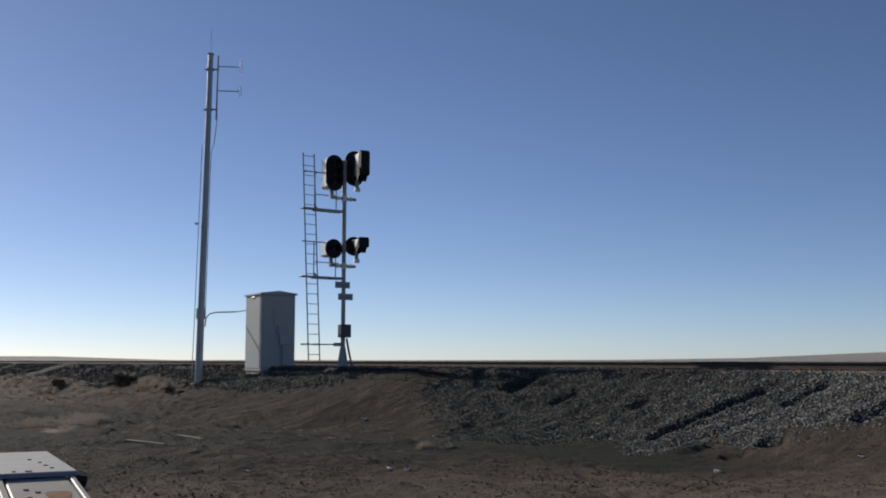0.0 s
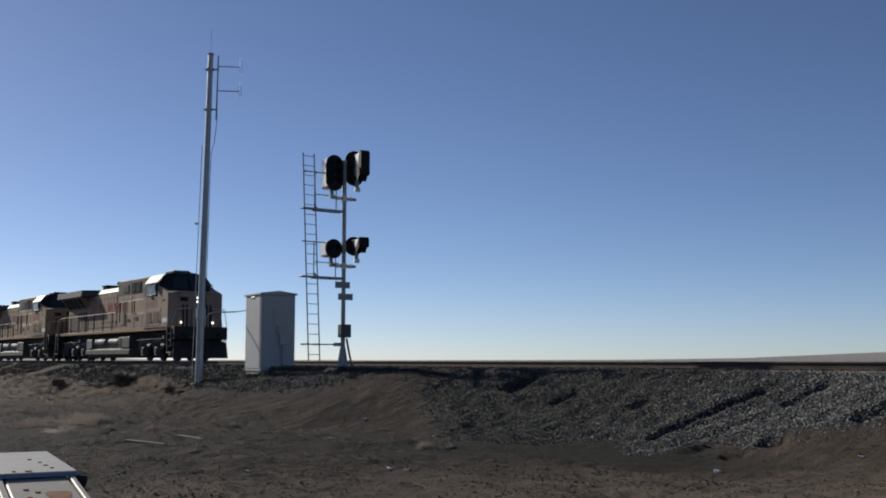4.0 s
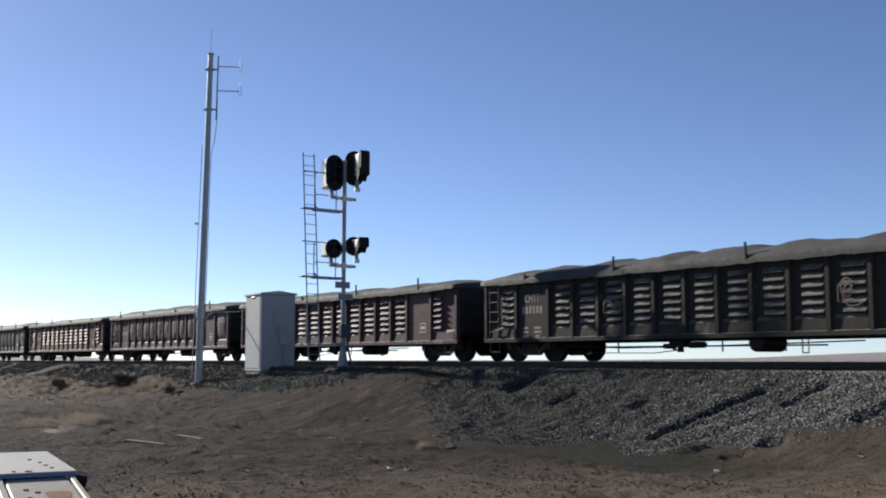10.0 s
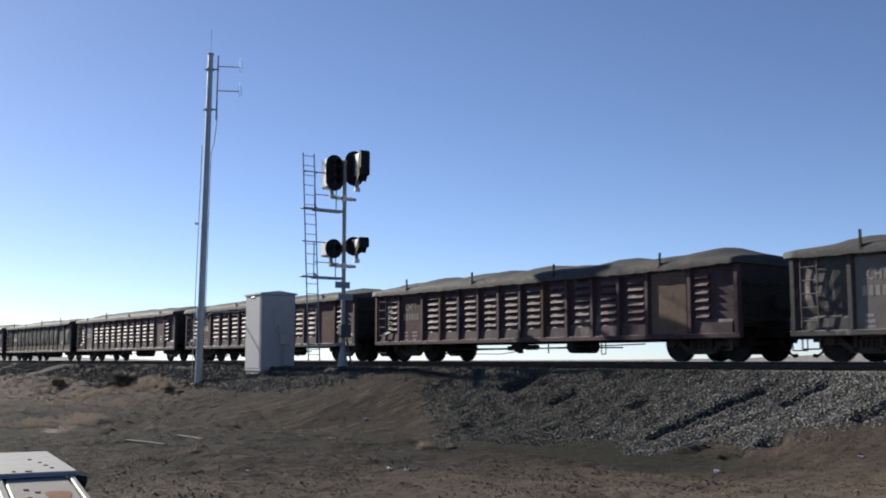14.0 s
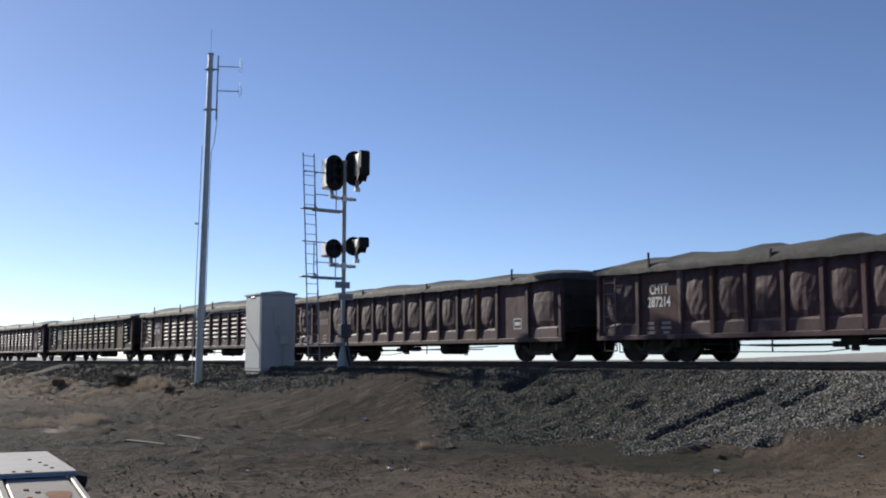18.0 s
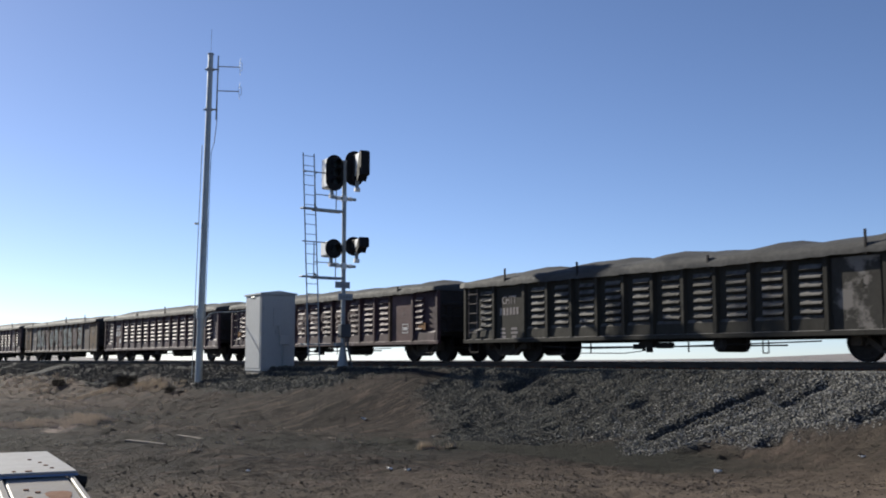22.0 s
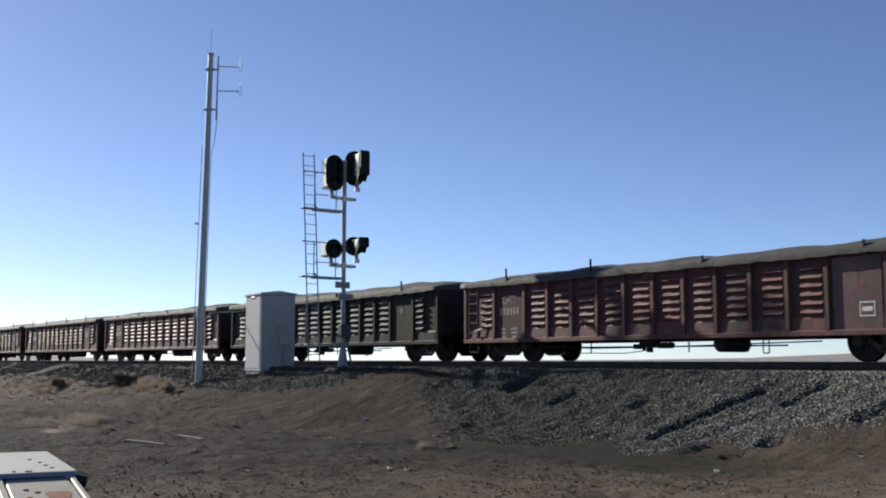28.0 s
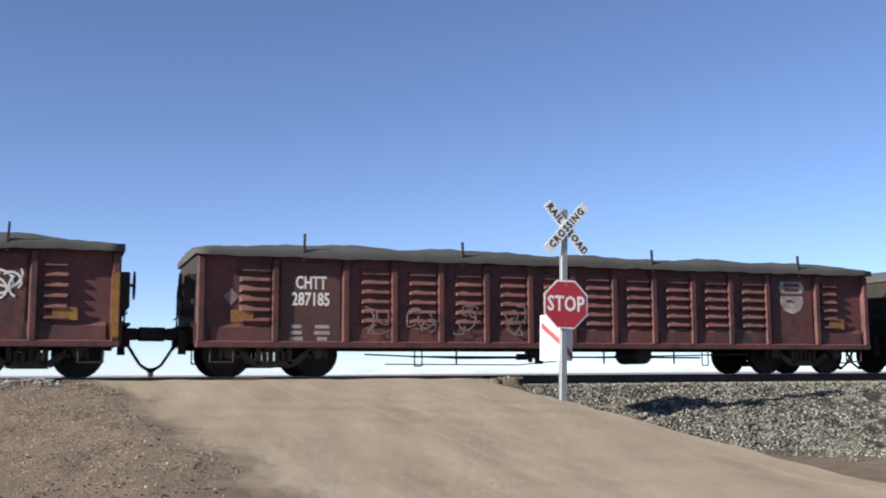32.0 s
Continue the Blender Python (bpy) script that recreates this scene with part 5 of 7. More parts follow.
def side_sheet(kind):
    """One near or far side of a gondola: sheet with pressed ridges or bulges, outward is -y, at y = 0."""
    bm = B()
    box(bm, -CAR_L / 2 + 0.03, CAR_L / 2 - 0.03, 0.10, 0.14, SILL, CAR_TOP - 0.05)
    edges = (-CAR_L / 2 + 0.16,) + RIBS + (CAR_L / 2 - 0.16,)
    for i, (a, b) in enumerate(zip(edges, edges[1:])):
        if i not in (1, 12):
            prism(bm, [(0.098, SILL + 0.02), (0.035, SILL + 0.06), (0.05, SILL + 0.36), (0.098, SILL + 0.44)], "x", a + 0.12, b - 0.09)
        if kind == "ridged" and i not in (1, 12):
            w = b - a
            lo, hi = a + (0.30 if w < 1.2 else 0.55 if i == 0 else 0.12) * min(w, 1.2), b - (0.09 if i != 13 else 0.75)
            for k in range(6):
                z = 1.03 + k * 0.195
                ends = [(0.10, z - 0.01), (0.085, z + 0.02), (0.002, z + 0.045), (0.018, z + 0.075), (0.10, z + 0.165)]
                vs = prism(bm, ends, "x", lo, hi)
                for v in vs:
                    if v.co.y < 0.06:
                        v.co.x += 0.05 if v.co.x < (lo + hi) / 2 else -0.03
        elif kind == "bulged" or i in (1, 12):
            d = 0.085 if kind == "bulged" and i not in (1, 12) else 0.03
            u = np.linspace(a + 0.07, b - 0.07, 9)
            w = np.linspace(0.98 if kind == "bulged" and i not in (1, 12) else SILL + 0.12, CAR_TOP - 0.17, 8)
            r = random.Random(int(a * 100) + 7)
            lean, tip = r.uniform(-0.3, 0.3), r.uniform(-0.5, 0.5)
            grid = [[bm.verts.new((x, 0.098 - d * math.sin(math.pi * p / 8) ** 0.5 * math.sin(math.pi * q / 7) ** 0.5 * (1 + lean * (z - 1.5) + tip * (x - (a + b) / 2)) - r.uniform(0, 0.016), z)) for p, x in enumerate(u)] for q, z in enumerate(w)]
            for q in range(7):
                for p in range(8):
                    bm.faces.new((grid[q][p], grid[q][p + 1], grid[q + 1][p + 1], grid[q + 1][p]))
    return bm


def rib_mesh():
    bm = B()
    out = [(-0.085, 0.10), (-0.05, -0.005), (0.05, -0.005), (0.085, 0.10)]
    vs = prism(bm, out, "z", SILL + 0.10, CAR_TOP - 0.12)
    for v in vs:
        if v.co.z > 2 and v.co.y < 0.05:
            v.co.z -= 0.05
    box(bm, -0.12, 0.12, 0.06, 0.10, SILL + 0.02, SILL + 0.42)
    return bm


def cover(seed):
    """Lumpy grey load cover, tucked over both side rails."""
    r = np.random.RandomState(seed)
    xs = np.linspace(-CAR_L / 2 - 0.05, CAR_L / 2 + 0.05, 60)
    ys = np.array([-1.64, -1.63, -1.58, -1.45, -1.2, -0.8, -0.35, 0, 0.35, 0.8, 1.2, 1.45, 1.58, 1.63, 1.64])
    base = np.array([-0.12, -0.01, 0.05, 0.11, 0.19, 0.27, 0.33, 0.35, 0.33, 0.27, 0.19, 0.11, 0.05, -0.01, -0.12])
    bm = B()
    ph = r.uniform(0, 6.28, 6)
    lump = r.uniform(2.0, 3.2)
    heap = r.uniform(0.55, 0.9) if seed < 70 else 0.62
    hang = 0.055 if seed < 70 else 0.02
    rows = []
    for x in xs:
        e = min(1.0, (CAR_L / 2 + 0.05 - abs(x)) / 1.4) ** 0.6
        k = 0.5 + 0.32 * math.sin(x * 6.28 / lump + ph[0]) + 0.22 * math.sin(x * 6.28 / (lump * 0.57) + ph[1]) + 0.2 * math.sin(x * 0.6 + ph[2])
        row = []
        for y, b in zip(ys, base):
            f = max(0.0, 1 - (abs(y) / 1.6) ** 2)
            z = CAR_TOP + (b * (0.3 + 0.7 * e) * heap if b > -0.05 else b) + f * k * 0.17 * e * heap + 0.012 * math.sin(x * 9 + y * 7 + ph[3])
            if abs(y) > 1.60:
                z -= hang * (1 - max(0.0, 1 - (CAR_L / 2 - x) / 3.0) ** 1.6 - 0.6 * max(0.0, 1 - (CAR_L / 2 + x) / 1.6) ** 1.6)
            if abs(y) > 1.62 and b < -0.1:
                z += 0.008 * math.sin(x * 3.1 + ph[4])
            row.append(bm.verts.new((x, y, z)))
        rows.append(row)
    for p, q in zip(rows, rows[1:]):
        for i in range(len(ys) - 1):
            bm.faces.new((p[i], p[i + 1], q[i + 1], q[i]))
    bm.faces.new(rows[0])
    bm.faces.new(rows[-1][::-1])
    return bm


def ladder_mesh(h, w, rungs, r=0.014):
    bm = B()
    for x in (-w / 2, w / 2):
        rod(bm, (x, 0, 0), (x, 0, h), r, seg=6)
    for k in range(rungs):
        z = h * (k + 0.5) / rungs
        rod(bm, (-w / 2, 0, z), (w / 2, 0, z), r, seg=6)
    return bm


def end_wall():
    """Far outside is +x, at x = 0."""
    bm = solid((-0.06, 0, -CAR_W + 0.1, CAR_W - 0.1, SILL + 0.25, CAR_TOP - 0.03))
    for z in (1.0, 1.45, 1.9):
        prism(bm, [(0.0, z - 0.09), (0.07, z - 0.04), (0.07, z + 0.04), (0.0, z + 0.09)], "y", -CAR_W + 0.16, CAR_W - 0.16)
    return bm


SHARED = {}


def shared(name, make, material, smooth=False):
    key = (name, material)
    if key not in SHARED:
        ob = mesh_ob(name, make(), CAR_PAINT.get(material) or M[material], smooth)
        SHARED[key] = ob.data
        bpy.data.objects.remove(ob)
    return SHARED[key]


def gear_mesh():
    bm = B()
    rod(bm, (0, -1.22, 0.44), (0, -0.30, 0.44), 0.21, seg=16)
    for y, z in ((-1.22, -1.27), (-0.30, -0.25)):
        rod(bm, (0, y, 0.44), (0, z, 0.44), 0.20, 0.13, seg=16)
    for y in (-1.05, -0.5):
        box(bm, -0.22, 0.22, y - 0.03, y + 0.03, 0.60, 0.75)
    return bm


def valve_mesh():
    bm = solid((-0.28, 0.25, -1.15, -0.85, 0.36, 0.60), bevel=0.03)
    rod(bm, (0.0, -1.0, 0.24), (0.0, -1.0, 0.4), 0.09)
    rod(bm, (-0.2, -1.0, 0.28), (-0.2, -1.0, 0.4), 0.05)
    rod(bm, (0.3, -1.0, 0.42), (0.8, -1.0, 0.42), 0.08)
    box(bm, -0.5, -0.3, -1.1, -0.9, 0.33, 0.46)
    return bm


def rods_mesh():
    bm = B()
    pipe(bm, [(-4.6, -1.2, 0.44), (-2.5, -1.2, 0.36), (0.2, -1.15, 0.38), (2.6, -1.2, 0.42), (4.7, -1.2, 0.46)], 0.016)
    pipe(bm, [(-3.5, -0.9, 0.40), (3.6, -0.9, 0.38)], 0.020)
    pipe(bm, [(-4.2, -1.3, 0.24), (-1.2, -1.3, 0.22), (-0.3, -1.3, 0.30)], 0.012)
    for x in (-3.6, 3.3):
        pipe(bm, [(x, -1.42, SILL), (x, -1.42, 0.20), (x + 0.16, -1.42, 0.20), (x + 0.16, -1.42, SILL)], 0.014)
    for x in (-2.6, 0.9, 2.7):
        rod(bm, (x, -1.2, 0.24), (x, -1.2, 0.55), 0.02, seg=6)
    return bm


def centre_sill():
    bm = solid((-CAR_L / 2 + 0.2, CAR_L / 2 - 0.2, -0.33, 0.33, 0.60, 0.98))
    box(bm, -CAR_L / 2 + 0.1, CAR_L / 2 - 0.1, -CAR_W + 0.16, CAR_W - 0.16, 0.92, 1.0)
    for x in np.linspace(-6, 6, 9):
        box(bm, x - 0.06, x + 0.06, -CAR_W + 0.16, CAR_W - 0.16, 0.70, 0.95)
    return bm


def end_gear():
    """Dark brake rigging and a step board on a car's end, outside is +x."""
    bm = solid((0.0, 0.05, -1.22, 1.22, 0.92, 1.86))
    box(bm, 0.05, 0.20, -1.25, 1.25, 0.98, 1.03)
    box(bm, 0.05, 0.16, -0.35, 0.30, 1.25, 1.62, bevel=0.02)
    rod(bm, (0.12, 0.35, 1.40), (0.12, 0.95, 1.40), 0.11, seg=12)
    pipe(bm, [(0.10, -1.0, 1.0), (0.10, -1.0, 1.8), (0.10, -0.6, 1.85)], 0.02)
    pipe(bm, [(0.14, -1.2, 1.22), (0.14, 1.2, 1.25)], 0.016)
    return bm


def brake_wheel():
    bm = B()
    for k in range(16):
        a, b = k * 0.3927, (k + 1) * 0.3927
        rod(bm, (0.0, 0.26 * math.cos(a), 0.26 * math.sin(a)), (0.0, 0.26 * math.cos(b), 0.26 * math.sin(b)), 0.018, seg=6)
    for k in range(5):
        a = k * 1.2566
        rod(bm, (0, 0, 0), (0, 0.26 * math.cos(a), 0.26 * math.sin(a)), 0.012, seg=6)
    rod(bm, (0.12, 0, 0), (-0.03, 0, 0), 0.03, seg=8)
    box(bm, 0.08, 0.24, -0.16, 0.16, -0.45, 0.25, bevel=0.03)
    return bm


def steps_mesh():
    bm = B()
    pipe(bm, [(-0.22, 0, SILL + 0.05), (-0.22, 0, 0.28), (0.22, 0, 0.28), (0.22, 0, SILL + 0.05)], 0.017)
    return bm


def shield_bars(s):
    """A worn white shield badge as plain shapes, facing -y."""
    bm = B()
    prism(bm, [(-0.30 * s, 0.38 * s), (0.30 * s, 0.38 * s), (0.36 * s, 0.22 * s), (0.27 * s, 0.10 * s), (-0.27 * s, 0.10 * s), (-0.36 * s, 0.22 * s)], "y", -0.004, 0.0)
    prism(bm, [(-0.31 * s, 0.04 * s), (0.31 * s, 0.04 * s), (0.33 * s, -0.12 * s), (0.22 * s, -0.30 * s), (0.0, -0.38 * s), (-0.22 * s, -0.30 * s), (-0.33 * s, -0.12 * s)], "y", -0.004, 0.0)
    return bm


def stencil_line(w):
    return solid((-w / 2, w / 2, -0.003, 0, -0.035, 0.035))


# paint, side, number that can be read
CARS = [("red", "ridged", None), ("grey", "bulged", None), ("black", "ridged", None), ("brown", "ridged", None), ("brown", "bulged", None), ("red", "ridged", None),
        ("grey", "bulged", None), ("brown", "ridged", None), ("brown", "ridged", "287168"), ("brown", "ridged", "287213"), ("patched", "bulged", "287250"), ("brown", "bulged", "287214"),
        ("brown", "bulged", None), ("brown", "ridged", "287181"), ("black", "ridged", "287206"), ("brown", "ridged", None), ("black", "ridged", None), ("brown", "ridged", "287265"),
        ("brown", "ridged", "287269"), ("tan", "bulged", None), ("brown", "ridged", None), ("brown", "ridged", "287256"), ("red", "ridged", None), ("red", "ridged", None),
        ("black", "ridged", "287249"), ("red", "ridged", "287190"), ("scrawled", "ridged", "287185"), ("scrawled", "ridged", None), ("brown", "ridged", None), ("red", "ridged", None), ("brown", "bulged", None)]
# colour of the smooth panel near the leading end, where it differs from the car
PANELS = {0: "panel_red", 3: "panel_pink", 5: "panel_red", 7: "panel_tan", 8: "panel_red", 9: "panel_pink", 11: "panel_pink", 14: "panel_tan", 16: "panel_scoured", 17: "panel_pink", 18: "panel_pink", 21: "panel_pink", 22: "panel_red", 23: "panel_pink", 25: "panel_oxide"}
PALE_NUMBERS = (1, 3, 6, 9, 17, 19, 21)
FRAMED = (1, 2, 3, 4, 5, 6, 9, 10, 11, 12, 15, 17, 18, 20, 22, 23)
PAINT_WORDS = {"red": "oxide-red", "brown": "dusty brown", "black": "weathered black", "grey": "grimy grey", "tan": "faded tan", "scrawled": "scrawled oxide-red", "patched": "patched dark green"}
MOVERS, WHEELSETS = [], []


def scrawl_mesh(seed, wide, tall, strokes, width):
    """Loose sprayed strokes, each a thin curved ribbon, flat in xz."""
    r = random.Random(seed)
    bm = B()
    for n in range(strokes):
        x, z = r.uniform(-0.35, 0.35) * wide, r.uniform(-0.4, 0.4) * tall
        a, turn = r.uniform(0, 6.28), r.choice((-1, 1)) * r.uniform(0.25, 0.7)
        row = []
        for k in range(r.randint(6, 12)):
            row.append((x, z, a))
            x = min(max(x + math.cos(a) * 0.09, -wide / 2), wide / 2)
            z = min(max(z + math.sin(a) * 0.09, -tall / 2), tall / 2)
            a += turn + r.uniform(-0.25, 0.25)
        for k, ((x0, z0, a0), (x1, z1, a1)) in enumerate(zip(row, row[1:])):
            w, out = width / 2, -0.0015 * n - 0.0001 * k
            v = [(x0 - w * math.sin(a0), z0 + w * math.cos(a0)), (x0 + w * math.sin(a0), z0 - w * math.cos(a0)), (x1 + w * math.sin(a1), z1 - w * math.cos(a1)), (x1 - w * math.sin(a1), z1 + w * math.cos(a1))]
            bm.faces.new([bm.verts.new((p, out, q)) for p, q in v])
    return bm


M["spray_pale"] = mat("worn_pale_spray", (0.26, 0.21, 0.20), (0.11, 0.07, 0.066), 0.8, 0, 2.5, 12, 0.9, 0)
M["spray_teal"] = mat("worn_teal_spray", (0.24, 0.27, 0.265), (0.10, 0.125, 0.125), 0.8, 0, 2, 10, 0.9, 0)
M["band_tan"] = mat("flaked_tan_band", (0.20, 0.128, 0.072), (0.085, 0.058, 0.040), 0.8, 0, 1.5, 9, 0.9, 0.1, spots=(0.04, 0.034, 0.028), spot_at=0.55, spot_scale=2.2)


def paint_marks(car, i):
    """Graffiti, frames and marks that single cars carry on their sides."""
    mid = [(a + b) / 2 for a, b in zip(RIBS, RIBS[1:])]
    for s in (-1, 1):
        turn = pose(0, -CAR_W, 0) if s < 0 else pose(0, CAR_W, 0, 0, 0, 180)
        if i in (26, 27, 19, 10, 11, 0, 15, 17, 21, 2):
            bays = {26: (1, 2, 3, 4), 27: (11,), 19: range(1, 11), 10: (4,), 11: (9, 11), 0: (11,), 15: (3, 4, 7), 17: (4, 5, 6, 7, 8), 21: (3, 4, 5, 6, 7, 8), 2: (3, 10)}[i]
            deep = 0.012 if CARS[i][1] == "bulged" else -0.004
            for b in bays:
                wide = 0.62 if 0 < b < 11 else 1.0
                n, w = (9, 0.16) if i == 19 else (6, 0.13) if i in (11, 21) else (5, 0.06) if i == 17 else (7, 0.04) if i == 27 else (4, 0.035)
                m = M["spray_teal"] if i == 19 and b % 3 else M["stencil"] if i == 27 else M["spray_pale"]
                tagged(part("scrawl", scrawl_mesh(i * 31 + b, wide, 1.0 if i in (19, 11, 27) else 0.6, n, w), m, car, at=turn @ pose(mid[b] + (0.06 if i != 27 else 0.25), deep if b not in (0, 11) else 0.052, {26: 1.15, 27: 1.75}.get(i, 1.5))), "worn sprayed scrawl", kind="stuff")
        if i == 10:
            part("lower_band", solid((-CAR_L / 2 + 0.2, CAR_L / 2 - 0.2, 0.026, 0.034, SILL + 0.10, SILL + 0.44)), M["band_tan"], car, "flaked tan band along the sill", at=turn)
        if i == 19:
            for a, b in ((-CAR_L / 2 + 0.2, -6.62), (6.62, CAR_L / 2 - 0.2)):
                part("end_panel", solid((a, b, 0.012, 0.024, SILL + 0.12, CAR_TOP - 0.18)), M["band_tan"], car, "rust-orange end panel", at=turn)
        if i == 14:
            for x in (-4.06, -2.03, 0.0, 2.03, 4.06, 7.9):
                part("yellow_strip", solid((x - 0.035, x + 0.035, -0.010, -0.006, 0.80, 1.6)), M["mark_yellow"], car, "faded yellow reflective strip", at=turn)
        if i == 27:
            part("corner_stripe", solid((CAR_L / 2 - 0.17, CAR_L / 2 - 0.03, -0.011, -0.006, 0.75, 1.95)), M["mark_yellow"], car, "faded yellow corner stripe", at=turn)
        if i in (26, 18, 24, 15):
            x, z = {26: (-7.35, 1.55), 18: (-5.45, 1.10), 24: (5.79, 1.75), 15: (7.0, 1.05)}[i]
            bm = B()
            prism(bm, [(-0.15, 0), (0, -0.17), (0.15, 0), (0, 0.17)], "y", -0.004, 0)
            part("diamond_mark", bm, M["spray_pale"] if i != 18 else M["stencil"], car, "pale diamond placard mark", at=turn @ pose(x, 0.052 if i != 26 else 0.094, z))
        if i == 25:
            bm = B()
            r = 0.36
            ring = [(r * math.cos(k * 0.2618), r * math.sin(k * 0.2618)) for k in range(25)]
            for (x0, z0), (x1, z1) in zip(ring, ring[1:]):
                bm.faces.new([bm.verts.new((p, 0, q)) for p, q in ((x0, z0), (x1, z1), (x1 * 0.90, z1 * 0.90), (x0 * 0.90, z0 * 0.90))])
            part("circle_mark", bm, M["spray_pale"], car, "faint pale ring", at=turn @ pose(5.79, 0.052, 1.72))
            bm = B()
            prism(bm, [(-0.15, 0), (0, -0.2), (0.15, 0), (0, 0.2)], "y", -0.004, 0)
            part("diamond_mark", bm, M["stencil"], car, "white diamond placard mark", at=turn @ pose(4.55, 0.03, 0.95))
        if i == 25:
            part("data_plate", solid((-0.5, 0.42, -0.003, 0, -0.13, 0.13)), M["panel_light"], car, "dull grey data plate", at=turn @ pose(5.83, 0.053, 1.08))
        if i == 27:
            bm = B()
            for a, b, c, d in ((-0.17, 0.17, 0.15, 0.18), (-0.17, 0.17, -0.18, -0.15), (-0.17, -0.14, -0.15, 0.15), (0.14, 0.17, -0.15, 0.15)):
                box(bm, a, b, -0.003, 0, c, d)
            part("square_frame", bm, M["stencil"], car, "stencilled square frame", at=turn @ pose(5.55, 0.052, 1.12))
        if i in (26, 27, 13, 17, 22):
            for x in (-7.15, 7.05):
                part("paint_patch", solid((-0.22, 0.22, -0.003, 0, -0.12, 0.12)), M["mark_yellow"], car, "faded yellow patch", at=turn @ pose(x, 0.03, 1.17))


def build_car(i, paint, side, number):
    r = random.Random(100 + i)
    words = PAINT_WORDS[paint] + " gondola car, " + ("ridged steel sides" if side == "ridged" else "bulged side panels") + ", under a grey cover"
    car = thing("gondola_car", pose(0, TRACK_Y, 0), words, "freight car", "gondola cars of the train")
    body = share("body", shared("underframe", centre_sill, "steel_dark"), car, pose(0, 0, 0), "dark steel floor and centre sill")
    for s in (-1, 1):
        turn = pose(0, -CAR_W, 0) if s < 0 else pose(0, CAR_W, 0, 0, 0, 180)
        wall = share("side_wall", shared("side_" + side, lambda: side_sheet(side), paint), car, turn)
        sill = share("side_sill", shared("side_sill", lambda: solid((-CAR_L / 2, CAR_L / 2, 0.0, 0.15, SILL - 0.03, SILL + 0.10), bevel=0.015), paint), wall, pose(0, 0, 0))
        share("top_chord", shared("top_chord", lambda: solid((-CAR_L / 2, CAR_L / 2, -0.01, 0.17, CAR_TOP - 0.13, CAR_TOP), bevel=0.02), paint), wall, pose(0, 0, 0))
        for x in RIBS + (-CAR_L / 2 + 0.09, CAR_L / 2 - 0.09):
            share("rib", shared("rib", rib_mesh, paint if i > 23 or r.random() < 0.92 else "rusty"), wall, pose(x, 0, 0))
        for x in (-CAR_L / 2 + 0.55,) if i < 24 else ():
            share("ladder", shared("ladder", lambda: ladder_mesh(1.5, 0.42, 5), "ladder_pale"), wall, pose(x, -0.03, 0.75))
        for x in (-CAR_L / 2 + 0.5, CAR_L / 2 - 0.5):
            share("stirrup_step", shared("steps", steps_mesh, "steel_dark"), wall, pose(x, 0.05, 0))
        # lettering panel and badges
        share("number_panel", shared("number_panel", lambda: solid((-0.60, 0.60, 0.056, 0.07, 0.62, 2.24), bevel=0.004), "panel_light" if i in PALE_NUMBERS else "black" if paint in ("black", "patched") else "panel_dark"), wall, pose(-5.79, 0, 0), "dull repainted lettering panel")
        share("plain_panel", shared("plain_panel", lambda: solid((-0.58, 0.58, 0.056, 0.07, 0.62, 2.26), bevel=0.004), PANELS.get(i, paint)), wall, pose(5.79, 0, 0), "smooth replacement panel")
        if number:
            for words2, z in (("CHTT", 1.84), (number, 1.51)):
                key = ("text", words2)
                if key not in SHARED:
                    SHARED[key] = text_mesh(words2, 0.36, "stencil", squeeze=0.66 if words2 == "CHTT" else 0.72)
                share("lettering", SHARED[key], wall, pose(-5.79, 0.0535, z), "white stencilled lettering")
        else:
            if ("text", "faint") not in SHARED:
                SHARED[("text", "faint")] = text_mesh("CHTT", 0.34, "dust_white", squeeze=0.74)
            share("lettering", SHARED[("text", "faint")], wall, pose(-5.79, 0.0535, 1.84), "faded white stencilling")
            for k in range(6):
                share("figure_bar", shared("figure_bar", lambda: solid((-0.05, 0.05, -0.003, 0, -0.11, 0.11)), "dust_white"), wall, pose(-6.18 + k * 0.155, 0.0555, 1.51 + r.uniform(-0.01, 0.01)))
        for k in range(6):
            w = 0.2 + 0.03 * ((i * 5 + k * 3) % 5)
            share("stencil_line", shared("stencil_line%d" % round(w * 100), lambda: stencil_line(w), "dust_white"), wall, pose(-6.08 + 0.52 * (k % 2), 0.0555, 0.98 - 0.12 * (k // 2)))
        if i in FRAMED:
            frame_bars = lambda: solid((-0.18, 0.18, -0.003, 0, 0.13, 0.16), (-0.18, 0.18, -0.003, 0, -0.16, -0.13), (-0.18, -0.155, -0.003, 0, -0.129, 0.129), (0.155, 0.18, -0.003, 0, -0.129, 0.129), (-0.12, 0.12, -0.003, 0, -0.05, 0.05))
            share("placard", shared("placard", frame_bars, "stencil"), wall, pose(6.02, 0.0535, 1.12), "small framed data square")
        if i in (13, 26):
            badge = share("badge", shared("shield", lambda: shield_bars(1.0), "shield_white"), wall, pose(5.79, 0.0555, 1.78), "worn white shield badge")
            for bw, bx, bz in ((0.44, 0, 0.30), (0.40, 0, 0.18), (0.16, -0.08, -0.08), (0.03, 0.04, -0.10)):
                share("badge_bar", shared("badge_bar%d" % round(bw * 100), lambda: solid((-bw / 2, bw / 2, -0.003, 0, -0.035, 0.035)), "panel_dark"), badge, pose(bx, -0.0045, bz))
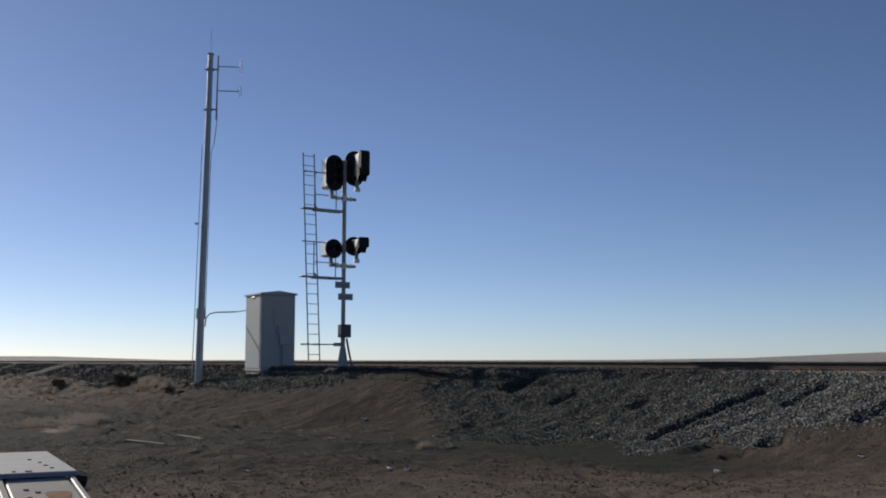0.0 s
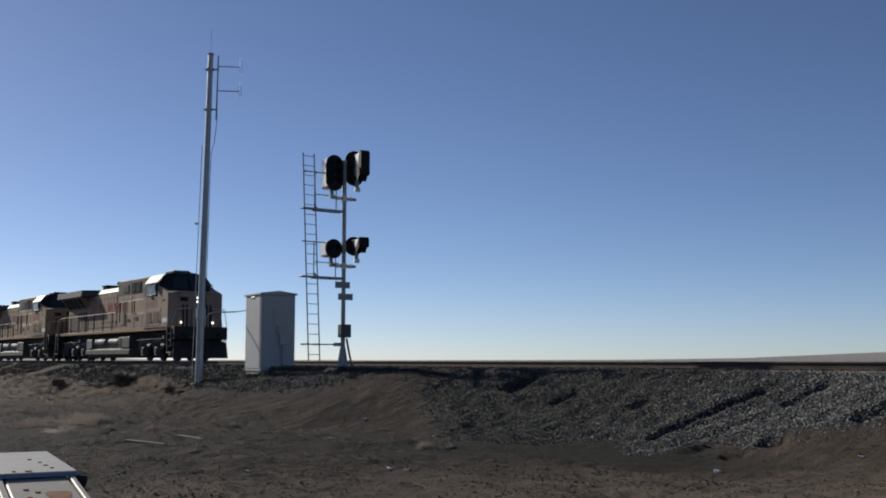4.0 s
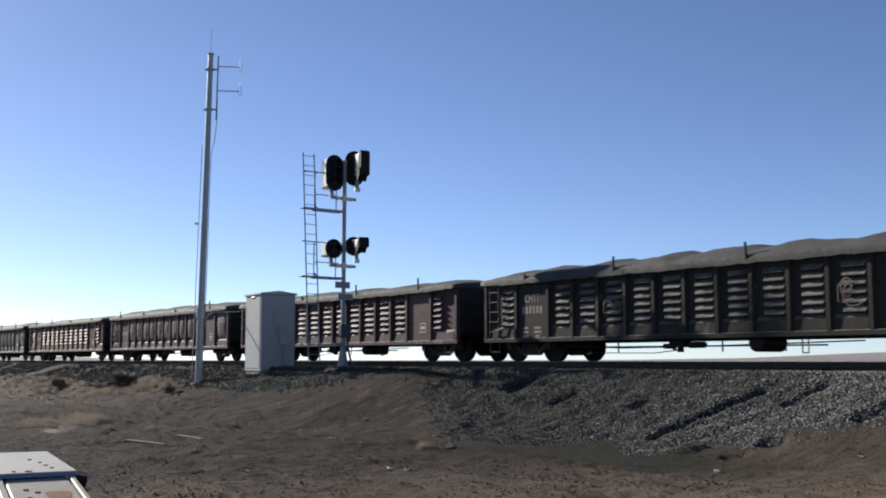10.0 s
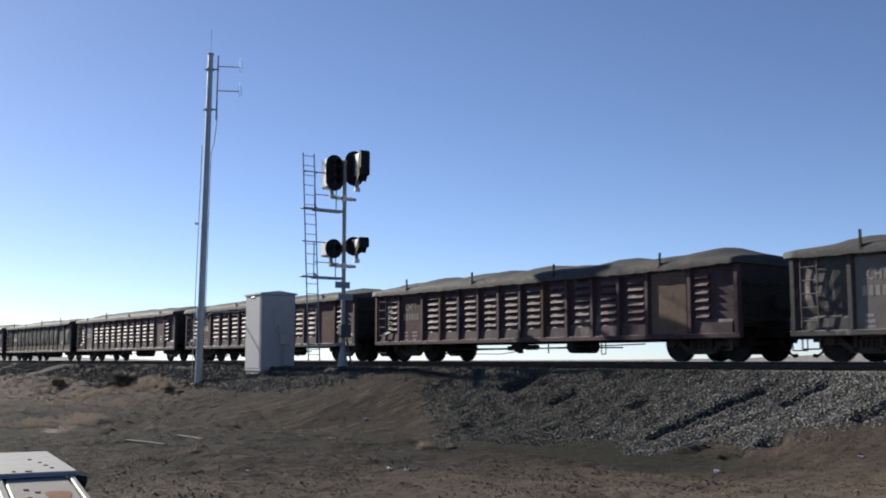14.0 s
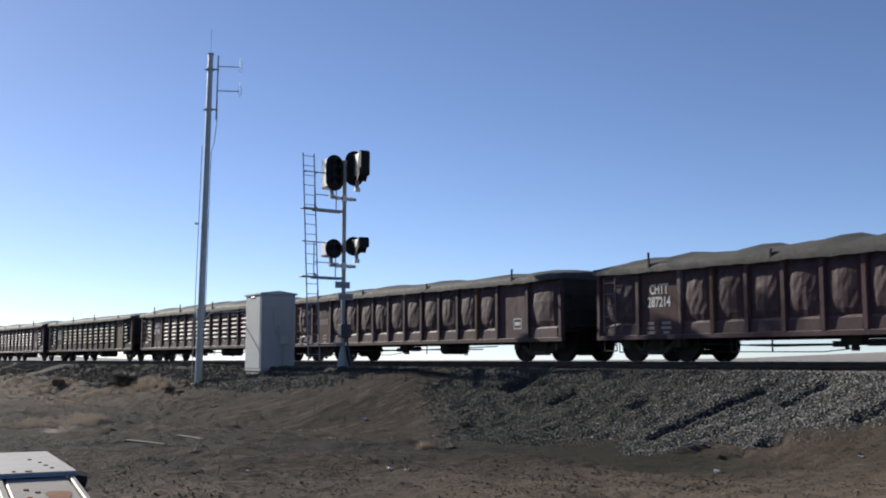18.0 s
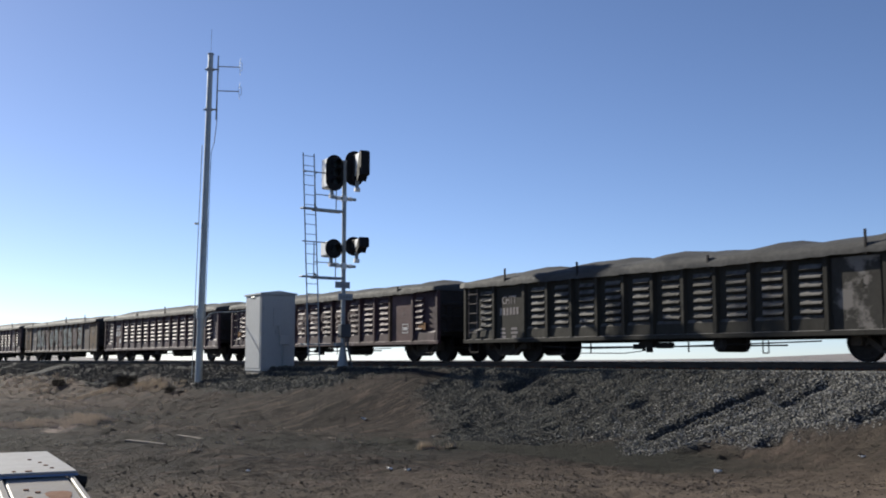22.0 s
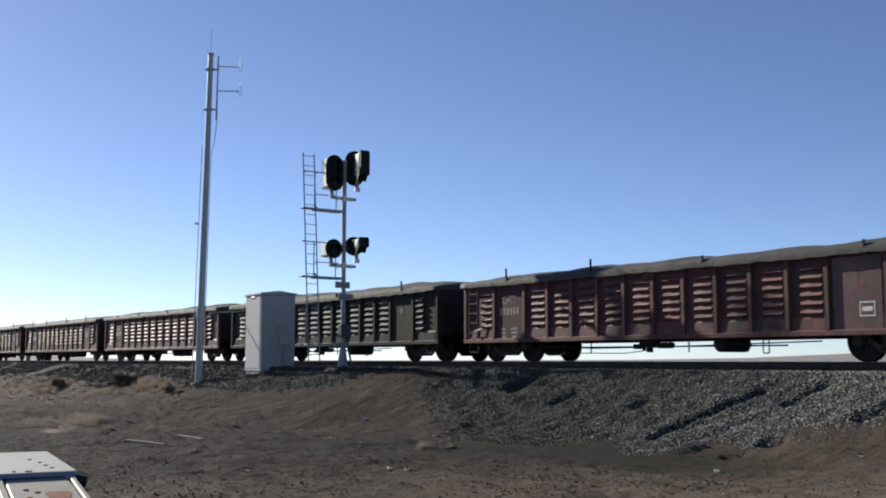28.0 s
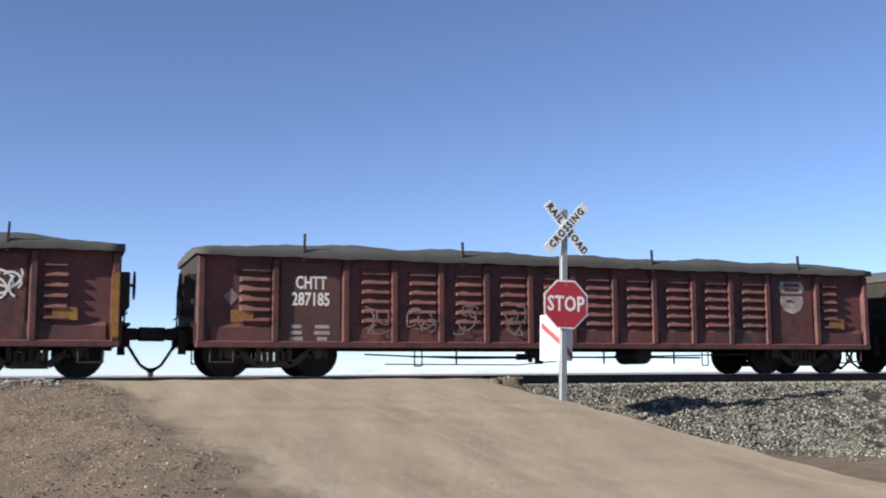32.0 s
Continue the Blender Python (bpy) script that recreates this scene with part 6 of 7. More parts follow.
        for k in range(r.randint(1, 3) if i < 25 else 0):
            x = r.choice((-7.3, -3.3, -0.4, 2.6, 6.0, 7.4))
            share("paint_patch", shared("patch", lambda: solid((-0.22, 0.22, -0.003, 0.0, -0.09, 0.09)), "mark_yellow"), wall, pose(x, 0.093, r.uniform(0.78, 0.9)), "small faded yellow patch")
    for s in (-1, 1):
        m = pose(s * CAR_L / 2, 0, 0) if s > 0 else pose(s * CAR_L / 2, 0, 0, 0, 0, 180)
        # ends in dark steel, not the car's paint: their shade put in as colour
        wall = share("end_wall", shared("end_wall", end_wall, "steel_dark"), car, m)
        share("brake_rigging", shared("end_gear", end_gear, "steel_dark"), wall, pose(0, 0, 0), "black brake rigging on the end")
        share("coupler", coupler_me(), car, m)
        share("air_hose", hose_me(), car, m)
    share("brake_wheel", shared("brake_wheel", brake_wheel, "steel_dark"), car, pose(-CAR_L / 2 - 0.26, -1.05, 1.75) if i != 27 else pose(CAR_L / 2 + 0.26, -1.05, 1.75, 0, 0, 180))
    paint_marks(car, i)
    share("air_reservoir", shared("reservoir", gear_mesh, "steel_dark"), car, pose(1.9, 0, 0))
    share("brake_valve", shared("valve", valve_mesh, "steel_dark"), car, pose(-0.6, 0, 0))
    share("brake_rod", shared("rods", rods_mesh, "steel_dark"), car, pose(0, 0, 0))
    share("load_cover", shared("cover%d" % (i % 9 if i < 25 else 20 + i % 2), lambda: cover(50 + i % 9 if i < 25 else 70 + i % 2), "tarp", True), car, pose(0, 0, 0), "lumpy grey cover over the heaped load")
    for x in (-6.0, -2.4, 1.7, 5.9):
        x += r.uniform(-0.3, 0.3)
        h = r.choice((0.12, 0.3, 0.34))
        for s in (-1, 1):
            share("stake", shared("stake%d" % int(h * 100), lambda: solid((-0.022, 0.022, -0.022, 0.022, -0.2, h)), "steel_dark"), car, pose(x, s * (CAR_W + 0.06), CAR_TOP, 0, r.uniform(-3, 3)))
    for cx in (-6.42, 6.42):
        truck_parts(car, cx, WHEELSETS, i)
    MOVERS.append((car, i))


for car_i, spec in enumerate(CARS):
    build_car(car_i, *spec)


# ---- the two locomotives ----
M["loco_yellow"] = mat("locomotive_yellow", (0.380, 0.258, 0.146), (0.200, 0.140, 0.088), 0.6, 0, 0.7, 7, 0.8, 0.06, 20, streak=4, spots=(0.24, 0.165, 0.105), spot_at=0.62, spot_scale=1.5)
M["loco_faded"] = mat("faded_locomotive_yellow", (0.375, 0.262, 0.186), (0.195, 0.140, 0.104), 0.65, 0, 0.7, 7, 0.85, 0.06, 20, streak=4, spots=(0.17, 0.122, 0.09), spot_at=0.60, spot_scale=1.4)
M["loco_wing"] = mat("bleached_wedge_paint", (0.41, 0.32, 0.24), (0.30, 0.215, 0.155), 0.7, 0, 1.5, 10, 0.8, 0)
M["loco_grey"] = mat("locomotive_grey", (0.070, 0.071, 0.071), (0.040, 0.041, 0.041), 0.6, 0, 0.8, 9, 0.6, 0.06, 20)
M["loco_under"] = mat("underframe_grey", (0.040, 0.038, 0.036), (0.020, 0.019, 0.018), 0.7, 0.1, 1.2, 10, 0.6, 0.15, 25, spots=(0.06, 0.055, 0.05), spot_at=0.6)
M["loco_red"] = mat("faded_red_lettering", (0.34, 0.070, 0.055), (0.31, 0.13, 0.085), 0.6, 0, 2.5, 14, 0.7, 0)
M["loco_pink"] = mat("sun_bleached_red_lettering", (0.24, 0.085, 0.078), (0.27, 0.15, 0.115), 0.65, 0, 2.5, 14, 0.8, 0)
M["loco_stripe"] = mat("yellow_sill_stripe", (0.33, 0.205, 0.075), (0.19, 0.125, 0.065), 0.6, 0, 2, 14, 0.6, 0)
M["grille"] = mat("dark_grille", (0.028, 0.026, 0.025), (0.015, 0.015, 0.015), 0.8, 0.1, 4, 40, 0.6, 0.4, 90)
M["rail_pale"] = mat("pale_handrail_paint", (0.62, 0.55, 0.42), (0.45, 0.40, 0.32), 0.55, 0, 3, 20, 0.5, 0)
M["cab_glass"] = glass_mat("cab_glass", (0.022, 0.027, 0.032))
M["headlight"] = glow_mat("headlight_glow", (1.0, 0.95, 0.85), 2.2)
LOCO_R = 0.533
loco_wheelset = once(lambda: wheelset_mesh(LOCO_R, "wheelset"))


def extrude_x(poly, a, b):
    bm = B()
    prism(bm, poly, "x", a, b)
    return bm


M["truck_pale"] = mat("dusty_cast_steel", (0.118, 0.113, 0.106), (0.06, 0.057, 0.054), 0.75, 0.1, 2, 14, 0.6, 0.2)


def loco_truck_frame():
    bm = B()
    out = [(-2.95, 0.86), (-2.7, 1.12), (-1.35, 1.16), (-1.15, 1.02), (-0.75, 1.02), (-0.55, 1.18), (0.55, 1.18), (0.75, 1.02), (1.15, 1.02), (1.35, 1.16), (2.7, 1.12), (2.95, 0.86),
           (2.80, 0.62), (2.44, 0.60), (2.38, 0.30), (1.58, 0.30), (1.50, 0.62), (1.05, 0.72), (0.48, 0.62), (0.40, 0.30), (-0.40, 0.30), (-0.48, 0.62), (-1.05, 0.72), (-1.50, 0.62), (-1.58, 0.30), (-2.38, 0.30), (-2.44, 0.60), (-2.80, 0.62)]
    prism(bm, out, "y", -0.09, 0.09)
    for x in (-1.0, 1.0):
        box(bm, x - 0.42, x + 0.42, -0.15, -0.088, 0.76, 0.99, bevel=0.02)
        rod(bm, (x - 0.16, -0.17, 0.88), (x - 0.16, -0.14, 0.88), 0.07, seg=10)
    for x in (-1.98, 0.0, 1.98):
        box(bm, x - 0.34, x + 0.34, -0.13, -0.088, 0.92, 1.04, bevel=0.015)
        for dx in (-0.3, 0.3):
            rod(bm, (x + dx, -0.135, 0.40), (x + dx, -0.135, 0.86), 0.035, seg=6)
    return mesh_ob("truck_side_frame", bm, M["truck_pale"])


truck_side_me = once(loco_truck_frame)


def journal_box():
    bm = solid((-0.20, 0.20, -0.12, 0.06, 0.26, 0.74), bevel=0.03)
    rod(bm, (0, -0.15, LOCO_R), (0, -0.10, LOCO_R), 0.13, seg=14)
    for x in (-0.24, 0.24):
        rod(bm, (x, -0.04, 0.66), (x, -0.04, 0.92), 0.06, seg=8)
    return mesh_ob("journal_box", bm, M["truck_pale"])


journal_me = once(journal_box)


def build_loco(key, number, paint, letters):
    words = ("faded" if key == "lead" else "dusty") + " yellow diesel locomotive with grey roof and red lettering, pulling gondolas"
    loco = thing("locomotive", pose(0, TRACK_Y, 0), words, "locomotive", "locomotives of the train")
    P, G, U = M[paint], M["loco_grey"], M["loco_under"]
    part("frame", solid((-10.35, 10.2, -1.45, 1.45, 1.59, 1.75), (-9.9, 9.9, -0.8, 0.8, 1.05, 1.59), bevel=0.02), M["steel_dark"], loco, "dark main frame")
    # ---- long hood
    sec = [(-0.92, 1.752), (-0.92, 4.05), (-0.74, 4.32), (0.74, 4.32), (0.92, 4.05), (0.92, 1.752)]
    hood = part("long_hood", extrude_x(sec, -9.3, 0.3), P, loco)
    part("hood_roof", extrude_x([(-0.86, 4.18), (-0.735, 4.335), (0.735, 4.335), (0.86, 4.18), (0.70, 4.325), (-0.70, 4.325)][:4], -5.0, 0.3), G, hood, "grey hood roof")
    aux = part("equipment_hood", extrude_x([(-0.94, 1.752), (-0.94, 4.60), (-0.84, 4.66), (0.84, 4.66), (0.94, 4.60), (0.94, 1.752)], 0.3, 6.1), P, loco)
    for s in (-1, 1):
        turn = Matrix.Identity(4) if s < 0 else Matrix.Diagonal((1, -1, 1, 1))
        part("grey_band", solid((0.31, 6.09, -0.946, -0.940, 3.78, 4.58)), G, aux, "grey upper band", at=turn)
        part("roof_edge", extrude_x([(-0.925, 4.055), (-0.945, 4.07), (-0.755, 4.345), (-0.738, 4.33)], -5.0, 0.29), G, hood, "grey roof edge", at=turn)
        part("red_line", solid((-5.0, 0.29, -0.926, -0.9205, 3.97, 4.02)), M["loco_pink"], hood, "thin faded red line", at=turn)
        # doors along the hood
        xs = [-5.0, -4.45, -3.9, -3.35, -2.6, -2.05, -1.5, -0.95, -0.4, 0.10]
        for a, b in zip(xs, xs[1:]):
            d = part("hood_door", solid((a + 0.014, b - 0.014, -0.940, -0.92, 2.02, 3.95), bevel=0.006), P, hood, at=turn)
            part("latch", solid((b - 0.12, b - 0.07, -0.965, -0.945, 2.25, 2.34)), M["steel_dark"], d)
            part("latch", solid((b - 0.12, b - 0.07, -0.965, -0.945, 3.70, 3.76)), M["steel_dark"], d)
        for a, b in ((0.6, 1.3), (1.35, 2.0), (2.05, 2.7)):
            part("hood_door", solid((a, b, -0.962, -0.94, 2.05, 3.7), bevel=0.008), P, aux, at=turn)
        bm = B()
        prism(bm, [(4.75, 2.66), (5.95, 2.66), (5.80, 3.02), (5.62, 3.42)], "y", -0.9455, -0.9415)
        part("wing_mark", bm, M["loco_wing"], aux, "pale bleached wedge of paint", at=turn)
        part("red_stripe", solid((4.6, 6.08, -0.9485, -0.9465, 3.95, 4.05)), M["loco_pink"], aux, "short red stripe", at=turn)
        part("louvre_panel", solid((-9.15, -5.25, -0.955, -0.92, 1.95, 3.15), bevel=0.01), P, hood, at=turn)
        for k in range(8):
            x = -8.95 + k * 0.475
            sl = part("louvre_slot", solid((x, x + 0.25, -0.962, -0.955, 2.02, 3.06)), M["grille"], hood, "dark tall air slot", at=turn)
        # radiator wing
        wing = part("radiator_wing", extrude_y_wing(), M["loco_grey"], hood, "overhanging grey radiator roof", at=turn)
        bm = B()
        v = [bm.verts.new(p) for p in ((-9.28, -0.93, 3.25), (-5.3, -0.93, 3.25), (-5.3, -1.48, 4.02), (-9.28, -1.48, 4.02), (-9.28, -0.93, 4.02), (-5.3, -0.93, 4.02))]
        for f in ((0, 1, 2, 3), (4, 3, 2, 5), (0, 3, 4), (1, 5, 2), (0, 4, 5, 1)):
            bm.faces.new([v[i] for i in f])
        sup = part("wing_support", bm, P, hood, at=turn)
        for k in range(4):
            a = -9.1 + k * 0.95
            bm = B()
            q = [(a, 0.12), (a + 0.85, 0.12), (a + 0.85, 0.9), (a, 0.9)]
            v = [bm.verts.new((x, -0.93 - 0.55 * w - 0.006, 3.25 + 0.77 * w)) for x, w in q] + [bm.verts.new((x, -0.93 - 0.55 * w + 0.012, 3.25 + 0.77 * w - 0.01)) for x, w in q]
            for f in ((0, 1, 2, 3), (7, 6, 5, 4), (0, 4, 5, 1), (1, 5, 6, 2), (2, 6, 7, 3), (3, 7, 4, 0)):
                bm.faces.new([v[i] for i in f])
            part("radiator_screen", bm, M["grille"], sup, "dark radiator screen", at=None)
        # grilles behind the cab
        for a, b, z0, z1 in ((1.25, 2.15, 3.92, 4.36), (2.55, 3.25, 3.86, 4.46), (3.40, 4.10, 3.86, 4.46)):
            gr = part("air_grille", solid((a, b, -0.975, -0.94, z0, z1), bevel=0.01), M["grille"], aux, "dark intake grille", at=turn)
            for k in range(4 if a > 2 else 0):
                x = a + (b - a) * (k + 0.7) / 4.4
                part("grille_bar", solid((x - 0.015, x + 0.015, -0.985, -0.975, z0 + 0.03, z1 - 0.03)), G, gr)
        # lower equipment boxes on the walkway
        low = part("side_box", solid((2.9, 6.05, -1.38, -0.94, 1.752, 2.62), bevel=0.015), P, aux, at=turn)
        for a, b, z0, z1 in ((3.25, 3.75, 2.16, 2.36), (4.45, 5.0, 2.20, 2.45)):
            for k in range(4):
                z = z0 + (z1 - z0) * k / 4
                part("louvre", solid((a, b, -1.392, -1.38, z, z + 0.028)), M["grille"], low)
        for x in (4.25, 5.55):
            part("seam", solid((x, x + 0.02, -1.386, -1.38, 1.8, 2.6)), M["steel_dark"], low)
    # ---- cab and nose
    cab = part("cab", cab_mesh(), P, loco)
    roof = [(-1.52, 3.98), (-1.50, 4.15), (-1.12, 4.60), (-0.5, 4.72), (0.5, 4.72), (1.12, 4.60), (1.50, 4.15), (1.52, 3.98)]
    part("cab_roof", extrude_x(roof, 6.05, 8.06), G, cab, "grey cab roof")
    bm = B()
    lo = [(8.06, -1.44, 3.96), (8.80, -1.14, 3.69), (8.80, 1.14, 3.69), (8.06, 1.44, 3.96)]
    hi = [(8.065, -1.12, 4.58), (8.25, -0.80, 4.62), (8.25, 0.80, 4.62), (8.065, 1.12, 4.58)]
    v = [bm.verts.new(p) for p in lo + hi]
    bm.faces.new(v[:4][::-1])
    bm.faces.new(v[4:])
    for i in range(4):
        bm.faces.new((v[i], v[(i + 1) % 4], v[4 + (i + 1) % 4], v[4 + i]))
    part("windshield_housing", bm, M["black"], cab, "black slanted windshield surround")
    for y0, y1 in ((-0.98, -0.08), (0.08, 0.98)):
        bm = B()
        q = [(8.74, y0, 3.77), (8.74, y1, 3.77), (8.34, y1 * 0.74, 4.46), (8.34, y0 * 0.74, 4.46)]
        v = [bm.verts.new((x + 0.035, y, z + 0.02)) for x, y, z in q] + [bm.verts.new((x - 0.03, y, z - 0.02)) for x, y, z in q]
        for f in ((0, 1, 2, 3), (7, 6, 5, 4), (0, 4, 5, 1), (1, 5, 6, 2), (2, 6, 7, 3), (3, 7, 4, 0)):
            bm.faces.new([v[i] for i in f])
        part("windshield", bm, M["cab_glass"], cab, "dark windshield pane")
    for s in (-1, 1):
        turn = Matrix.Identity(4) if s < 0 else Matrix.Diagonal((1, -1, 1, 1))
        part("grey_band", solid((6.12, 8.04, -1.508, -1.502, 3.46, 3.975)), G, cab, "grey band round the cab windows", at=turn)
        win = part("side_window", solid((6.50, 7.95, -1.53, -1.509, 3.48, 4.10), bevel=0.006), M["steel_dark"], cab, "sliding side window in a dark frame", at=turn)
        for a, b in ((6.62, 7.22), (7.28, 7.88)):
            part("pane", solid((a, b, -1.54, -1.531, 3.54, 4.05)), M["cab_glass"], win)
        for a, b, c, d in ((6.56, 7.94, 3.50, 3.535), (7.225, 7.275, 3.535, 4.06)):
            part("window_bar", solid((a, b, -1.546, -1.53, c, d)), M["alu"], win, "pale window bar")
        part("armrest", solid((6.95, 7.35, -1.58, -1.53, 3.40, 3.48), bevel=0.015), G, win)
        bm = B()
        v = [bm.verts.new(p) for p in ((6.5, -1.53, 4.12), (8.0, -1.53, 4.12), (8.0, -1.64, 4.06), (6.5, -1.64, 4.06), (6.5, -1.53, 4.145), (8.0, -1.53, 4.145), (8.0, -1.65, 4.085), (6.5, -1.65, 4.085))]
        for f in ((0, 1, 2, 3), (7, 6, 5, 4), (0, 4, 5, 1), (1, 5, 6, 2), (2, 6, 7, 3), (3, 7, 4, 0)):
            bm.faces.new([v[i] for i in f])
        part("sunshade", bm, G, cab, "grey window awning", at=turn)
        part("mirror", solid((7.98, 8.02, -1.64, -1.51, 3.66, 4.0), bevel=0.01), G, cab, at=turn)
        # lower doors with screens
        fr = part("battery_door_frame", solid((6.3, 8.55, -1.512, -1.50, 1.85, 2.72), bevel=0.004), P, cab, at=turn)
        for a, b in ((6.5, 7.3), (7.55, 8.35)):
            pn = part("screen_panel", solid((a, b, -1.52, -1.512, 1.98, 2.58), bevel=0.004), M["screen_tan"], fr, "dusty mesh panel", at=None)
            for k in range(9):
                z = 2.02 + k * 0.062
                part("slat", solid((a + 0.04, b - 0.04, -1.528, -1.52, z, z + 0.03)), P, pn)
            part("latch", solid((b + 0.04, b + 0.09, -1.53, -1.512, 2.0, 2.10)), M["steel_dark"], fr)
        part("plate", solid((8.85, 9.50, -1.508, -1.502, 1.98, 2.22)), M["sign_white"], cab, "pale patch of paint", at=turn)
        for x in (8.7, 8.95):
            part("grab_bolt", solid((x, x + 0.16, -1.52, -1.502, 3.14, 3.18)), M["steel_dark"], cab, at=turn)
        part("sill_stripe", solid((-9.4, 9.62, -1.462, -1.45, 1.60, 1.735)), M["loco_stripe"], loco, "yellow sill stripe", at=turn)
    # letters: the railway's name as plain red bars, the road number as figures
    red = M[letters]
    for s in (-1, 1):
        turn = Matrix.Identity(4) if s < 0 else Matrix.Diagonal((1, -1, 1, 1))
        for k in range(13):
            if k == 5:
                continue
            x = -4.50 + k * 0.515
            bm = B()
            w = 0.40 if k not in (2, 9, 11) else 0.14
            box(bm, x - w / 2, x - w / 2 + 0.13, -0.953, -0.946, 2.86, 3.46)
            if w > 0.2:
                box(bm, x + w / 2 - 0.13, x + w / 2, -0.953, -0.946, 2.86, 3.46)
                box(bm, x - w / 2 + 0.13, x + w / 2 - 0.13, -0.953, -0.946, 3.33, 3.46)
                box(bm, x - w / 2 + 0.13, x + w / 2 - 0.13, -0.953, -0.946, 2.86, 2.99)
            if k > 7:
                for q in bm.verts:
                    q.co.y -= 0.020
            part("name_mark", bm, M["loco_red" if key == "lead" else "loco_pink"], loco, "plain red lettering shape", at=turn)
    key_t = ("text", number, letters)
    if key_t not in SHARED:
        SHARED[key_t] = text_mesh(number, 0.86, letters, spacing=1.12, squeeze=0.86)
    share("road_number", SHARED[key_t], cab, pose(7.22, -1.5025, 3.08), "red road number")
    share("road_number", SHARED[key_t], cab, pose(7.22, 1.5025, 3.08, 0, 0, 180), "red road number")
    # nose front
    for y in (-0.13, 0.13):
        bm = B()
        rod(bm, (9.70, 0, 3.18 + y * 0.8), (9.825, 0, 3.18 + y * 0.8), 0.055, seg=14)
        part("headlight", bm, M["headlight"] if key == "lead" else M["cab_glass"], cab, "headlight")
    bm = solid((9.72, 9.81, -0.14, 0.14, 2.96, 3.40), bevel=0.02)
    part("headlight_housing", bm, M["black"], cab)
    part("nose_door", solid((9.70, 9.775, 0.16, 0.72, 1.8, 3.1), bevel=0.01), P, cab)
    for s in (-1, 1):
        bm = B()
        rod(bm, (9.74, s * 0.85, 1.98), (9.86, s * 0.85, 1.98), 0.055, seg=14)
        part("ditch_light", bm, M["headlight"] if key == "lead" else M["cab_glass"], loco, "round ditch light")
    part("number_board", solid((9.64, 9.775, -0.92, -0.50, 3.08, 3.30), bevel=0.01), M["black"], cab, "black number board")
    # ---- roof details
    bm = solid((-4.05, -3.35, -0.45, 0.45, 4.33, 4.64), bevel=0.02)
    box(bm, -4.12, -3.28, -0.5, 0.5, 4.60, 4.68, bevel=0.01)
    part("exhaust_hood", bm, M["black"], loco, "sooty black exhaust housing")
    bm = B()
    rod(bm, (-2.05, 0, 4.32), (-2.05, 0, 4.66), 0.03, seg=8)
    for y, d in ((-0.18, 0.3), (0.0, 0.36), (0.18, -0.3)):
        rod(bm, (-2.05 - d * 0.5, y, 4.70), (-2.05 + d, y, 4.70), 0.045, 0.13, seg=12)
    rod(bm, (-2.05, -0.2, 4.66), (-2.05, 0.2, 4.66), 0.03, seg=8)
    part("horn", bm, M["black"], loco, "cluster of black air horns")
    bm = solid((6.4, 7.6, -0.45, 0.45, 4.72, 4.86), bevel=0.03)
    part("air_conditioner", bm, G, loco)
    for x, y in ((7.7, -0.3), (7.95, 0.2), (7.55, 0.5)):
        bm = B()
        rod(bm, (x, y, 4.70), (x, y, 4.80), 0.06, 0.03, seg=10)
        part("roof_antenna", bm, M["black"], loco)
    bm = B()
    pipe(bm, [(7.95, -0.12, 4.70), (7.95, -0.12, 4.82), (7.95, 0.12, 4.82), (7.95, 0.12, 4.70)], 0.015)
    part("grab_iron", bm, M["rail_pale"], loco)
    # ---- walkway rails
    for s in (-1, 1):
        y = s * 1.40
        pts = [(-9.9, y, 2.55), (-9.3, y, 2.76), (1.35, y, 2.78), (1.95, y, 3.32), (5.95, y, 3.36)]
        bm = B()
        pipe(bm, pts, 0.020, 8)
        part("handrail", bm, M["rail_pale"], loco, "pale tubular handrail")
        for x in (-9.3, -8.2, -7.2, -5.6, -4.2, -2.6, -0.9, 0.7):
            bm = B()
            rod(bm, (x, y, 1.75), (x, y, 2.78), 0.032, seg=6)
            box(bm, x - 0.05, x + 0.05, y - 0.03, y + 0.03, 1.6, 1.85)
            part("stanchion", bm, M["rail_dark"], loco)
        for x, z0 in ((2.0, 2.2), (2.85, 2.0), (4.35, 2.62)):
            bm = B()
            rod(bm, (x, y, z0), (x, y, 3.33), 0.032, seg=6)
            part("stanchion", bm, M["rail_dark"], loco)
        # end handrails and steps
        for e, x in ((1, 9.55), (-1, -9.55)):
            for dx in (0.0, 0.55):
                bm = B()
                xx = x + e * dx
                pipe(bm, [(xx, s * 1.52, 0.75), (xx, s * 1.52, 1.85), (xx + e * 0.12, s * 1.40, 2.35), (xx + e * 0.12, s * 1.30, 2.65)], 0.020, 8)
                part("step_rail", bm, M["rail_pale"], loco, "pale curved step handrail")
            st = part("step_well", solid((min(x, x + e * 0.62), max(x, x + e * 0.62), s * 1.10, s * 1.14, 0.42, 1.75), (x - 0.03, x + 0.03, s * 1.10, s * 1.5, 0.42, 1.75)), M["loco_under"], loco)
            for z in (0.42, 0.74, 1.06, 1.38):
                part("step", solid((min(x, x + e * 0.6), max(x, x + e * 0.6), s * 1.12, s * 1.52, z, z + 0.03)), M["rail_pale"] if z < 0.5 else M["loco_under"], st)
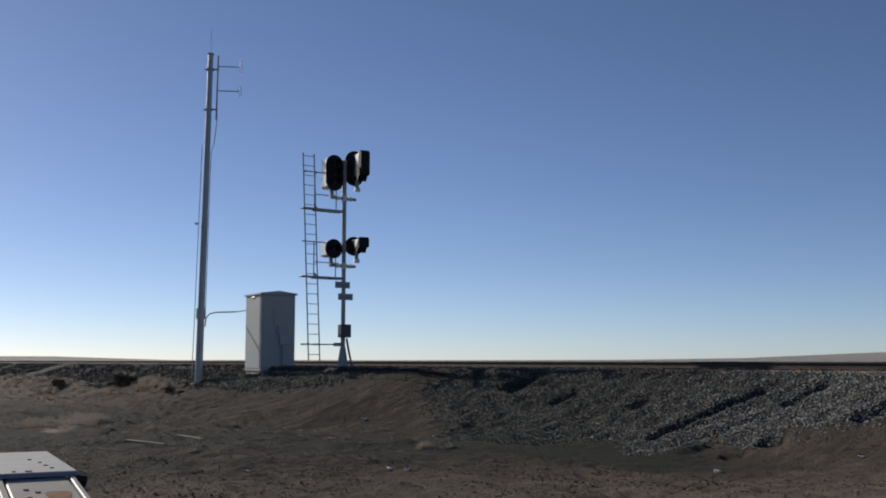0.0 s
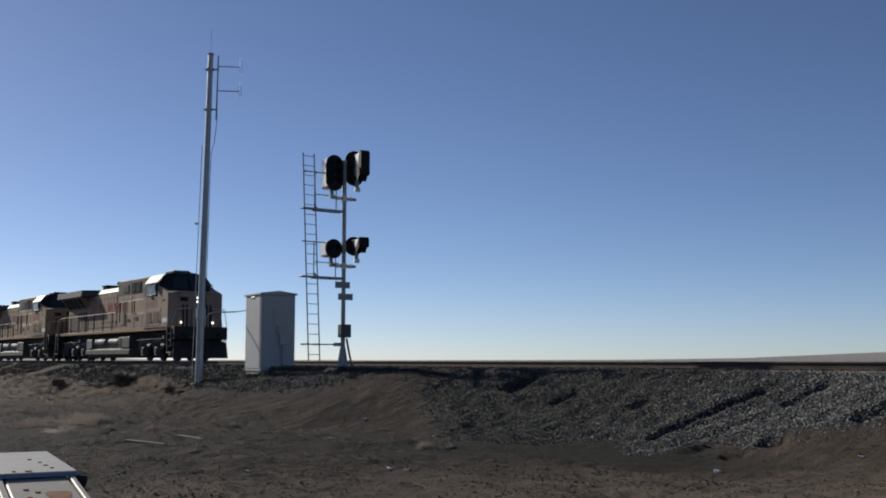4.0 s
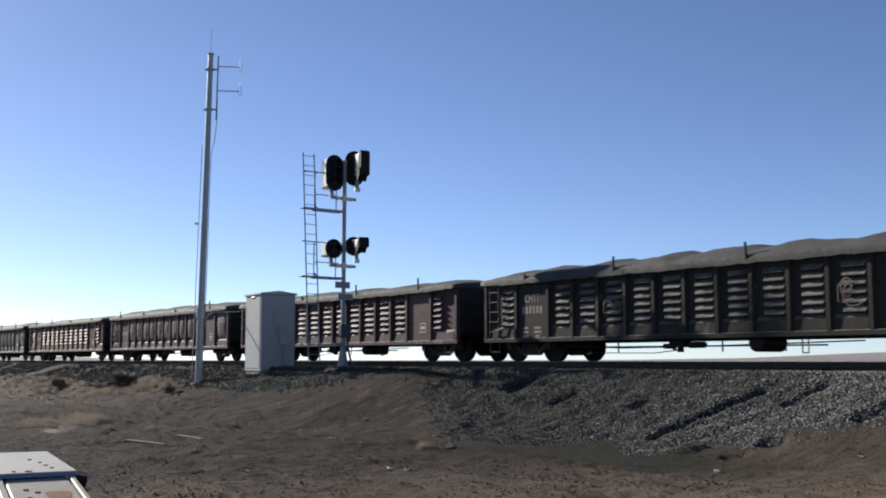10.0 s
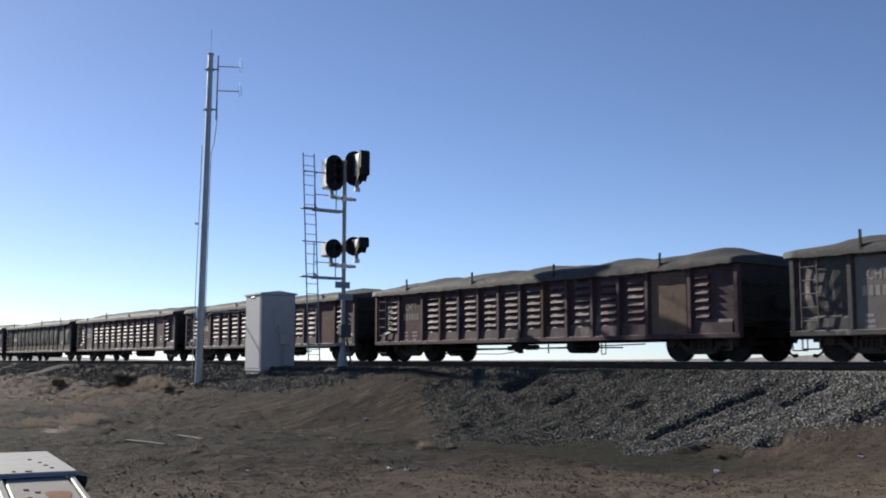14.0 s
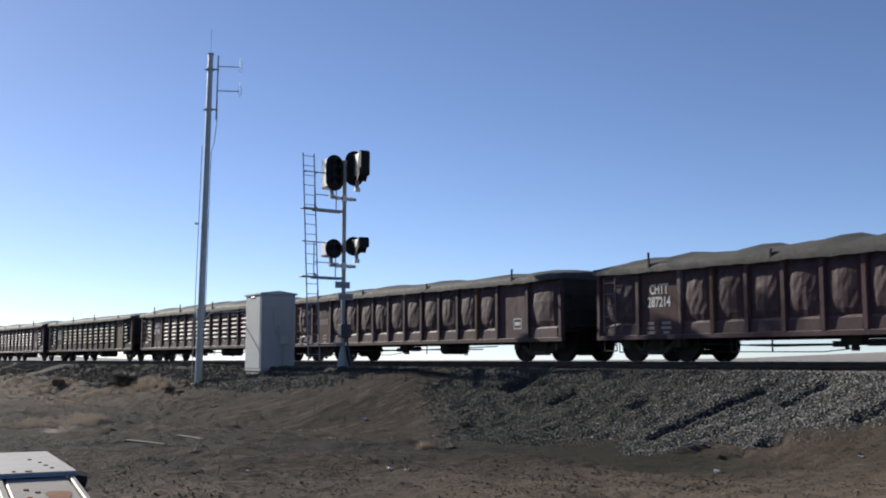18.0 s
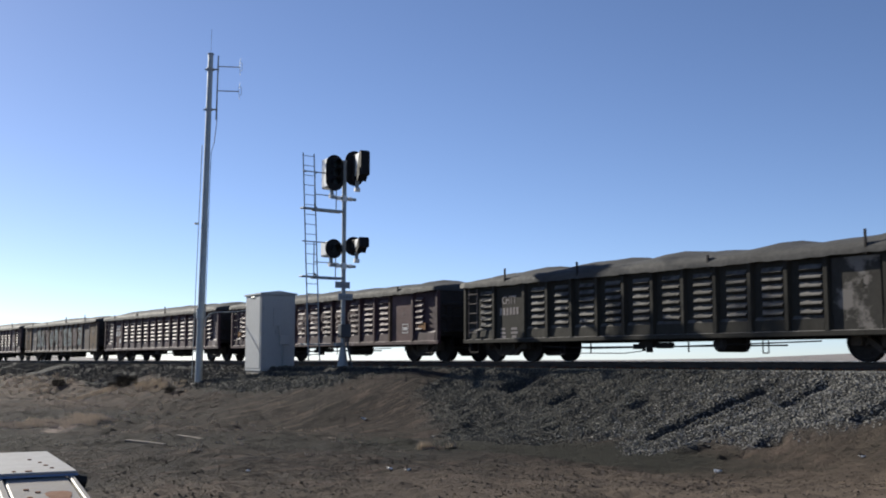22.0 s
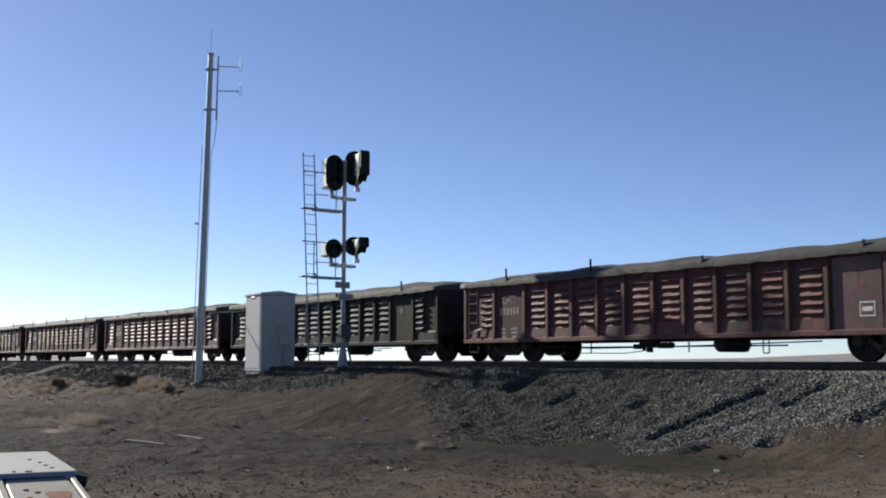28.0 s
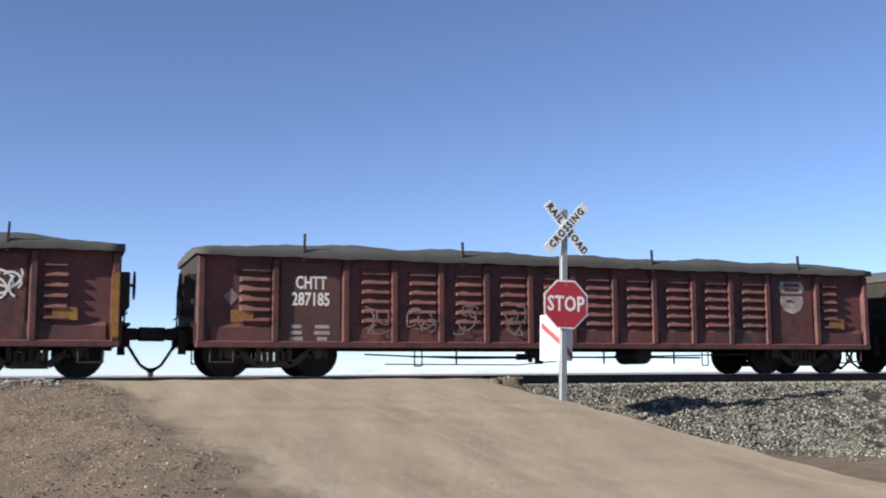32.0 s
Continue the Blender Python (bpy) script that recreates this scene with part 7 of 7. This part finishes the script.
    # ---- ends
    for e in (1, -1):
        bm = solid((min(e * 10.2, e * 10.4), max(e * 10.2, e * 10.4), -1.45, 1.45, 1.1, 1.75), bevel=0.02)
        part("end_plate", bm, M["steel_dark"], loco)
        for y in (-1.0, -0.8, 0.8, 1.0):
            bm = B()
            pipe(bm, [(e * 10.40, y, 1.45), (e * 10.58, y, 1.30), (e * 10.62, y, 1.0), (e * 10.56, y, 0.80)], 0.028, 8)
            part("control_hose", bm, M["rubber"], loco, "black hanging control hose")
        bm = B()
        pipe(bm, [(e * 10.46, -1.40, 1.25), (e * 10.52, -1.2, 0.98), (e * 10.52, 1.2, 0.98), (e * 10.46, 1.40, 1.25)], 0.02)
        part("uncoupling_lever", bm, M["rail_dark"], loco)
        bm = B()
        v = [bm.verts.new(p) for p in ((e * 10.42, -1.5, 0.12), (e * 10.95, 0, 0.12), (e * 10.42, 1.5, 0.12), (e * 10.30, 1.45, 0.98), (e * 10.48, 0, 0.98), (e * 10.30, -1.45, 0.98),
                                       (e * 10.36, -1.5, 0.12), (e * 10.85, 0, 0.12), (e * 10.36, 1.5, 0.12), (e * 10.24, 1.45, 0.98), (e * 10.40, 0, 0.98), (e * 10.24, -1.45, 0.98))]
        for f in ((0, 1, 4, 5), (1, 2, 3, 4), (7, 6, 11, 10), (8, 7, 10, 9), (0, 6, 7, 1), (1, 7, 8, 2), (5, 4, 10, 11), (4, 3, 9, 10), (0, 5, 11, 6), (2, 8, 9, 3)):
            bm.faces.new([v[i] for i in f])
        part("snow_plow" if e > 0 else "pilot", bm, M["steel_dark"], loco, "dark pointed pilot plate")
        share("coupler", coupler_me(), loco, pose(e * 10.42, 0, 0, 0, 0, 0 if e > 0 else 180))
        share("air_hose", hose_me(), loco, pose(e * 10.45, 0, 0, 0, 0, 0 if e > 0 else 180))
        for y in (-0.55, 0.55):
            bm = B()
            rod(bm, (e * 10.38, y, 1.75), (e * 10.38, y, 2.7), 0.022, seg=6)
            part("end_stanchion", bm, M["rail_dark"], loco)
        for s in (-1, 1):
            bm = B()
            pipe(bm, [(e * 10.38, s * 1.3, 2.65), (e * 10.38, s * 0.55, 2.7)], 0.02)
            part("end_rail", bm, M["rail_pale"], loco)
    for y in (-0.98, -0.78, 0.30, 0.50):
        part("gate_bar", solid((10.30, 10.36, y - 0.05, y + 0.05, 1.75, 2.88), bevel=0.01), M["steel_dark"], loco, "dark end gate bar")
    # ---- tank and gear under the frame
    bm = B()
    prism(bm, [(-1.25, 1.05), (-1.25, 0.72), (-1.45, 0.62), (-1.45, 0.38), (-1.1, 0.16), (1.1, 0.16), (1.45, 0.38), (1.45, 0.62), (1.25, 0.72), (1.25, 1.05)], "x", -3.85, 3.8)
    part("fuel_tank", bm, M["tank_olive"], loco, "grey fuel tank")
    for s in (-1, 1):
        for a, b in ((-2.45, -0.60), (-0.05, 1.85)):
            bm = B()
            rod(bm, (a + 0.08, s * 1.12, 1.08), (b - 0.08, s * 1.12, 1.08), 0.27, seg=20)
            rod(bm, (a, s * 1.12, 1.08), (a + 0.08, s * 1.12, 1.08), 0.20, 0.27, seg=20)
            rod(bm, (b - 0.08, s * 1.12, 1.08), (b, s * 1.12, 1.08), 0.27, 0.20, seg=20)
            tk = part("air_tank", bm, M["tank_pale"], loco, "pale cylindrical air tank", smooth=False)
            for x in (a + 0.3, b - 0.3):
                bm = B()
                rod(bm, (x - 0.03, s * 1.12, 1.08), (x + 0.03, s * 1.12, 1.08), 0.28, seg=20)
                part("strap", bm, M["loco_under"], tk)
        part("battery_box", solid((-3.8, -2.8, s * 1.42, s * 0.8, 0.72, 1.28), bevel=0.02), M["tank_pale"], loco)
        part("filter_box", solid((2.05, 3.75, s * 1.42, s * 0.8, 0.72, 1.34), bevel=0.03), M["tank_olive"], loco)
        part("filter_box_rib", solid((2.25, 2.35, s * 1.45, s * 1.40, 0.85, 1.25)), M["tank_pale"], loco)
        for a, b in ((-9.6, -5.6), (4.6, 8.6)):
            part("pipe_run", pipe_under(s * 1.28, a, b), M["tank_pale"], loco, "pale pipe along the truck")
    for cx in (-7.25, 7.25):
        for s in (-1, 1):
            turn = pose(cx, s * 1.02, 0, 0, 0, 0 if s < 0 else 180)
            share("truck_side_frame", truck_side_me(), loco, turn)
            for dx in (-1.98, 0, 1.98):
                share("journal_box", journal_me(), loco, turn @ pose(dx, -0.08, 0))
            for dx in (-1.0, 1.0):
                bm = B()
                rod(bm, (cx + dx - 0.22, s * 1.14, 0.80), (cx + dx + 0.24, s * 1.14, 0.80), 0.12, seg=12)
                part("brake_cylinder", bm, M["loco_under"], loco)
        part("truck_bolster", solid((cx - 0.5, cx + 0.5, -1.0, 1.0, 0.85, 1.12), (cx - 2.4, cx + 2.4, -0.5, 0.5, 0.45, 0.85), bevel=0.03), M["steel_dark"], loco)
        for dx in (-1.98, 0, 1.98):
            w = share("wheelset", loco_wheelset(), loco, pose(cx + dx, 0, LOCO_R))
            WHEELSETS.append((key, w, cx + dx, LOCO_R))
    MOVERS.append((loco, key))


def pipe_under(y, a, b):
    bm = B()
    pipe(bm, [(a, y, 1.12), (a + 1.2, y, 1.15), (b - 0.5, y, 1.15), (b, y, 1.24)], 0.022)
    box(bm, b - 0.1, b + 0.12, y - 0.06, y + 0.06, 1.14, 1.3)
    return bm


def extrude_y_wing():
    bm = B()
    v = [bm.verts.new(p) for p in ((-9.95, -0.5, 4.02), (-9.95, -1.55, 4.02), (-4.85, -1.55, 4.02), (-3.5, -0.93, 4.02), (-3.5, -0.5, 4.02),
                                   (-9.95, -0.5, 4.50), (-9.95, -1.50, 4.40), (-4.85, -1.50, 4.40), (-3.5, -0.80, 4.36), (-3.5, -0.5, 4.40))]
    v2 = [bm.verts.new((x, 0.0, z)) for x, z in ((-9.95, 4.02), (-3.5, 4.02), (-9.95, 4.52), (-3.5, 4.40))]
    for f in ((0, 1, 2, 3, 4), (9, 8, 7, 6, 5), (1, 6, 7, 2), (2, 7, 8, 3)):
        bm.faces.new([v[i] for i in f])
    bm.faces.new((v[1], v[0], v2[0], v2[2], v[5], v[6]))
    bm.faces.new((v[3], v[8], v[9], v2[3], v2[1], v[4]))
    bm.faces.new((v[0], v[4], v2[1], v2[0]))
    bm.faces.new((v[5], v2[2], v2[3], v[9]))
    return bm


def cab_mesh():
    """Full-width cab with a chamfered nose."""
    bm = B()
    plan = [(6.05, -1.5), (9.54, -1.5), (9.76, -1.02), (9.76, 1.02), (9.54, 1.5), (6.05, 1.5)]
    tops = [3.98, 3.52, 3.58, 3.58, 3.52, 3.98]
    lo = [bm.verts.new((x, y, 1.752)) for x, y in plan]
    hi = [bm.verts.new((x, y, z)) for (x, y), z in zip(plan, tops)]
    a, b = bm.verts.new((8.05, -1.5, 3.98)), bm.verts.new((8.05, 1.5, 3.98))
    c, d = bm.verts.new((8.80, -1.12, 3.70)), bm.verts.new((8.80, 1.12, 3.70))
    bm.faces.new(lo[::-1])
    bm.faces.new((lo[0], lo[1], hi[1], a, hi[0]))
    bm.faces.new((lo[4], lo[5], hi[5], b, hi[4]))
    for i in (1, 2, 3):
        bm.faces.new((lo[i], lo[i + 1], hi[i + 1], hi[i]))
    bm.faces.new((lo[5], lo[0], hi[0], hi[5]))
    bm.faces.new((hi[0], a, b, hi[5]))
    bm.faces.new((a, hi[1], c))
    bm.faces.new((b, d, hi[4]))
    bm.faces.new((a, c, d, b))
    bm.faces.new((hi[1], hi[2], c))
    bm.faces.new((hi[2], hi[3], d, c))
    bm.faces.new((hi[3], hi[4], d))
    return bm


M["rail_dark"] = mat("rusty_stanchion", (0.075, 0.042, 0.026), (0.035, 0.024, 0.019), 0.7, 0, 3, 20, 0.6, 0)
M["tank_olive"] = mat("dusty_olive_tank", (0.115, 0.108, 0.094), (0.065, 0.061, 0.054), 0.7, 0.05, 1.2, 10, 0.6, 0.1)
M["tank_pale"] = mat("dusty_tank_paint", (0.20, 0.195, 0.19), (0.12, 0.118, 0.115), 0.6, 0.1, 1.5, 12, 0.6, 0.08)
M["screen_tan"] = mat("dusty_screen", (0.15, 0.108, 0.068), (0.06, 0.046, 0.034), 0.8, 0, 3, 50, 0.6, 0.3, 90)
build_loco("lead", "6464", "loco_faded", "loco_pink")
build_loco("second", "6840", "loco_yellow", "loco_red")


# ---- what moves: the whole train, and every axle under it ----
def front_of_first_car(t):
    """Where the leading end of the first gondola stands along the track."""
    return -24.99 + 20.15 * (t - 7.5) + 0.005 * (t - 7.5) ** 2 - 0.13 * max(0.0, t - 29.5)


def centre(key, t):
    if isinstance(key, str):
        return front_of_first_car(t) + 0.70 + 11.15 + (22.3 if key == "lead" else 0)
    return front_of_first_car(t) - CAR_L / 2 - key * CAR_PITCH


def motions():
    for ob, key in MOVERS:
        walk(ob, [(t, pose(centre(key, t), TRACK_Y, 0)) for t in (0, 4, 8, 12, 16, 20, 24, 28, 29, 29.5, 30, 30.5, 31, 31.5, 32)])
    for key, w, at, r in WHEELSETS:
        first = [t for t in np.arange(0, 32.01, 0.5) if -100 < centre(key, t) + at < 30]
        lo, hi = (first[0], first[-1] + 0.5) if first else (0.0, 0.0)
        lo, hi = round(max(lo, 0) * FPS), round(min(hi, 32) * FPS)
        rows = []
        for k in sorted({0, 32 * FPS} | set(range(lo, hi + 1))):
            t = min(max(k, lo), hi) / FPS
            spin = math.degrees((centre(key, t) - centre(key, lo / FPS)) / r)
            rows.append((k / FPS, pose(at, 0, r, 0, spin, 0)))
        walk(w, rows)


motions()
